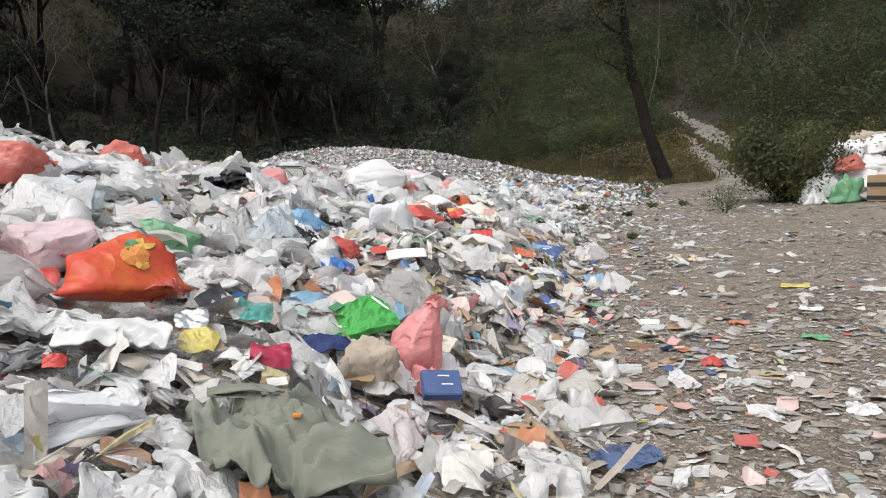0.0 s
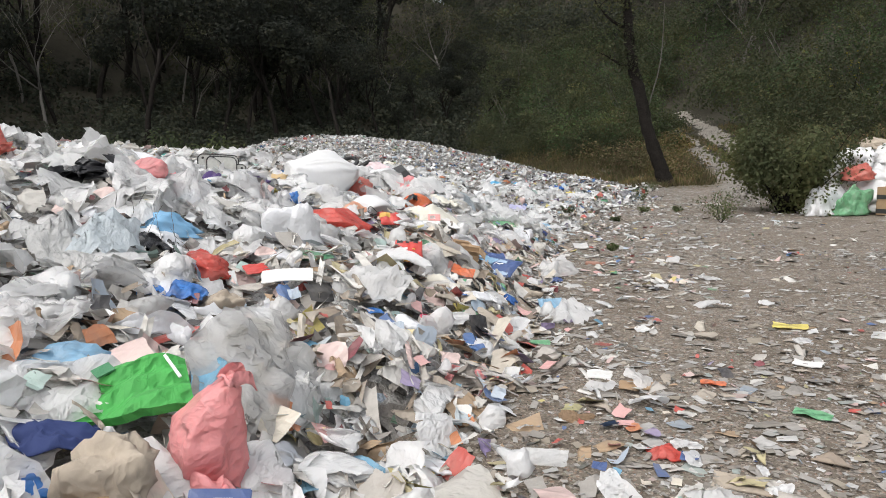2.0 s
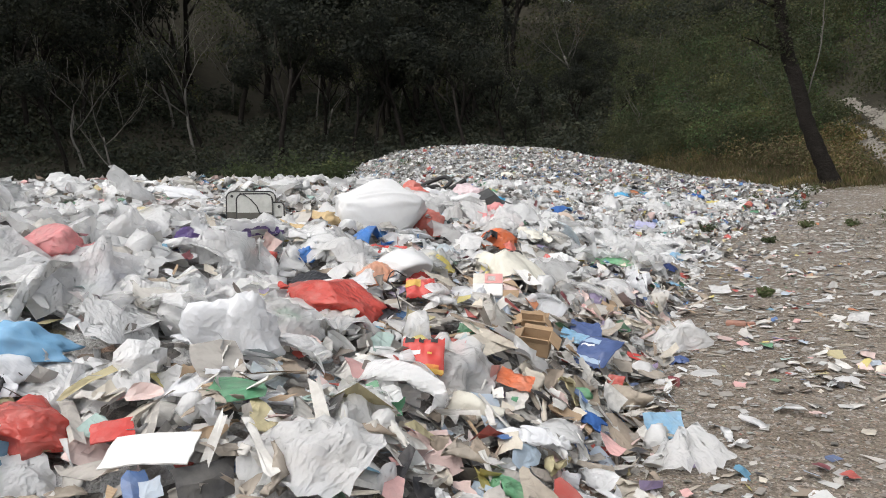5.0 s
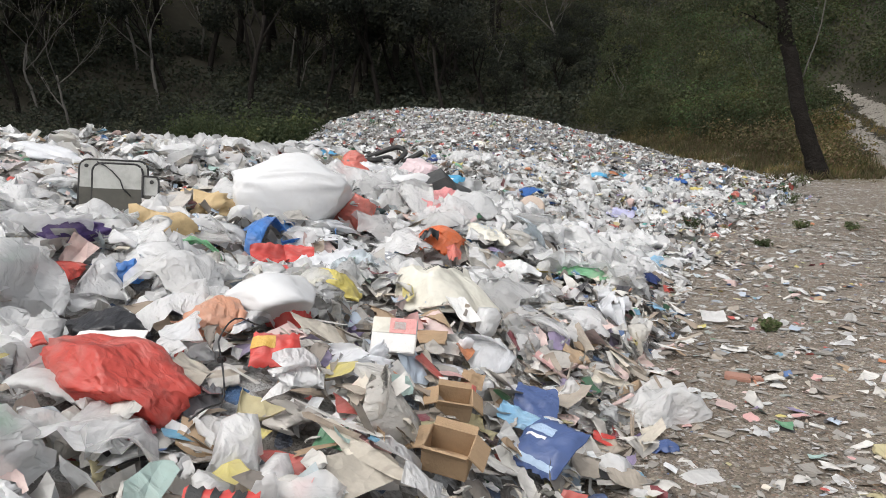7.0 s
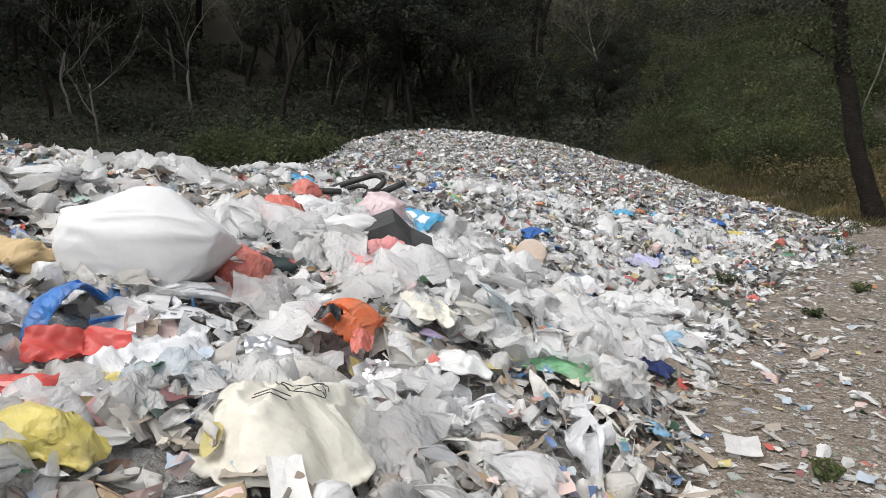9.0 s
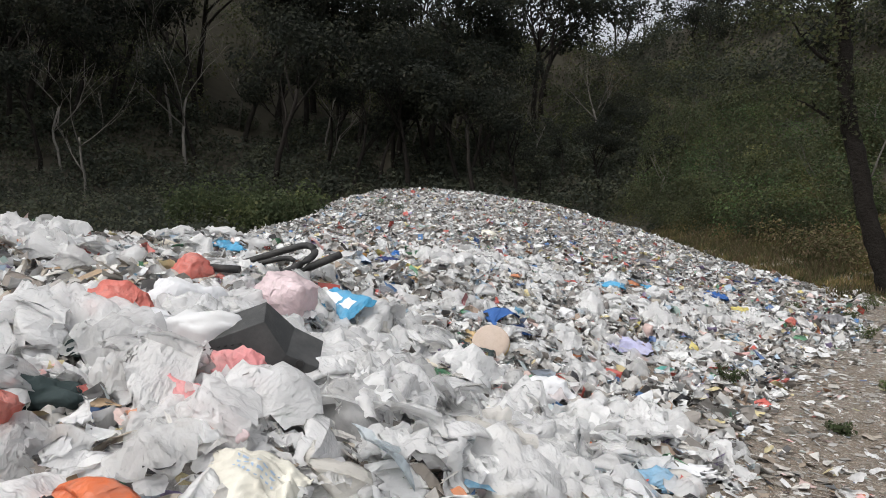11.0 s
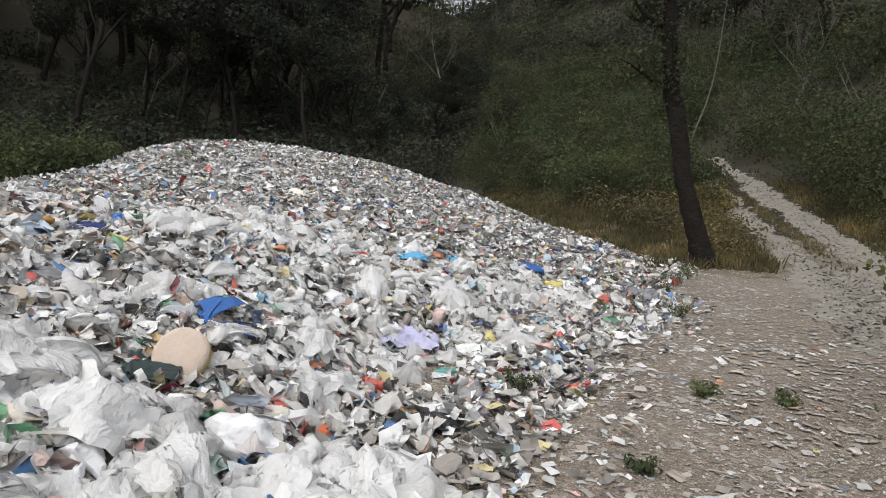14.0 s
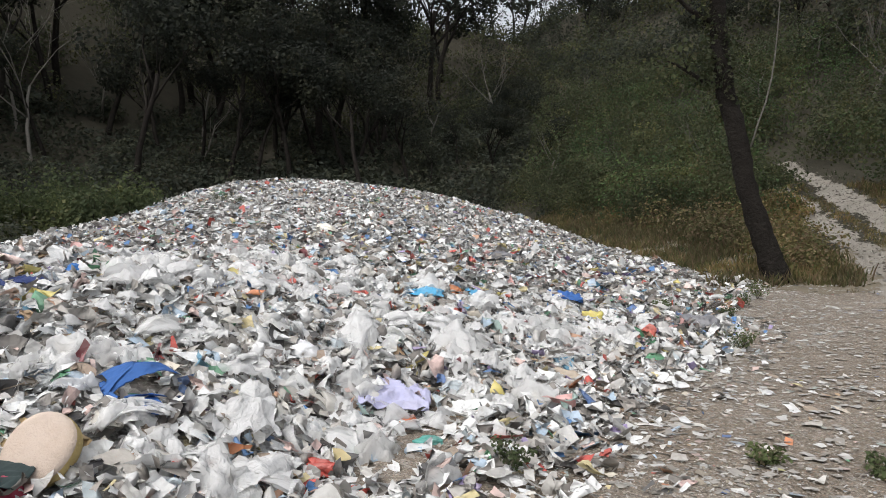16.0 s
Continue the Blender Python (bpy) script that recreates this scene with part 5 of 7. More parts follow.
bag(-0.89, 3.70, 0.28, 0.14, red_film, "torn bright red plastic bag on the heap", 1054, 22)
cloth(-0.90, 3.31, 0.29, 0.19, blue_film, "bright blue plastic sheet under film", 1055, 25)
card(-0.44, 3.67, 0.27, 0.14, white_card, "long white printed card in torn paper", 1056, 13, 19)
card(-0.63, 3.74, 0.13, 0.09, red_print, "red and white card strip in the heap", 1057, 37, 25)
packet(0.30, 3.84, 0.10, 0.09, maroon_print, "crimson packet standing in torn paper", 1058, 2)
packet(0.50, 5.08, 0.16, 0.14, orange_film, "orange and white wrapper on the heap", 1060, -5)
bag(-1.78, 4.39, 0.30, 0.20, black_film, "dark crumpled black plastic bag on white film", 1061, 38)
bag(-1.58, 5.67, 0.20, 0.13, purple_film, "small purple plastic bag on the heap", 1063, 14)
bag(-1.21, 3.87, 0.41, 0.16, white_film, "white plastic sheet bag over the heap", 1064, 27)
bag(-0.61, 4.51, 0.31, 0.28, white_film, "printed white plastic sack standing on film", 1065, 32)
bag(-0.51, 5.32, 0.43, 0.24, misty_film, "cloudy plastic bags in a low mound", 1066, 27)
bag(0.58, 4.69, 0.34, 0.17, white_film, "white plastic sheet crumpled at the edge", 1067, -12)
bag(0.80, 4.54, 0.28, 0.11, clear_film, "clear plastic bag at the heap's edge", 1068, -6)
bag(0.39, 3.96, 0.19, 0.18, misty_film, "cloudy plastic bag on torn paper", 1069, 18)
bag(-0.51, 3.45, 0.28, 0.12, clear_film, "clear plastic bag with green scrap inside", 1070, 23)
bag(-0.72, 3.39, 0.21, 0.15, brown_paper, "folded greyish paper sack on film", 1071, 22)
bag(0.54, 4.32, 0.14, 0.06, green_film, "small bright green plastic scrap", 1072, 10)
bag(0.02, 3.74, 0.11, 0.04, blue_film, "small blue bundle of netting", 1073, 9)
bag(-1.40, 6.27, 0.29, 0.11, purple_film, "purple and yellow plastic bag on film", 1074, 48)
bag(-1.32, 6.54, 0.18, 0.10, yellow_film, "bright yellow plastic bag on the heap", 1075, 34)
bag(-1.55, 7.21, 0.36, 0.21, tan_paper, "tan paper bag lying on the heap", 1076, 28)
packet(-0.86, 7.61, 0.23, 0.21, red_print, "red and white plastic packet on film", 1078, 11)
cloth(-0.77, 7.45, 0.25, 0.20, yellow_film, "yellow plastic scrap on white film", 1079, 24)
bag(-1.03, 6.10, 0.16, 0.10, blue_film, "bright blue and white plastic bag", 1080, 45)
bag(-0.44, 6.01, 0.12, 0.10, misty_film, "drooping cloudy plastic film bag", 1083, 21)
bag(-0.62, 5.26, 0.51, 0.13, misty_film, "big cloudy plastic sheet bag low on the heap", 1086, 53)
bag(0.11, 5.88, 0.38, 0.19, clear_film, "large clear film bag with faint print", 1087, 11)
bag(-0.41, 6.76, 0.27, 0.19, white_film, "white plastic bag hanging over paper", 1088, 23)
bag(-1.24, 5.99, 0.25, 0.08, red_film, "red plastic sheet showing through film", 1089, 37)
bag(1.18, 8.28, 0.40, 0.27, clear_film, "clear plastic sheet standing at the edge", 1090, -6)
bag(1.54, 6.45, 0.30, 0.09, misty_film, "dusty plastic sheet on the earth", 1091, -14)
packet(0.79, 6.49, 0.25, 0.23, blue_print, "grey blue printed packet with white panel", 1092, 5)
carton(0.48, 6.02, 0.14, 0.11, 0.08, kraft, "open brown cardboard box in the heap", 12)
card(0.23, 6.65, 0.21, 0.12, kraft, "brown cardboard strip beside a white box", 1095, 6, 14)
packet(1.11, 6.61, 0.15, 0.13, red_print, "small red and white carton on the earth", 1096, -1)
cloth(1.39, 6.69, 0.14, 0.13, blue_print, "blue cardboard scrap at the heap's edge", 1097, -5)
packet(0.75, 6.25, 0.21, 0.10, light_blue_film, "light blue printed packet at the edge", 1098, -6)
packet(0.51, 6.37, 0.14, 0.12, kraft, "curled brown cardboard tube piece", 1099, 5)
bag(-0.24, 6.13, 0.18, 0.15, red_print, "red and yellow wrappers under clear film", 1100, 37)
cloth(-0.65, 7.64, 0.56, 0.50, white_film, "white plastic sack with faint print", 1102, 45)
packet(-0.99, 7.46, 0.32, 0.28, red_print, "red and white plastic packet under film", 1104, 39)
cloth(-1.13, 9.56, 0.48, 0.33, dark_cloth, "dark green garment beside a red bag", 1105, 33)
bag(-0.34, 9.33, 0.36, 0.20, pink_film, "pink plastic bags stuffed and knotted", 1108, 13)
bag(-0.01, 9.13, 0.17, 0.14, pale_pink_film, "pale pink plastic bag beside an orange drum", 1109, 14)
packet(-0.32, 8.17, 0.24, 0.21, silver, "creased silver foil sheet on the heap", 1110, 27)
packet(0.13, 8.37, 0.15, 0.13, silver, "shiny foil wrapper on white sack", 1111, 12)
cloth(1.02, 9.26, 0.48, 0.28, green_film, "translucent green mesh sheet with yellow", 1112, -3)
bag(1.08, 9.12, 0.37, 0.12, misty_film, "cloudy plastic bag below green mesh", 1113, -11)
cloth(1.59, 10.21, 0.30, 0.22, navy_cloth, "dark blue plastic sheet at the edge", 1114, -3)
cloth(0.23, 8.98, 0.42, 0.38, cream_sack, "printed white sack lying flat on film", 1115, 8)
cloth(0.48, 8.68, 0.38, 0.31, white_cloth, "white woven sack lying flat on film", 1116, 21)
bag(1.17, 8.54, 0.35, 0.30, clear_film, "clear crumpled film bag at the edge", 1117, 0)
bag(0.46, 7.93, 0.25, 0.23, clear_film, "cloudy film sheet hanging on the heap", 1118, 9)
bag(-1.67, 7.90, 0.39, 0.17, tan_paper, "tan and orange paper bag on the heap", 1120, 48)
bag(-0.88, 8.28, 0.45, 0.17, white_film, "white film bags below the big sack", 1121, 36)
bag(-0.24, 6.88, 0.35, 0.05, misty_film, "cloudy plastic bags low on the heap", 1122, 41)
bag(-0.75, 8.03, 0.37, 0.13, white_film, "white film bag with print", 1123, 28)
bag(1.72, 10.77, 0.39, 0.20, white_film, "white film at the heap's edge", 1124, 5)
bag(0.25, 11.37, 0.51, 0.17, clear_film, "clear film bag on the heap", 1125, -3)
bag(-4.14, 10.67, 0.20, 0.05, teal_film, "teal green plastic scrap on the crest", 1126, 36)
bag(-4.21, 10.57, 0.19, 0.07, light_blue_film, "light blue plastic bag on the crest", 1127, 43)
bag(-0.13, 14.14, 0.30, 0.27, clear_film, "clear plastic bag beside blue denim", 1129, 37)
card(-.03, 12.46, .44, .19, white_card, "large white card lying on the mound", 1130, 42, 24, 0, .12)
card(0.53, 12.49, 0.28, 0.18, grey_plastic, "dark square pad with a white edge", 1131, 42, 25)
bag(1.47, 14.44, 0.27, 0.10, red_film, "red plastic scrap bag on the mound", 1132, 10)
cloth(1.71, 14.20, 0.23, 0.15, red_film, "red cloth scrap on the mound", 1133, 4)
bag(1.80, 15.64, 0.22, 0.07, orange_film, "small orange plastic scrap", 1134, 18)
cloth(1.63, 15.99, 0.61, 0.55, lilac_cloth, "lilac grey garment spread on the mound", 1135, 6)
cloth(2.34, 16.02, 0.54, 0.35, white_cloth, "dusty grey sheet beside a lilac garment", 1136, -14)
cloth(1.29, 19.46, 0.52, 0.35, sky_blue, "bright cyan sheet lying on the mound", 1137, 2)
cloth(1.95, 19.73, 0.36, 0.32, sky_blue, "blue sheet lying on the mound", 1138, -5)
cloth(3.26, 21.20, 0.63, 0.55, denim, "blue grey garments spread on the mound", 1139, 6)
cloth(4.21, 25.10, 0.48, 0.43, navy_cloth, "navy cloth scrap on the mound", 1140, 4)
cloth(-1.70, 15.73, 0.47, 0.42, navy_cloth, "navy blue garment on the mound", 1141, 29)
bag(-1.89, 16.58, 0.19, 0.12, blue_film, "small bright blue bag on the mound", 1142, 17)
bag(-0.53, 18.16, 0.25, 0.08, teal_film, "small teal plastic scrap on the mound", 1143, 21)
bag(3.61, 20.32, 0.27, 0.17, yellow_film, "small yellow plastic bag on the mound", 1144, -7)
bag(-2.84, 20.24, 0.30, 0.22, cream_sack, "cream coloured sack on the mound", 1145, 15)
bag(-2.45, 26.55, 0.47, 0.22, cream_sack, "cream coloured bag high on the mound", 1146, 20)
bag(-3.29, 24.85, 0.43, 0.18, black_film, "round black object high on the mound", 1147, 29)
bag(1.28, 13.29, 0.24, 0.08, orange_film, "orange red plastic bag at the mound's foot", 1148, 12)
bag(4.25, 19.30, 0.23, 0.21, coral_film, "coral plastic scrap on the mound", 1149, -10)
cloth(2.01, 13.71, 0.36, 0.28, black_film, "black and white striped plastic sheet", 1150, -6)
bag(5.01, 18.96, 0.39, 0.18, white_film, "white plastic bag at the mound's edge", 1151, -26)
bag(5.19, 20.44, 0.53, 0.24, grey_film, "grey sack at the mound's edge", 1152, -13)
bag(3.15, 17.32, 0.31, 0.12, brown_paper, "brown bundle on the mound's flank", 1153, -19)
bag(2.00, 24.92, 0.66, 0.20, grey_film, "grey sheet bundle on the mound", 1154, 13)
bag(0.76, 16.01, 0.30, 0.13, white_film, "white plastic bag on the mound", 1155, 4)
bag(-1.15, 14.61, 0.43, 0.22, misty_film, "cloudy plastic bag on the mound", 1156, 36)
bag(0.22, 13.18, 0.19, 0.10, maroon_print, "dark red and black wrappers on the mound", 1157, 29)
bag(0.01, 12.52, 0.38, 0.12, white_film, "white plastic bag at the mound's foot", 1158, 42)
bag(0.93, 13.11, 0.37, 0.16, white_film, "white plastic bag at the mound's foot", 1159, 11)
bag(0.97, 13.28, 0.19, 0.08, cream_sack, "cream yellow packet on the mound", 1160, 16)
bag(2.07, 15.15, 0.23, 0.08, teal_film, "small green plastic scrap", 1161, 15)
cloth(1.83, 11.57, 0.72, 0.34, white_film, "long white woven sheet at the heap's edge", 1162, -6)
bag(-0.58, 11.24, 0.47, 0.17, white_film, "white film bag beside a cardboard strip", 1165, 37)
cloth(-0.18, 11.83, 0.34, 0.29, black_film, "black netting tangle on white film", 1166, 25)
bag(-0.34, 10.85, 0.24, 0.06, grey_plastic, "grey sponge pad on white film", 1167, 37)
bag(-0.25, 10.60, 0.43, 0.12, white_film, "large white sheet bag on the heap", 1168, 33)
bag(0.39, 12.01, 0.57, 0.23, white_film, "white film bags at the heap's foot", 1169, 22)
bag(0.89, 12.70, 0.63, 0.30, white_film, "white film bags at the heap's foot", 1170, -8)
bag(0.17, 11.27, 0.42, 0.15, clear_film, "clear film bags at the heap's foot", 1171, 26)
bag(-0.10, 13.03, 0.46, 0.17, misty_film, "cloudy film sheet on the mound", 1172, 16)
bag(0.18, 13.62, 0.50, 0.23, tan_paper, "beige paper sack among film", 1173, 8)
bag(-0.28, 13.01, 0.38, 0.16, white_film, "white card sheet on the mound", 1174, 9)
cloth(0.14, 13.23, 0.38, 0.34, dark_cloth, "dark tangle of cloth and film", 1175, 10)
cloth(-3.06, 13.94, 0.43, 0.39, sky_blue, "light blue plastic sheet on the crest", 1176, 43)
card(1.25, 3.73, 0.14, 0.13, white_card, "white card lying on trodden earth", 1177, -17, 3, 0, .008)
bag(1.01, 3.10, 0.16, 0.07, fur_mat, "matted brown fibre clump on the earth", 1178, -9)
card(1.42, 3.51, 0.21, 0.12, kraft, "flattened tan cardboard on the earth", 1179, -15, 3, 0, .008)
card(0.83, 2.70, 0.19, 0.14, misty_film, "grey plastic sheet lying on the earth", 1180, -12, 3, 0, .008)
packet(1.02, 2.52, 0.07, 0.06, blue_print, "small blue bottle cap and film", 1181, -17)
cloth(1.32, 2.70, 0.14, 0.12, red_film, "red plastic scrap on the earth", 1182, -13)
packet(1.40, 2.65, 0.09, 0.08, blue_print, "crumpled blue and white wrapper on earth", 1183, -24)
card(1.53, 2.47, 0.20, 0.12, brown_paper, "flattened grey cardboard on the earth", 1184, -23, 3, 0, .008)
packet(2.10, 3.10, 0.17, 0.11, green_film, "green and white packet on the earth", 1185, -36)
card(2.45, 3.86, 0.15, 0.09, white_card, "small white card on the earth", 1186, -36, 3, 0, .008)
packet(1.80, 3.52, 0.12, 0.08, orange_film, "orange and white wrapper on the earth", 1187, -16)
packet(2.75, 4.72, 0.19, 0.13, yellow_film, "yellow and white wrapper on the earth", 1188, -24)
bag(3.03, 4.60, 0.24, 0.08, clear_film, "clear plastic bag flattened on the earth", 1189, -28)
card(3.26, 4.40, 0.25, 0.15, misty_film, "grey plastic tray on the earth", 1190, -35, 3, 0, .008)
packet(2.25, 2.44, 0.17, 0.14, green_film, "green and white sachet on the earth", 1191, -39)
packet(2.59, 3.12, 0.12, 0.10, light_blue_film, "light blue wrapper on the earth", 1192, -29)
bag(2.90, 5.80, 0.17, 0.11, clear_film, "small clear plastic bag on the earth", 1193, -29)
bag(2.93, 3.53, 0.16, 0.09, misty_film, "dusty plastic bag on the earth", 1194, -33)
card(2.05, 8.36, 0.17, 0.10, white_card, "white plastic scrap on the earth", 1195, -19, 3, 0, .008)
card(1.52, 7.41, 0.14, 0.06, tan_paper, "tan card scrap on the earth", 1196, -19, 3, 0, .008)
card(2.04, 9.12, 0.19, 0.17, misty_film, "grey plastic sheet propped on scraps", 1197, 0, 15)
cloth(-0.26, 5.35, 0.19, 0.17, grey_film, "dark grey plastic sheet under clear film", 1198, 25)
bag(-1.40, 4.74, 0.14, 0.12, blue_film, "bright blue plastic bag with yellow spots", 1199, 60)
cloth(-1.25, 4.85, 0.15, 0.13, brown_paper, "dark brown paper scrap under film", 1200, 57)
bag(0.11, 5.20, 0.05, 0.03, green_film, "small green bottle cap on white film", 1201, 14)
cloth(-0.13, 7.32, 0.09, 0.08, grey_film, "worn grey shoe sole among film", 1202, 29)
packet(-0.39, 8.11, 0.18, 0.16, silver, "crumpled silver foil wrapper on film", 1203, 38)
packet(0.17, 8.25, 0.13, 0.12, silver, "crumpled silver foil wrapper on film", 1204, 16)
bag(-0.71, 9.83, 0.48, 0.32, pink_film, "stuffed pink plastic bag beside a grey housing", 1205, 4)
bag(-0.31, 9.70, 0.34, 0.24, pink_film, "pink knotted bag before a grey housing", 1206, -5)
bag(-0.25, 9.29, 0.29, 0.09, coral_film, "coral red plastic bag at the crest's foot", 1207, 6)
bag(-1.24, 10.58, 0.48, 0.24, white_film, "smooth white plastic bag behind a grey housing", 1209, 46)


# ---- single things with shapes of their own ----
def printed_bag(x, y, yaw):
    """The orange shopping bag with a fruit printed on it, lying half collapsed."""
    ob = thing("shopping_bag", "orange red shopping bag with a printed fruit, slumped on the heap", "bag", x, y, yaw, -14, 6, .05, .42)
    v, f = lump(4, 71, .10, 8, .5, 0)
    body = new("body", mesh_from("body", v * np.array([.50, .30, .29]), f, plain_material("orange_red_woven_bag", (.52, .055, .025), .45, (.60, .19, .03), .75, relief=.5, folds=8, patch=4), True))
    body.parent = ob
    v, f = crumple(18, 73, 10, .3, .4)
    low = new("lower_fold", mesh_from("lower_fold", v * np.array([.26, .20, .20]) + np.array([.14, -.12, -.03]), f, red_film, True))
    low.parent = ob
    tagged(low, "crumpled deep red lower fold")
    tree = body.data
    pts = np.array([q.co[:] for q in tree.vertices])

    def surface(px, pz):
        k = np.argmin((pts[:, 0] - px) ** 2 + (pts[:, 2] - pz) ** 2 + (pts[:, 1] > 0) * 9)
        return pts[k, 1]
    for nm, px, pz, rx, rz, mat in (("printed_fruit", .055, .17, .060, .048, print_orange), ("printed_leaf", .05, .215, .030, .032, print_green), ("printed_fruit", .10, .225, .045, .028, print_yellow), ("printed_slice", .08, .125, .030, .020, print_yellow)):
        bm = bmesh.new()
        ring = [bm.verts.new((px + rx * math.cos(a * .5236), surface(px + rx * math.cos(a * .5236), pz + rz * math.sin(a * .5236)) - .008, pz + rz * math.sin(a * .5236))) for a in range(12)]
        c = bm.verts.new((px, surface(px, pz) - .010, pz))
        for a in range(12):
            bm.faces.new((ring[a], ring[(a + 1) % 12], c))
        part(nm, bm, mat, ob)
    return ob


printed_bag(-1.50, 1.74, 38)


def folded_bag(x, y, yaw):
    """The bright green fabric bag, folded flat, with a white edge tape."""
    ob = thing("fabric_bag", "bright green folded fabric bag with a white edging tape", "bag", x, y, yaw, 24, -6, .05, .12)
    w, d = .34, .25
    bm = bmesh.new()
    bmesh.ops.create_grid(bm, x_segments=14, y_segments=12, size=.5)
    for v in bm.verts:
        u, q = v.co.x, v.co.y
        v.co = Vector((u * w * (1 - .15 * q), q * d, .022 * math.sin(u * 7 + q * 3) + .05 * (tri(np.array(u * 1.3 + q * .6 + .2)) - .5) + .025 * tri(np.array(q * 2.6 - u * 1.1)) + .03 * (1 - 4 * u * u)))
    r = bmesh.ops.extrude_face_region(bm, geom=bm.faces[:])
    bmesh.ops.translate(bm, vec=(0, 0, -.035), verts=[v for v in r["geom"] if isinstance(v, bmesh.types.BMVert)])
    part("body", bm, green_cloth, ob)
    part("edging", box_bm(.010, d * .62, .006, 0, (.12, .06, .040), Matrix.Rotation(.35, 4, "Z")), print_white, ob, "white edging tape")
    part("flap", box_bm(.06, .05, .006, 0, (-.09, .08, .058), Matrix.Rotation(.5, 4, "Z")), print_green, ob)
    return ob


folded_bag(-.56, 2.18, 20)

# the tall pink bag, standing on its gathered end
bag(-0.23, 1.97, .19, .13, pink_film, "pink plastic bag tail spread on the heap", 1302, -20)


def jacket(x, y, yaw):
    """An olive grey jacket thrown over the heap, with an orange label on its chest."""
    ob = cloth(x, y, .58, .48, olive_cloth, "olive grey cloth jacket with an orange label, thrown on the heap", 23, yaw, "jacket", "clothing", .15, 44, .07)
    co = np.array([v.co[:] for v in ob.data.vertices])
    k = np.argmin((co[:, 0] - .04) ** 2 + (co[:, 1] + .02) ** 2)
    part("label", box_bm(.030, .028, .008, .002, (float(co[k, 0]), float(co[k, 1]), float(co[k, 2]) + .012)), print_orange, ob, "small orange printed label")
    vv, f = crumple(16, 81, 7, .2, .5)
    collar = new("collar", mesh_from("collar", vv * np.array([.30, .20, .16]) + np.array([-.16, .14, float(co[:, 2].mean()) + .08]), f, olive_cloth, True))
    collar.parent = ob
    return ob


jacket(-.64, 1.06, 20)
bag(-0.91, 1.06, .26, .18, misty_film, "dusty white film bundled beside an olive jacket", 1311, 20)
bag(-1.19, 0.87, .42, .16, clear_film, "clear film bag spread beside an olive jacket", 1312, 60)
bag(-0.77, 0.53, .26, .10, misty_film, "cloudy film bag crumpled beside an olive jacket", 1313, 20)


def small_box(x, y, w, d, h, mat, label, yaw, lean, tip, prints):
    """A closed carton with printed panels."""
    ob = thing("carton", label, "box", x, y, yaw, lean, tip, .10, max(w, d) * .6)
    part("body", box_bm(w, d, h, .004, (0, 0, h / 2)), mat, ob)
    for sx, sy, px, py, pm in prints:
        part("printed_panel", box_bm(sx * w, sy * d, .003, 0, (px * w, py * d, h + .0015)), pm, ob)
    return ob


small_box(-0.17, 1.82, .17, .13, .05, blue_print, "dark blue printed carton with pale shapes on film", 15, 38, 8,
          [(.30, .05, .05, .24, print_white), (.30, .05, .12, -.10, print_white)])
packet(0.57, 1.55, .24, .27, blue_foil, "crumpled blue and silver foil pouch on the earth", 1321, 20, tilt=40)
small_box(0.20, 6.19, .19, .15, .05, white_card, "white carton with a pink printed panel on paper", 8, 58, 4,
          [(.60, .44, .19, .27, print_pink), (.38, .44, -.30, .27, cream_sack), (.26, .22, .12, .27, white_card)])


def taut(seed, neck=.6, pleats=11, dent=9, sub=4, upright=False, crease=1.0):
    """A filled film bag: taut flats between soft creases, drawn into pleats at its neck. One unit long, its foot at zero."""
    g = np.random.RandomState(seed)
    p, f = ICO[sub]
    v = np.sign(p) * np.abs(p) ** .84
    for k in range(dent * 2):
        d = g.normal(0, 1, 3)
        d /= np.linalg.norm(d)
        over = np.clip(v @ d - g.uniform(.58, .95), 0, None)
        v = v - np.outer(over * g.uniform(.6, 1.1), d)
    r = np.ones(len(p))
    for k in range(9):
        d = g.normal(0, 1, 3)
        d /= np.linalg.norm(d)
        w = p @ d * g.uniform(.7, 2.0) + g.uniform(0, 1) + .12 * np.sin(p @ g.normal(0, 3, 3))
        r += .085 * crease * g.uniform(.3, 1) * (tri(w) ** 3 - .25)
    for k in range(16):
        d = g.normal(0, 1, 3)
        d /= np.linalg.norm(d)
        w = p @ d * g.uniform(2.5, 6.0) + g.uniform(0, 1) + .15 * np.sin(p @ g.normal(0, 4, 3))
        r += .026 * crease * g.uniform(.2, 1) * (tri(w) ** 2 - .3)
    v = v * r[:, None]
    around = np.arctan2(v[:, 2], v[:, 1])
    near = np.clip((v[:, 0] + .1) / 1.05, 0, 1)
    close = 1 - neck * near ** 1.7
    wave = near ** 1.3 * (.07 * np.sin(around * pleats + g.uniform(0, 6) + 1.5 * v[:, 0]) + .045 * np.sin(around * (pleats * 2 + 3) + 2.5 * v[:, 0]))
    v[:, 1] *= close * (1 + wave)
    v[:, 2] *= close * (1 + wave)
    if upright:
        v = np.stack([v[:, 1] + .18 * v[:, 0] ** 2, v[:, 2], v[:, 0]], -1)
    low = v[:, 2] < -.55
    v[low, 2] = -.55 + (v[low, 2] + .55) * .25
    v[:, :2] /= np.ptp(v[:, :2], axis=0)
    v[:, 2] -= v[:, 2].min()
    v[:, 2] /= v[:, 2].max()
    return v, f


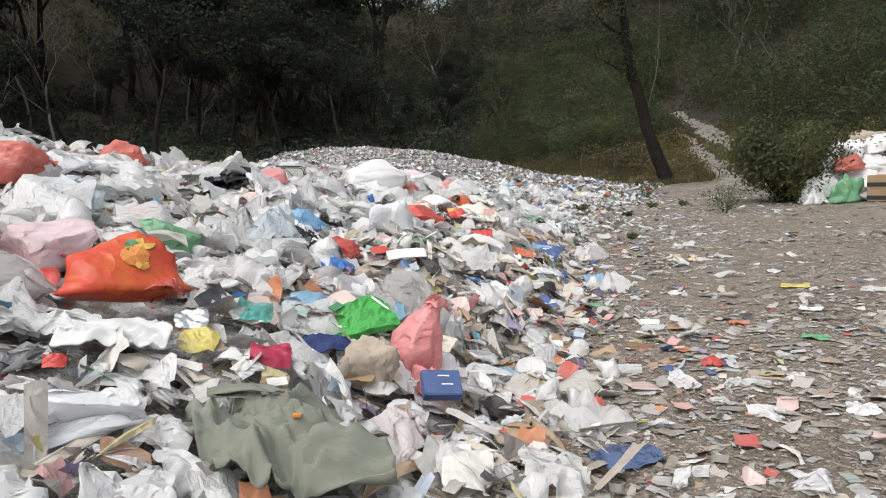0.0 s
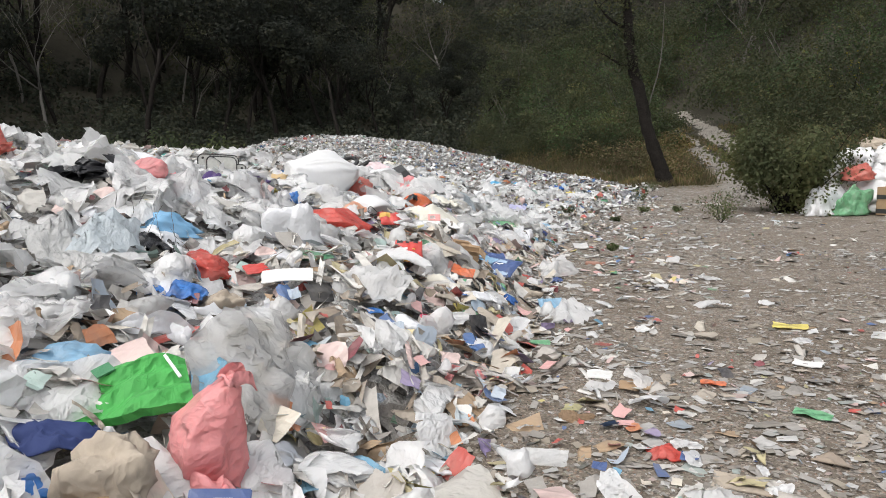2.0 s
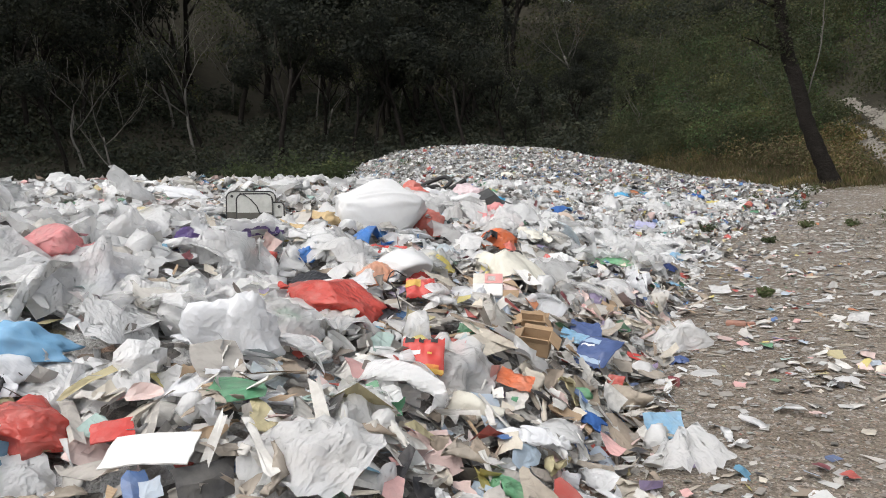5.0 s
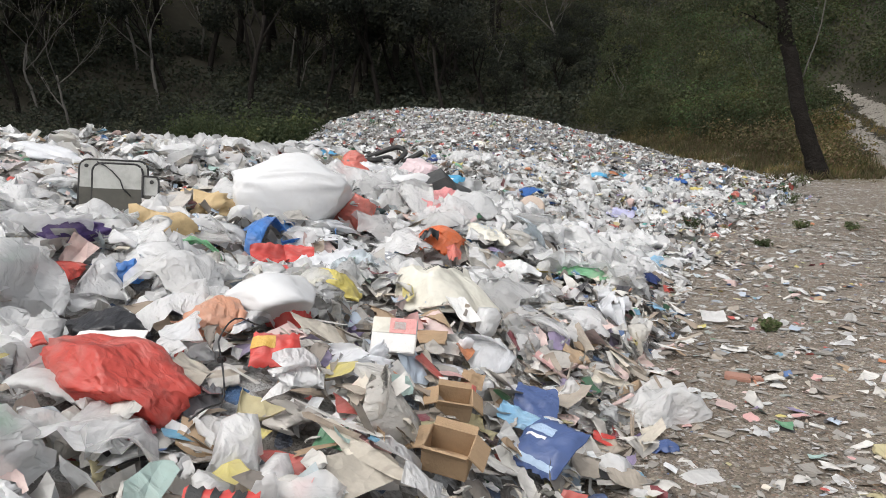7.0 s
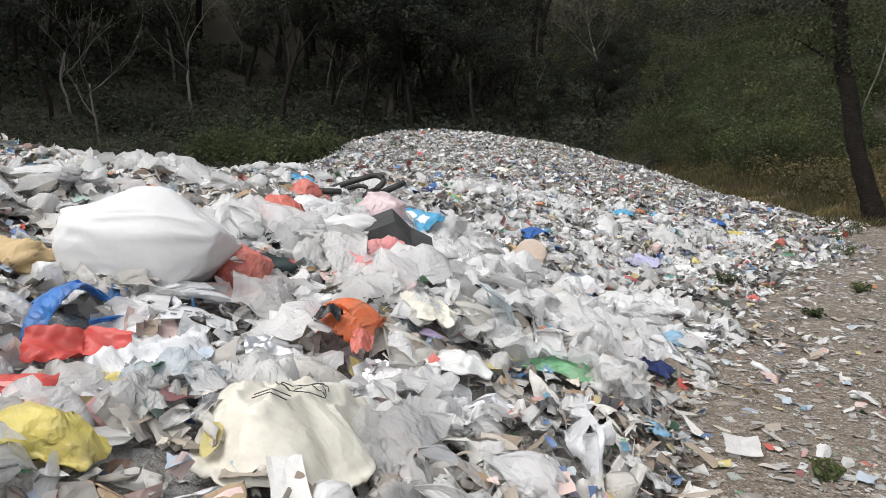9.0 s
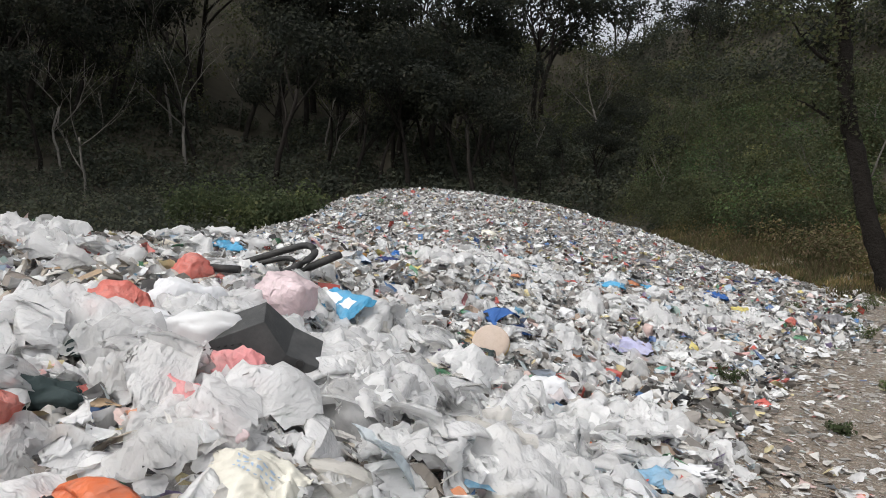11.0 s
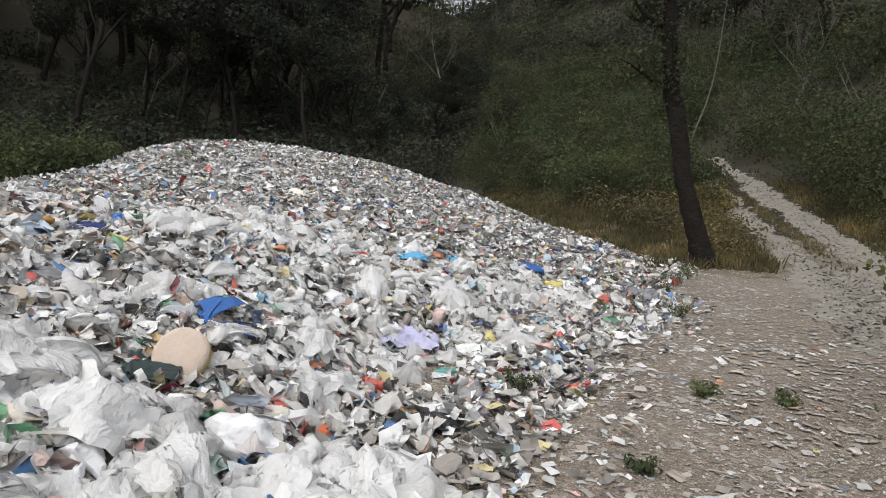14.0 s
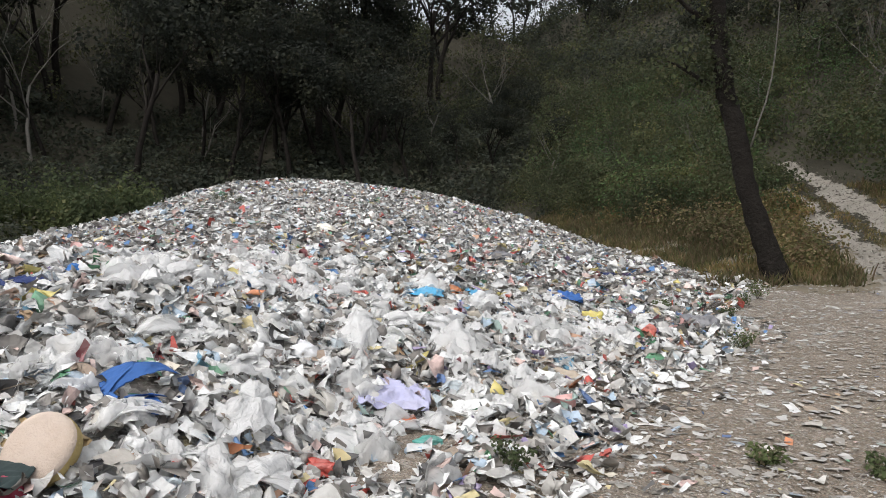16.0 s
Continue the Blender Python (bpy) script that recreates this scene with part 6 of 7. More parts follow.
def full_bag(x, y, w, d, h, mat, label, seed, yaw=0.0, neck=.6, pleats=11, dent=9, sub=4, upright=False, sink=.05, tip=0.0, name="plastic_bag", category="bag", group="", crease=1.0):
    """A bag filled and gathered at its neck."""
    ob = seat(tagged(new(name), label, category, group), x, y, w, d, h, yaw, sink, 0, tip)
    body = new("body", shape_mesh("full_bag_%d" % seed, lambda: taut(seed, neck, pleats, dent, sub, upright, crease), mat))
    body.parent = ob
    tuft = new("gathered_neck", shape_mesh("tuft_%d" % seed, lambda: crumple(15, seed + 7, 10, .2, .5), mat))
    tuft.parent = ob
    tuft.matrix_local = pose(.10, 0, .93, 0, 0, 30) @ Matrix.Diagonal((.42, .42, .3, 1)) if upright else pose(.47, 0, .30, 0, 60, 0) @ Matrix.Diagonal((.26, .34, .3, 1))
    return ob


ICO[5] = ico(5)
full_bag(-1.19, 8.42, .95, .76, .64, woven_white, "large stuffed white plastic sack lying on film", 2301, 32, .62, 9, 7, 5, name="stuffed_sack", category="sack", sink=.15, tip=5, crease=.4)
full_bag(-.84, 8.70, .34, .30, .28, coral_film, "stuffed coral red plastic bag against a white sack", 2302, 200, .3, 9, 8, sink=.02)
full_bag(-1.34, 10.05, .46, .34, .28, coral_film, "coral red stuffed bag behind a white sack", 2304, 150, .4, 9, 9)
full_bag(-.72, 10.02, .60, .38, .34, woven_white, "white stuffed sack with a dark gathered end", 2305, 200, .6, 9, 9, name="stuffed_sack", category="sack")
full_bag(-1.10, 9.90, .52, .34, .20, white_film, "smooth white plastic bag lying between coral bags", 2306, 20, .5, 9, 9)
full_bag(-1.00, 11.38, .66, .46, .44, pale_pink_film, "large pale pink plastic bag stuffed full", 2307, 160, .5, 9, 9)
full_bag(-1.72, 11.30, .42, .34, .26, coral_film, "bright coral red bag among white sacks", 2308, 25, .4, 9, 9)
full_bag(-2.78, 3.12, .36, .32, .26, coral_film, "bright coral red plastic bag on the heap's crest", 2309, 40, .3, 9, 8)
full_bag(-3.10, 5.02, .46, .40, .32, coral_film, "round coral red plastic bag among white film", 2310, 10, .25, 9, 8)
full_bag(-1.98, 2.10, .42, .36, .24, pale_pink_film, "swollen pale pink plastic bag on the heap", 2311, 20, .3, 9, 9)
full_bag(-.52, 5.27, .60, .32, .20, red_film, "taut bright red plastic bag on the heap", 2312, 165, .55, 5, 5, sink=.0)
full_bag(-.78, 5.66, .34, .24, .15, black_film, "creased black plastic bag beside a red bag", 2313, 10, .6, 9, 10, sink=.0)
full_bag(-.44, 5.82, .24, .20, .15, salmon_film, "salmon orange plastic bag on torn paper", 2314, 200, .4, 11, 10, sink=.0)
full_bag(-.30, 2.06, .26, .22, .36, pink_film, "tall coral pink plastic bag standing on the heap", 2315, 20, .62, 9, 9, 4, True, .02)
full_bag(-1.62, 4.62, .26, .22, .16, pink_film, "two-toned pink plastic bag on white film", 2316, 40, .4, 9, 9, sink=.0)
card(-.62, 5.44, .24, .13, white_card, "white card lying against a red bag", 1085, 12, 30, 0, .10)
cloth(-.34, 6.74, .40, .22, yellow_film, "yellow plastic sheet draped on film", 1103, 12, lift=.12)
KEEP[-1] = (-.34, 6.74, .18)


def pouch(x, y, w, h, mat, label, seed, yaw, lean, lift, prints):
    """A crushed foil packet with crimped ends; prints are rows of (from, to) across and along it and a material."""
    ob = thing("snack_packet", label, "packaging", x, y, yaw, lean, 4, lift, w * .45)
    g = np.random.RandomState(seed)
    n = 19
    u = np.linspace(-.5, .5, n)
    a, b = [q.ravel().copy() for q in np.meshgrid(u, u)]
    edge = np.clip(1 - (2 * np.abs(a)) ** 4, 0, 1) * np.clip(1 - (2 * np.abs(b)) ** 6, 0, 1)
    o = g.uniform(0, 40, 4)
    z = .13 * edge + .09 * (1 - np.abs(2 * vnoise(a * 4 + o[0], b * 3 + o[1], 3) - 1)) + .05 * (1 - np.abs(2 * vnoise(a * 9 + o[2], b * 7 + o[3], 4) - 1)) + .12 * a * a
    a, b = a * (1 + .12 * (vnoise(b * 3 + o[1], b * 0, 5) - .5)), b + .03 * np.sin(a * 40) * (np.abs(b) > .49)
    v = np.stack([a * w, b * h, z * w], -1)
    back = v.copy()
    back[:, 2] -= .22 * edge * w + .003
    q = grid_quads(n, n)
    body = new("body", mesh_from("body", np.concatenate([v, back]), np.concatenate([q, q[:, ::-1] + len(v)]), mat, True))
    body.parent = ob
    for c0, c1, r0, r1, pm in prints:
        rows = [(j * n + i) for j in range(int(r0 * (n - 1)), int(r1 * (n - 1))) for i in range(int(c0 * (n - 1)), int(c1 * (n - 1)))]
        pq = np.array([(k, k + 1, k + n + 1, k + n) for k in rows])
        used, inv = np.unique(pq, return_inverse=True)
        pv = v[used].copy()
        pv[:, 2] += .003
        patch = new("printed_panel", mesh_from("printed_panel", pv, inv.reshape(pq.shape), pm, True))
        patch.parent = ob
    return ob


pouch(.12, 4.84, .19, .18, red_print, "red snack packet with a yellow lower edge and white mark", 2401, 8, 48, .08, [(0, 1, .0, .12, print_yellow), (.08, .45, .12, .30, print_orange), (.6, .92, .12, .24, print_orange), (.2, .45, .5, .62, print_white), (.62, .74, .52, .6, print_yellow), (.1, .3, .88, 1, print_black), (.42, .55, .88, 1, print_black), (.7, .86, .88, 1, print_black)])
pouch(-.76, 7.02, .28, .22, red_print, "red and pale striped plastic packet lying on film", 2402, 30, 24, .06, [(.2, .8, .3, .45, print_white), (.1, .7, .62, .74, print_pink)])
pouch(-.10, 5.66, .17, .14, red_print, "red and yellow wrapper tucked under clear film", 2403, 20, 40, .05, [(.0, .5, .55, .85, print_yellow)])
pouch(-.82, 12.16, .56, .36, sky_blue, "blue and white printed sack lying crumpled", 2405, -28, 30, .06, [(.1, .55, .3, .7, print_white), (.62, .9, .35, .62, print_white), (.0, .5, .0, .22, print_white)])
pouch(.86, 6.12, .25, .27, blue_print, "grey blue printed packet with a pale panel", 2404, -30, 22, .05, [(.12, .6, .66, .82, FADED[2]), (.15, .5, .5, .56, print_white), (.1, .9, .1, .2, FADED[2])])


def wad(x, y, w, d, h, mat, label, seed, yaw, name="plastic_bag", category="bag", sink=-.02, folds=6):
    """A coloured bag crushed into sharp folds, with a trailing tail."""
    ob = seat(tagged(new(name), label, category), x, y, 1, 1, 1, yaw, sink)
    KEEP[-1] = (x, y, min(w, d) * .42)
    v, f = crumple(34, seed, folds, .50, .34)
    body = new("body", mesh_from("body", v * np.array([w, d, h * 1.25]), f, mat, True))
    body.parent = ob
    v, f = crumple(18, seed + 1, 7, .1, .3)
    tail = new("torn_tail", mesh_from("torn_tail", v * np.array([w * .55, d * .4, h * .8]) + np.array([w * .38, -d * .30, .01]), f, mat, True))
    tail.parent = ob
    return ob


wad(-1.12, 7.68, .46, .36, .26, blue_film, "crumpled bright blue plastic bag before a white sack", 2305, 60)
wad(0.14, 14.44, .82, .62, .20, denim, "crumpled blue denim cloth on the mound", 1128, -12, "cloth", "cloth")
wad(-1.22, 6.95, .34, .26, .14, green_film, "crumpled green plastic bag low in white film", 2331, 20)
full_bag(-.34, 6.12, .38, .32, .20, woven_white, "plump white plastic sack beside torn paper", 2332, 200, .6, 8, 7, 4, name="stuffed_sack", category="sack", sink=.02, crease=.5)
bag(.70, 8.50, .40, .20, white_film, "white plastic bags crumpled at the heap's edge", 2333, 30)
bag(.52, 6.86, .36, .22, clear_film, "clear plastic bag full of air beside torn paper", 2335, 15)
card(.36, 6.98, .12, .22, white_card, "long white card tilted on torn paper", 2336, 40, 24, 8)


def drawn(ob, strokes, r, mat):
    """Lines drawn on a cloth: tubes laid on its surface, each through points in the cloth's own plan."""
    co = np.array([v.co[:] for v in ob.data.vertices])
    for pts in strokes:
        bm = bmesh.new()
        tube(bm, [Vector((px, py, float(co[(co[:, 0] - px) ** 2 + (co[:, 1] - py) ** 2 < .0009, 2].max(initial=0)) + .004)) for px, py in pts], [r] * len(pts), 5)
        part("drawn_line", bm, mat, ob)


def ring(cx_, cy_, rx, ry, a0=0, a1=360, n=20):
    return [(cx_ + rx * math.cos(radians(a0 + (a1 - a0) * k / n)), cy_ + ry * math.sin(radians(a0 + (a1 - a0) * k / n))) for k in range(n + 1)]


worn = cloth(.18, 7.36, .66, .80, cream_sack, "limp cream sack with a round outline drawn on it", 1107, 14, "sack", "sack", .065, 46, .15)
KEEP[-1] = (.18, 7.34, .34)
drawn(worn, [ring(.02, .05, .085, .07), ring(.07, .09, .03, .035, 30, 330), ring(-.03, .03, .05, .04, 180, 360), [(-.10, -.10), (-.02, -.12), (.05, -.11)], [(-.08, -.15), (.0, -.17), (.06, -.16)]], .0022, print_black)


def torn_bag(x, y, yaw):
    """An orange plastic bag torn open, its shaded mouth given as a black piece."""
    ob = thing("torn_bag", "orange plastic bag torn open, dark inside", "bag", x, y, yaw, 12, 0, .05, .22)
    v, f = crumple(34, 4021, 13, .45, .40)
    body = new("body", mesh_from("body", v * np.array([.46, .36, .34]), f, orange_film, True))
    body.parent = ob
    # Black crumpled piece put in the mouth in place of its shade.
    v, f = drape(15, 4022, .30, .10, .05)
    inside = new("inside", mesh_from("inside", v * np.array([.15, .12, .2]) + np.array([-.09, -.11, .13]), f, black_film, True))
    inside.parent = ob
    tagged(inside, "black piece standing for the shaded inside")
    v, f = drape(15, 4023, .25, .10, .05)
    tail = new("torn_tail", mesh_from("torn_tail", v * np.array([.12, .20, .2]) + np.array([.10, -.18, .02]), f, coral_film, True))
    tail.parent = ob
    return ob


torn_bag(-.10, 8.52, 20)
bag(-1.23, 10.05, .30, .20, black_film, "black film bundle lying over white sacks", 1363, -35)
bag(-0.90, 9.11, .40, .14, dark_cloth, "dark green garment bundled before a white sack", 1364, 15)
bag(-0.34, 9.39, .30, .16, pink_film, "pink plastic bag beside a grey housing", 1365, 10)


def rounded(w, h, r, x0=0.0, z0=0.0, seg=6):
    """Outline of a rounded rectangle in x and z, standing on z0."""
    out = []
    for cx_, cz_, a0 in ((w / 2 - r, h - r, 0), (-w / 2 + r, h - r, 90), (-w / 2 + r, r * .4, 180), (w / 2 - r, r * .4, 270)):
        for k in range(seg + 1):
            a = radians(a0 + 90 * k / seg)
            out.append((x0 + cx_ + math.cos(a) * r, z0 + cz_ + math.sin(a) * r * (.4 if a0 >= 180 else 1)))
    return out


def plate(outline, y, thick, lo=-9.0, hi=9.0):
    """A flat plate in the outline, cut to heights between lo and hi."""
    bm = bmesh.new()
    f = bm.faces.new([bm.verts.new((px, y, min(max(pz, lo), hi))) for px, pz in outline])
    r = bmesh.ops.extrude_face_region(bm, geom=[f])
    bmesh.ops.translate(bm, vec=(0, thick, 0), verts=[v for v in r["geom"] if isinstance(v, bmesh.types.BMVert)])
    bmesh.ops.remove_doubles(bm, verts=bm.verts, dist=.0004)
    bmesh.ops.recalc_face_normals(bm, faces=bm.faces)
    return bm


def case_lid(x, y, yaw):
    """A pale vinyl case standing in the heap: two rounded panels one before the other, bound in dark piping, dark in
    the lower half, with eyelets and a sagging cord.
    """
    ob = thing("case_lid", "grubby pale vinyl case with dark piping standing in waste", "case", x, y, yaw, -14, 4, -.03, .28)
    for w, h, r, px, py in ((.44, .36, .06, 0, 0), (.32, .33, .06, .03, -.035), (.13, .25, .04, .23, -.02)):
        line = rounded(w, h, r, px)
        part("panel", plate(line, py, .012, h * .46), grey_panel, ob)
        part("lower_panel", plate(line, py - .001, .012, -9, h * .46), low_vinyl_mat, ob, "dark lower half")
        bm = bmesh.new()
        tube(bm, [Vector((a, py + .004, b)) for a, b in line + line[:1]], [.008] * (len(line) + 1), 6)
        part("piping", bm, black_rubber, ob)
    for px, pz in ((-.17, .31), (.25, .21)):
        bm = bmesh.new()
        bmesh.ops.create_cone(bm, cap_ends=True, segments=16, radius1=.014, radius2=.011, depth=.010, matrix=pose(px, -.03, pz, 90))
        part("eyelet", bm, black_rubber, ob)
    bm = bmesh.new()
    tube(bm, [Vector(q) for q in ((-.10, -.045, .335), (-.05, -.05, .31), (.00, -.05, .27), (.05, -.05, .21), (.07, -.05, .15), (.12, -.045, .10))], [.005] * 6, 6)
    part("cord", bm, string_mat, ob)
    return ob


low_vinyl_mat = plain_material("dark_vinyl", (.07, .066, .052), rough=.45, dirt=(.14, .13, .10), most=.5, relief=.2, scale=30)
case_lid(-2.23, 7.63, 28)


def hose(x, y, yaw):
    ob = thing("bent_hose", "loop of thick black rubber hose among dark rags", "hose", x, y, yaw, 0, 0, .0, .42)
    ob.scale = (1.45, 1.45, 1.3)
    for pts, r in (([(-.5, 0, .03), (-.30, .05, .10), (-.05, .12, .20), (.14, .12, .26), (.22, .04, .20), (.12, -.08, .10), (.02, -.16, .04)], .027),
                   ([(-.36, -.10, .03), (-.12, -.02, .12), (.06, .0, .16), (.12, -.04, .08)], .02),
                   ([(.08, -.14, .03), (.24, .02, .12), (.38, .14, .20)], .03)):
        bm = bmesh.new()
        v = [Vector(p) for p in pts]
        fine = []
        for i in range(len(v) - 1):
            for k in range(4):
                f = k / 4
                p0, p1, p2, p3 = v[max(0, i - 1)], v[i], v[i + 1], v[min(len(v) - 1, i + 2)]
                fine.append(.5 * (2 * p1 + (p2 - p0) * f + (2 * p0 - 5 * p1 + 4 * p2 - p3) * f * f + (3 * p1 - p0 - 3 * p2 + p3) * f ** 3))
        fine.append(v[-1])
        tube(bm, fine, [r] * len(fine), 10)
        part("tube", bm, black_rubber, ob)
    return ob


hose(-1.83, 12.93, 10)
bag(-1.39, 13.01, .42, .18, black_film, "black crumpled sheet beside a rubber hose", 1341, 15)
bag(-1.15, 14.17, .40, .12, grey_film, "dark grey cushion on the mound", 1342, 5)


def stick(x, y, length, r, mat, label, yaw, tilt=3, name="stick"):
    ob = thing(name, label, "debris", x, y, yaw, 0, tilt, .06, .05)
    bm = bmesh.new()
    rng = random.Random(int(x * 100))
    pts = [Vector((-length / 2 + length * i / 7, rng.uniform(-.01, .01), rng.uniform(-.008, .008) + .01)) for i in range(8)]
    tube(bm, pts, [r * rng.uniform(.8, 1.1) for i in range(8)], 7)
    part("shaft", bm, mat, ob)
    return ob


stick(-2.17, 15.31, .62, .035, wood_mat, "weathered orange brown wooden slat on the mound", 4)
stick(-1.80, 11.41, .8, .03, black_rubber, "long dark pole lying on the crest", 8)
stick(-3.01, 12.60, .7, .022, black_rubber, "long dark pole lying on the crest", 2)


def fairing(x, y, yaw):
    """A hollow moulded housing of dark grey plastic, lying on its open side, with a stepped foot and screw holes."""
    ob = thing("moulded_housing", "dark grey moulded plastic housing lying on white film", "housing", x, y, yaw, 16, -20, .02, .40)
    ob.scale = (1.3, 1.3, 1.3)
    bm = bmesh.new()
    ring0 = [bm.verts.new(p) for p in ((-.24, .12, .27), (.08, .14, .28), (.10, -.02, .25), (-.22, -.07, .25))]
    ring1 = [bm.verts.new(p) for p in ((-.27, .15, .10), (.14, .17, .12), (.15, -.07, .10), (-.24, -.13, .08))]
    ring2 = [bm.verts.new(p) for p in ((-.25, .15, -.02), (.24, .16, .02), (.25, -.06, .0), (-.10, -.16, -.03))]
    bm.faces.new(ring0[::-1])
    for a, b in ((ring0, ring1), (ring1, ring2)):
        for i in range(4):
            bm.faces.new((a[i], a[(i + 1) % 4], b[(i + 1) % 4], b[i]))
    bmesh.ops.recalc_face_normals(bm, faces=bm.faces)
    body = part("shell", bm, grey_plastic, ob)
    md = body.modifiers.new("thickness", "SOLIDIFY")
    md.thickness, md.offset = .010, -1
    md = body.modifiers.new("edges", "BEVEL")
    md.width, md.segments = .012, 3
    for i in range(6):
        part("moulded_mark", box_bm(.012, .004, .006, 0, (-.16 + i * .03, -.075, .228 - .004 * i)), black_rubber, ob)
    for px, py, pz in ((.19, -.075, .05), (.06, -.115, .06)):
        bm = bmesh.new()
        bmesh.ops.create_cone(bm, cap_ends=True, segments=14, radius1=.016, radius2=.016, depth=.012, matrix=pose(px, py, pz, 90))
        part("screw_hole", bm, black_rubber, ob)
    return ob


fairing(-.36, 10.08, 10)


def foam_roll(x, y, yaw):
    """A thick round of beige foam leaning on the waste, with a yellowed rim."""
    ob = thing("foam_cushion", "round beige foam cushion with a yellowed edge", "cushion", x, y, yaw, 52, 0, .085, .2)
    ob.scale = (.86, .86, .86)
    seg = 36

    def lathe(prof, cap):
        bm = bmesh.new()
        rings = []
        for r, z in prof:
            rings.append([bm.verts.new((math.cos(i / seg * 6.2832) * r * (1 + .04 * math.sin(i / seg * 12.566 + 1)), math.sin(i / seg * 6.2832) * r * 1.08, z + .006 * math.sin(i / seg * 18.85 + 2) * (r > .1))) for i in range(seg)])
        for a, b in zip(rings, rings[1:]):
            for i in range(seg):
                bm.faces.new((a[i], a[(i + 1) % seg], b[(i + 1) % seg], b[i])).smooth = True
        if cap:
            c = bm.verts.new((0, 0, prof[0][1]))
            for i in range(seg):
                bm.faces.new((rings[0][i], c, rings[0][(i + 1) % seg])).smooth = True
        bmesh.ops.recalc_face_normals(bm, faces=bm.faces)
        return bm
    part("pad", lathe([(.05, .086), (.10, .085), (.15, .081), (.185, .073), (.207, .058), (.215, .04)], True), foam_mat, ob)
    part("edge", lathe([(.215, .04), (.219, .0), (.213, -.05), (.19, -.075), (.10, -.08), (.02, -.08)], False), yellow_foam, ob, "yellowed worn edge")
    return ob


yellow_foam = plain_material("yellowed_foam_edge", (.50, .38, .16), rough=.9, dirt=(.34, .25, .12), most=.5, relief=.5, scale=70)
foam_roll(0.26, 13.43, 8)
card(-0.42, 11.98, .34, .08, kraft, "long brown cardboard strip bent on white film", 1351, 0, 10)
card(-0.50, 11.86, .06, .16, kraft, "short brown cardboard strip bent on white film", 1352, 10, 50)

ob = thing("brick_fragment", "broken reddish brick slab lying on the earth", "brick", 1.95, 7.77, -12, 3, 2, .0, .1)
part("slab", box_bm(.15, .09, .03, .006, (0, 0, .014)), brick_mat, ob)
part("slab", box_bm(.06, .06, .025, .006, (.115, .02, .012), Matrix.Rotation(.4, 4, "Z")), brick_mat, ob)

# cable winding over the film
ob = thing("cable", "thin black cable winding over clear plastic film", "cable", -.19, 5.44, 0, 0, 0, .0, .01)
bm = bmesh.new()
z0 = top1(-.19, 5.44)
pts = []
for i in range(22):
    s = i / 21
    cx_, cy_ = -.15 - .10 * s + .05 * math.sin(s * 7), 5.17 + .62 * s
    pts.append(Vector((cx_ + .19, cy_ - 5.44, top1(cx_, cy_) - z0 + .10 + .02 * math.sin(s * 17))))
tube(bm, pts, [.0035] * 22, 6)
part("wire", bm, string_mat, ob)
part("plug", box_bm(.026, .022, .020, .004, tuple(pts[9])), string_mat, ob)

# dry twigs caught in the film
for k in range(7):
    rng = random.Random(900 + k)
    ob = thing("dry_twig", "thin dark dry twig caught in plastic film", "twig", -1.21 + rng.uniform(-.2, .2), 3.74 + rng.uniform(-.15, .2), rng.uniform(0, 360), 0, 0, .02, .01, "dry twigs")
    q, rr = limb(rng, Vector((0, 0, 0)), Vector((rng.uniform(-1, 1), rng.uniform(-1, 1), .9)), .28, .0022, .3, 7, .1)
    bm = bmesh.new()
    tube(bm, q, [max(.0012, v) for v in rr], 5)
    part("stem", bm, pale_bark_mat, ob)


# ---- sacks and cartons stacked at the edge of the clearing ----
STACK = (0.89, 1.71)


def filled_sack(x, y, z, w, d, h, mat, label, yaw, tip=0, lean=0, seed=1, group="stacked waste sacks"):
    ob = tagged(new("filled_sack", shape_mesh("filled_sack_%d" % seed, lambda: lump(4, seed, .20, 9, .42, 1), mat)), label, "sack", group)
    ob.matrix_world = pose(x + STACK[0], y + STACK[1], z, lean, tip, yaw) @ Matrix.Diagonal((w, d, h, 1))
    return ob


white_l = "filled white woven sack in a stack beside bushes"
for i, (x, y, z, w, d, h, yaw) in enumerate(((6.75, 12.05, 0, .95, .8, .62, 10), (7.55, 12.2, 0, 1.0, .85, .66, -15), (8.45, 12.1, 0, 1.1, .9, .66, 5), (9.3, 12.2, 0, 1.0, .9, .62, 20), (7.15, 12.5, .42, .95, .8, .55, 30),
                                             (7.95, 12.5, .50, 1.1, .85, .58, -10), (8.85, 12.4, .50, 1.15, .9, .60, 12), (7.6, 12.75, .88, .85, .75, .45, 0), (8.4, 12.7, .95, 1.15, .8, .45, -8), (9.3, 12.7, .92, 1.0, .8, .42, 8), (6.55, 11.8, 0, .6, .5, .42, 40))):
    filled_sack(x, y, z - .03, w, d, h, woven_white if i % 3 else white_film, white_l, yaw, seed=1400 + i)
filled_sack(7.02, 11.62, -.03, .72, .5, .62, green_film, "pale green plastic sack bulging before white sacks", 12, seed=1420)
filled_sack(7.35, 12.05, .62, .62, .45, .36, coral_film, "bright red plastic bag tucked between white sacks", -8, seed=1421)
filled_sack(8.2, 12.95, 1.22, .9, .6, .26, brown_paper, "brown cloth bundle on top of stacked sacks", 4, seed=1422)
filled_sack(9.05, 11.65, -.03, .6, .5, .36, pale_pink_film, "pinkish printed bag on the earth beside cartons", 30, seed=1423)
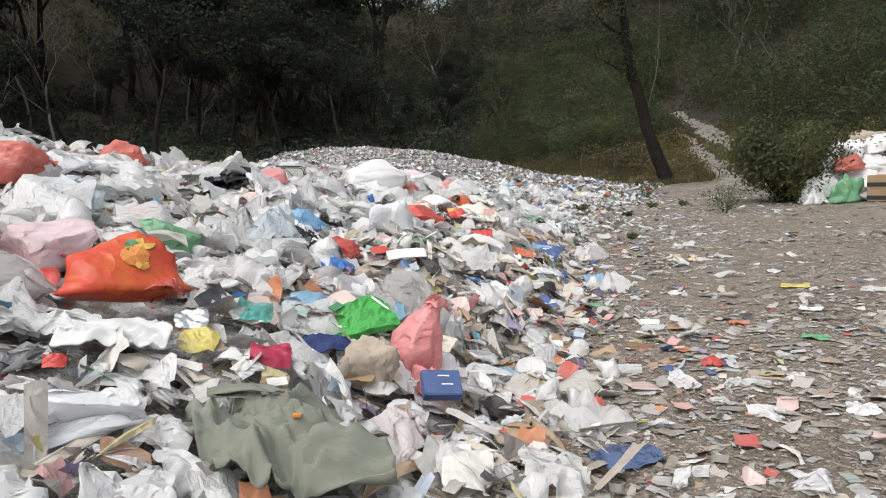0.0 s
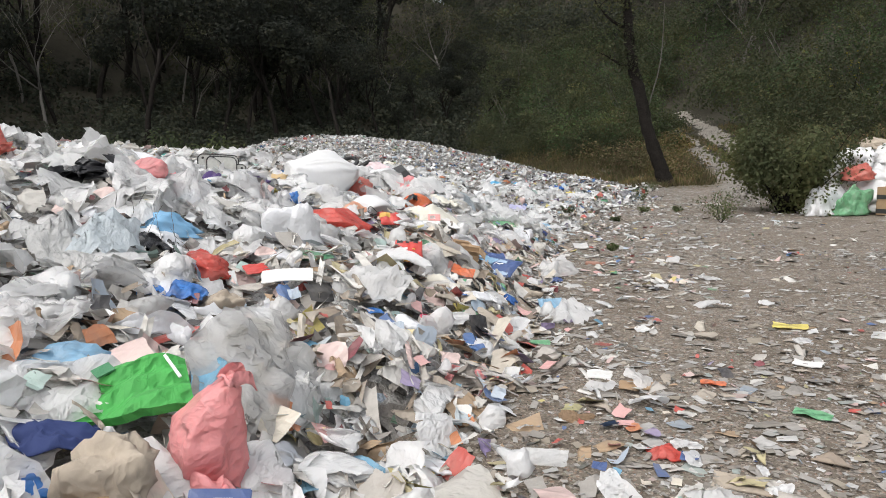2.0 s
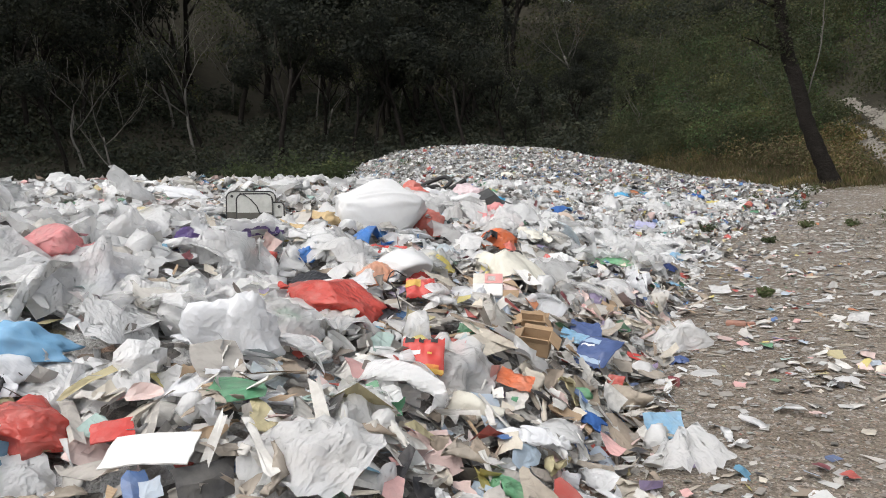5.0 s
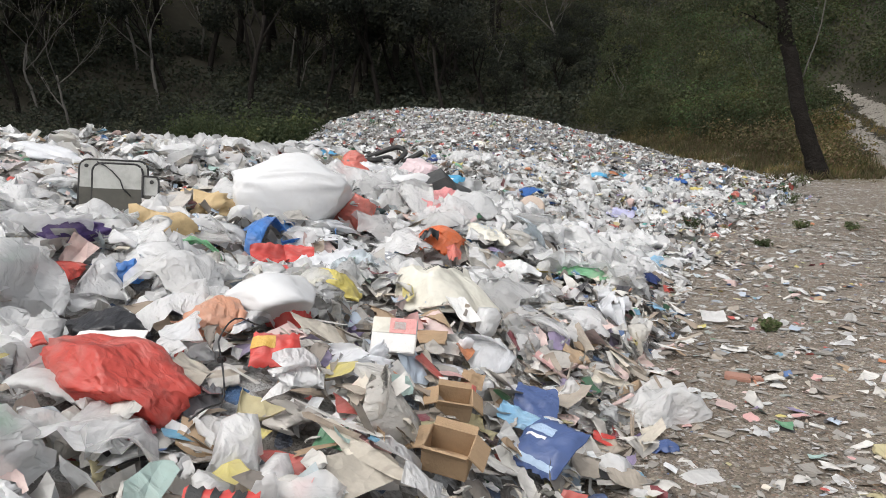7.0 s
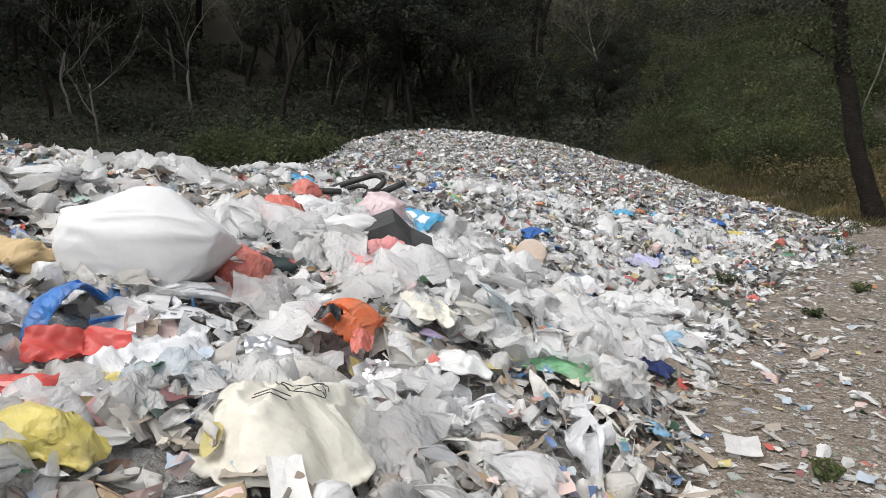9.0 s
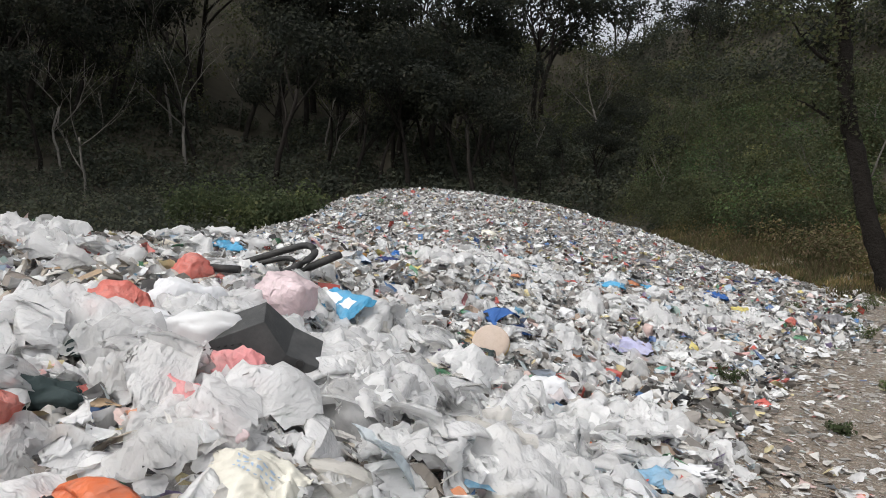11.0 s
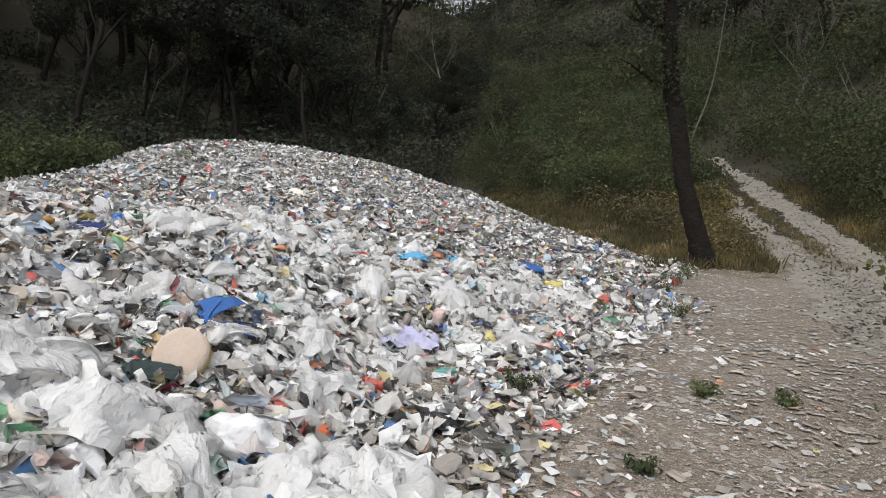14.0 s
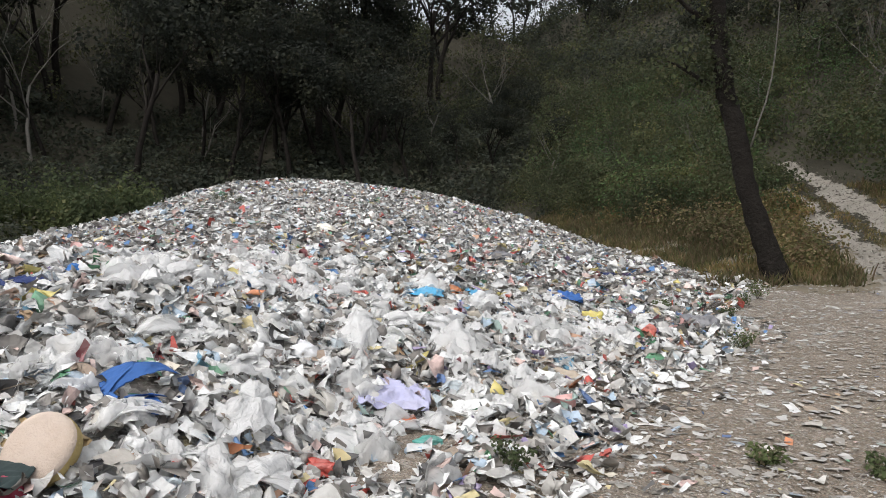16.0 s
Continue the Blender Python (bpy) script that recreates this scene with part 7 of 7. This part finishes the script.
for i, z in enumerate((0.0, .37)):
    ob = tagged(new("stacked_carton"), "brown cardboard carton with dark printed band, stacked in two", "box", "stacked cartons")
    ob.matrix_world = pose(7.72 + STACK[0], 11.45 + STACK[1], z * .72 - .01, 0, 0, 24 + 3 * i) @ Matrix.Scale(.72, 4)
    part("body", box_bm(.74, .55, .36, .008, (0, 0, .18)), kraft, ob)
    part("printed_band", box_bm(.745, .555, .12, 0, (0, 0, .10)), print_black, ob, "dark printed band")
    part("tape", box_bm(.06, .56, .365, 0, (.12, 0, .18)), tan_paper, ob)
    for sx in (-.2, .02):
        part("printed_mark", box_bm(.10, .560, .03, 0, (sx, 0, .27)), print_black, ob)


weed_leaf = leaf_material("weed_leaves", [(3, (.13, .16, .07)), (3, (.11, .14, .06)), (2, (.16, .16, .09)), (1, (.20, .17, .11))])


# ---- weeds in the trodden earth ----
def weed(x, y, r, h, seed):
    ob = tagged(new("weed"), "small green weed growing through trodden waste", "weed", "weeds")
    ob.location = (x, y, max(soil1(x, y), top1(x, y)) - .01)
    g, rng = np.random.RandomState(seed), random.Random(seed)
    pts = []
    for k in range(9):
        a = rng.uniform(0, 6.28)
        q, rr = limb(rng, Vector((0, 0, 0)), Vector((math.cos(a), math.sin(a), 1.2)), h, .004, .3, 5, .05)
        bm = bmesh.new()
        tube(bm, q, [max(.0015, v) for v in rr], 4)
        part("stem", bm, bark_mat, ob)
        pts += [tuple(v) for v in q[2:]]
    p = np.concatenate([clump_points(g, c, (r * .3, r * .3, h * .14), 9) for c in pts])
    p[:, 2] = np.maximum(p[:, 2], .01)
    leaves("foliage", p, g.uniform(.6, 1.3, len(p)) * .034, weed_leaf, seed, ob)


for i, (x, y, r, h) in enumerate(((2.68, 14.66, 0.16, 0.22), (4.39, 15.10, 0.18, 0.16), (5.38, 19.23, 0.26, 0.3), (4.87, 21.82, 0.25, 0.2), (6.44, 23.10, 0.35, 0.3), (-7.47, 31.14, 0.7, 0.5), (-6.81, 30.70, 0.6, 0.4), (7.03, 24.17, 0.4, 0.35), (2.41, 8.94, 0.12, 0.1), (3.41, 13.27, 0.15, 0.12), (5.82, 21.72, 0.3, 0.22), (5.11, 15.02, 0.18, 0.15), (5.33, 13.13, 0.35, 0.55), (5.63, 13.65, 0.4, 0.6), (5.14, 12.53, 0.25, 0.4))):
    weed(x, y, r, h, 1500 + i)


# ---- smaller bags all over the near heap ----
rng = random.Random(77)
KINDS = ([(clear_film, "crumpled clear plastic bag lying on the heap")] * 9 + [(white_film, "crumpled white plastic bag lying on the heap")] * 10 + [(misty_film, "dusty cloudy plastic bag lying on the heap")] * 6
         + [(brown_paper, "crumpled grey brown paper ball on the heap")] * 3 + [(pink_film, "small crumpled pink plastic bag on the heap"), (light_blue_film, "small crumpled light blue plastic bag on the heap"), (black_film, "small crumpled black plastic bag on the heap"),
            (red_film, "small crumpled red plastic bag on the heap"), (green_film, "small crumpled green plastic bag on the heap"), (silver, "crumpled silver foil wrapper on the heap"), (grey_film, "small crumpled grey plastic bag on the heap"), (cream_sack, "crumpled cream sacking on the heap")])
made = 0
while made < 150:
    y = rng.uniform(-1.5, 12.6)
    d = rng.uniform(.1, 4.6)
    x = float(toe(np.array([y]))[0]) - d
    w = rng.uniform(.12, .32)
    if any((x - a) ** 2 + (y - b) ** 2 < (c + w * .4) ** 2 for a, b, c in KEEP):
        continue
    mt, lb = rng.choice(KINDS)
    bag(x, y, w, w * rng.uniform(.25, .45), mt, lb, 1600 + rng.randint(0, 11), rng.uniform(0, 360), sub=3, group="small bags on the heap")
    made += 1


# ---- loose waste, past counting ----
def on_heap(count, seed, x0, x1, y0, y1, dmin=-.15, dmax=99, bias=None, pad=0.0):
    g = np.random.RandomState(seed)
    x, y = g.uniform(x0, x1, count), g.uniform(y0, y1, count)
    d = toe(y) - x
    ok = (d > dmin) & (d < dmax) & ((heap(x, y) > .05) | (d < .6 + 1.3 * sstep(9.5, 13.5, y))) & (heap(x, y) + .3 > 0)
    if bias is not None:
        patch = d + 1.6 * (vnoise(x / .9, y / .9, 91) - .5) + 4 * sstep(10, 13, y)
        share = sstep(.35, 1.7, patch) * (1 - .65 * sstep(2.5, 3.6, d) * sstep(6.5, 8.2, y) * sstep(12, 11, y))
        share = share * (1 - .8 * np.exp(-((x + .2) ** 2 / .45 + (y - 3.3) ** 2 / .9)) - .7 * np.exp(-((x - .35) ** 2 / .35 + (y - 6.5) ** 2 / 1.2)))
        ok &= g.uniform(0, 1, count) < (.16 + .84 * share if bias == "film" else 1.0 - .82 * share)
    for hx_, hy_, hr_ in KEEP:
        ok &= (x - hx_) ** 2 + (y - hy_) ** 2 > (hr_ * .8 + pad) ** 2
    return x[ok], y[ok], g



FILM = [crumple(8, s, 9, d, t) for s, d, t in zip(range(400, 422), itertools.cycle((.02, .08, .14)), itertools.cycle((.16, .26, .36, .22)))] + [drape(8, s, d, .12, .05) for s, d in zip(range(422, 444), itertools.cycle((.08, .16, .26)))]
SCRAP = [sheet(4, s, .07, .24, .12, 3, 1.1) for s in range(430, 450)]
CARD = [sheet(4, s, .025, .22, .06, 2, .8) for s in range(460, 476)]
SHARD = [shard(s) for s in range(520, 550)]
PAPER = [crumple(7, s, 4, d, t) for s, d, t in zip(range(590, 626), itertools.cycle((.0, .03, .06)), itertools.cycle((.08, .16, .24, .12)))]
FLECK = []
for s in range(560, 590):
    v, q = shard(s)
    FLECK.append((v[[0, 1, 2, 6, 7, 8]], grid_quads(3, 2)))
CHIP = [sheet(3, s, .09, .25, .12, 3, 1.2) for s in range(480, 500)]


def layer(name, label, shapes, count, seed, area, size, tilt, lift, mat, smooth=False, power=1.6, narrow=0, **kw):
    x, y, g = on_heap(count, seed, *area, **kw)
    s = size[0] + (size[1] - size[0]) * g.uniform(0, 1, len(x)) ** power
    z = top(x, y) + g.uniform(lift[0], lift[1], len(x))
    if narrow:
        s = np.stack([s, s * narrow, s], -1)
    ob = scatter(name, shapes, np.stack([x, y, z], -1), s, slope_normals(top, x, y), tilt, mat, seed + 1, smooth)
    return tagged(ob, label, "litter", kind="stuff")


NEAR, MIDDLE, FAR = (-6, 2.6, -3.5, 12.5), (-8, 6.5, 11.5, 22), (-16, 9.5, 21, 44)
layer("plastic_film", "crumpled white and clear plastic film covering the heap", FILM, 5200, 501, NEAR, (.10, .36), .28, (-.05, .05), film_mat, True, bias="film", pad=.03)
WIDE = [crumple(13, s, 14, d, t) for s, d, t in zip(range(560, 584), itertools.cycle((.05, .12, .18)), itertools.cycle((.18, .28, .36, .24)))] + [drape(13, s, d, .12, .05) for s, d in zip(range(584, 608), itertools.cycle((.12, .20, .30)))]
layer("large_film", "large loose sheets and bags of clear white film", WIDE, 1900, 521, NEAR, (.22, .56), .26, (-.02, .06), sheer_mat, True, bias="film", pad=.10)
layer("large_film", "puffed white and clear film bags low on the heap", WIDE, 420, 541, (-1.8, 1.9, 9.2, 12.8), (.26, .60), .26, (.0, .07), sheer_mat, True, dmin=.35, dmax=3.2, pad=.02)
layer("large_film", "crumpled white bags and film in the middle of the heap", WIDE, 110, 551, (-1.3, .9, 6.2, 8.6), (.22, .46), .26, (-.04, .01), sheer_mat, True, dmin=.3, pad=.14)
layer("plastic_film", "small crumpled film and paper among dropped clothes", FILM, 420, 553, (-2.4, .8, -.4, 2.8), (.10, .26), .3, (-.04, .02), film_mat, True, dmin=.2)
layer("mixed_waste", "fine grey mixed waste on the rear of the heap", SCRAP, 5500, 523, (-5.5, -.2, 6.8, 12.5), (.04, .16), .45, (-.03, .05), mixed_mat, dmin=2.1)
LUMPS = [lump(2, s, .24, 8, .4, 1) for s in range(700, 730)]
layer("film_wads", "balled-up white and clear plastic film on the heap", LUMPS, 700, 502, NEAR, (.06, .20), .35, (-.07, .0), film_mat, True)
layer("torn_paper", "torn grey and brown paper and cardboard on the heap", PAPER, 9000, 503, NEAR, (.05, .24), .30, (-.05, .05), paper_mat, True, bias="paper")
layer("paper_strips", "long torn strips of paper and card in the heap", SHARD, 5200, 504, NEAR, (.10, .34), .35, (-.03, .06), paper_mat, bias="paper", narrow=.25)
layer("cardboard_scraps", "flattened cardboard scraps between the plastic film", CARD, 1500, 505, NEAR, (.08, .28), .35, (-.04, .05), paper_mat, bias="paper")
layer("coloured_scraps", "small coloured wrappers strewn over the heap", SCRAP, 2100, 507, NEAR, (.03, .16), .42, (-.02, .07), bright_mat)
layer("coloured_scraps", "dulled food wrappers and torn cartons on the heap flank", CARD, 420, 531, (-1.2, 1.9, 2.2, 9.0), (.06, .20), .38, (-.01, .06), bright_mat, dmin=.05, dmax=1.7)
layer("brown_paper", "torn brown paper and card on the heap flank", PAPER, 900, 533, (-1.4, 1.9, 1.2, 9.0), (.08, .26), .38, (-.02, .06), paper_mat, True, dmin=.1, dmax=1.9, bias="paper")
layer("mixed_waste", "small mixed waste in the gaps of the heap", CHIP, 9000, 509, NEAR, (.04, .15), .6, (-.07, .03), mixed_mat)
layer("mixed_waste", "fine mixed waste scraps on the old mound", CHIP, 10000, 511, MIDDLE, (.05, .19), .45, (-.06, .06), mixed_mat, dmin=-.3)
layer("plastic_film", "crumpled pale plastic film on the old mound", [crumple(7, s, 7, d, t) for s, d, t in zip(range(620, 650), itertools.cycle((.02, .08, .14)), itertools.cycle((.2, .3, .4)))], 2400, 513, MIDDLE, (.07, .28), .4, (-.03, .05), film_mat, dmin=.6, pad=.05)
layer("film_wads", "balled-up pale plastic film on the old mound", LUMPS, 700, 514, MIDDLE, (.06, .18), .4, (-.07, .0), mixed_mat, True, dmin=.5)
layer("large_film", "loose sheets and bags of clear film on the old mound", WIDE, 1500, 525, (-6, 4.5, 11.5, 21), (.16, .50), .28, (-.03, .04), sheer_mat, True, dmin=.7, pad=.15)
layer("torn_paper", "flattened grey and brown paper on the old mound", PAPER, 1700, 527, (-5, 4, 11.5, 19), (.08, .28), .3, (-.03, .04), paper_mat, True, dmin=.6, pad=.12)
layer("mixed_waste", "fine mixed waste scraps on the old mound", FLECK, 15000, 515, MIDDLE, (.03, .12), .42, (-.05, .05), mixed_mat, dmin=-.8)
SOFT = [crumple(4, s, 5, .04, t) for s, t in zip(range(1800, 1840), itertools.cycle((.2, .35, .5)))]
layer("crushed_waste", "crushed film and paper on the old mound", SOFT, 15000, 543, MIDDLE, (.07, .26), .5, (-.04, .05), mixed_mat, True, dmin=-.2)
layer("mixed_waste", "weathered mixed waste on the far old mound", FLECK, 30000, 517, FAR, (.07, .22), .40, (-.06, .10), mixed_mat, dmin=.1)
layer("coloured_scraps", "crumpled coloured film and cloth on the old mound", SOFT, 1250, 547, (-8, 6.5, 11.5, 26), (.08, .30), .45, (-.01, .06), bright_mat, True, dmin=.2)
layer("crushed_waste", "weathered crushed film and paper on the far old mound", SOFT, 15000, 545, FAR, (.10, .30), .45, (-.06, .06), mixed_mat, True, dmin=.25)


# trodden scraps on the earth
def ground_scraps(name, count, seed, x0, x1, y0, y1, size, shapes, mat, falloff, label, flat=.06):
    g = np.random.RandomState(seed)
    x, y = g.uniform(x0, x1, count), g.uniform(y0, y1, count)
    d = x - toe(y)
    soft = sstep(x1, x1 - 3, x) * sstep(y1, y1 - (10 if y1 > 30 else .01), y) * sstep(y0, y0 + (3 if y0 < 0 else .01), y)
    keep = (d > -.35) & (g.uniform(0, 1, count) < soft) & (g.uniform(0, 1, count) < np.exp(-np.clip(d, 0, None) / falloff) * (.15 + 1.5 * vnoise(x / .7, y / .7, 77) * vnoise(x / 2.5, y / 2.5, 78) * 1.4)) & (hill(x, y) < .8)
    x, y = x[keep], y[keep]
    s = size[0] + (size[1] - size[0]) * g.uniform(0, 1, len(x)) ** 3
    z = np.maximum(soil(x, y), top(x, y)) + .003 + g.uniform(0, .007, len(x))
    z = np.where(off_track(x, y)[1] < 1.7, np.maximum(z, on_ground(x, y) + .018), z)
    nrm = np.tile([0.0, 0.0, 1.0], (len(x), 1))
    sc = np.stack([s, s, s * .6], -1)
    ob = scatter(name, shapes, np.stack([x, y, z], -1), sc, nrm, flat, mat, seed + 1)
    return tagged(ob, label, "litter", kind="stuff")


ground_scraps("trodden_scraps", 72000, 601, -1.6, 10, -6, 13, (.010, .10), FLECK, chip_mat, 7.0, "trodden grey scraps of paper and plastic on earth", .075)
ground_scraps("trodden_scraps", 95000, 603, 1.5, 16, 12, 40, (.012, .10), FLECK, chip_mat, 7.0, "trodden grey scraps of paper and plastic on earth", .075)
ground_scraps("pale_scraps", 10000, 605, -1.6, 10, -6, 18, (.03, .17), PAPER, paper_mat, 4.5, "pale torn paper scraps lying on the earth", .15)
ground_scraps("film_scraps", 1700, 607, -1.6, 9, -6, 18, (.06, .24), FILM, film_mat, 1.6, "pale plastic film scraps lying on the earth", .2)
ground_scraps("coloured_scraps", 700, 609, -1.6, 9, -6, 16, (.03, .12), SCRAP, bright_mat, 2.5, "small coloured wrappers lying on the earth", .2)
ground_scraps("crumbs", 120000, 611, -1.6, 8, -3, 15, (.006, .034), FLECK, chip_mat, 6.0, "fine trodden crumbs of paper, plastic and stone", .4)


def clusters(name, label, mat, shapes, seed, spots_n, per, size, smooth=False):
    """Small drifts of litter lying together on the earth."""
    g = np.random.RandomState(seed)
    cy = g.uniform(.5, 13, spots_n)
    cx = toe(cy) + .25 + g.exponential(1.0, spots_n)
    x, y = np.repeat(cx, per) + g.normal(0, .16, spots_n * per), np.repeat(cy, per) + g.normal(0, .12, spots_n * per)
    s = size[0] + (size[1] - size[0]) * g.uniform(0, 1, len(x)) ** 1.8
    z = np.maximum(soil(x, y), top(x, y)) + g.uniform(.0, .03, len(x))
    ob = scatter(name, shapes, np.stack([x, y, z], -1), np.stack([s, s, s * .7], -1), np.tile([0.0, 0.0, 1.0], (len(x), 1)), .3, mat, seed + 1, smooth)
    return tagged(ob, label, "litter", kind="stuff")


clusters("litter_drift", "drifts of torn pale paper on the earth", paper_mat, PAPER, 631, 46, 9, (.04, .16), True)
clusters("litter_drift", "drifts of coloured wrappers and foil on the earth", bright_mat, SCRAP, 633, 30, 7, (.03, .10))
clusters("litter_drift", "drifts of clear film on the earth", film_mat, FILM, 635, 34, 4, (.06, .20), True)

# loose gravel along the ruts and their edges
g = np.random.RandomState(641)
k = g.randint(60, 420, 15000)
lat = g.normal(0, 1, 15000) * .35 + g.choice((-.75, .75), 15000) * np.clip((k / 420 - .3) * 3, 0, 1)
x, y = spine_x[k] + lat * .95 + g.normal(0, .05, len(k)), spine_y[k] - lat * .35 + g.uniform(-.12, .12, len(k))
s = .015 + .075 * g.uniform(0, 1, len(x)) ** 2.5
gravel = scatter("gravel", FLECK, np.stack([x, y, on_ground(x, y) + .018], -1), np.stack([s, s, s], -1), np.tile([0.0, 0.0, 1.0], (len(x), 1)), .3, gravel_mat, 642)
tagged(gravel, "loose pale gravel along the worn ruts of the track", "gravel", kind="stuff")
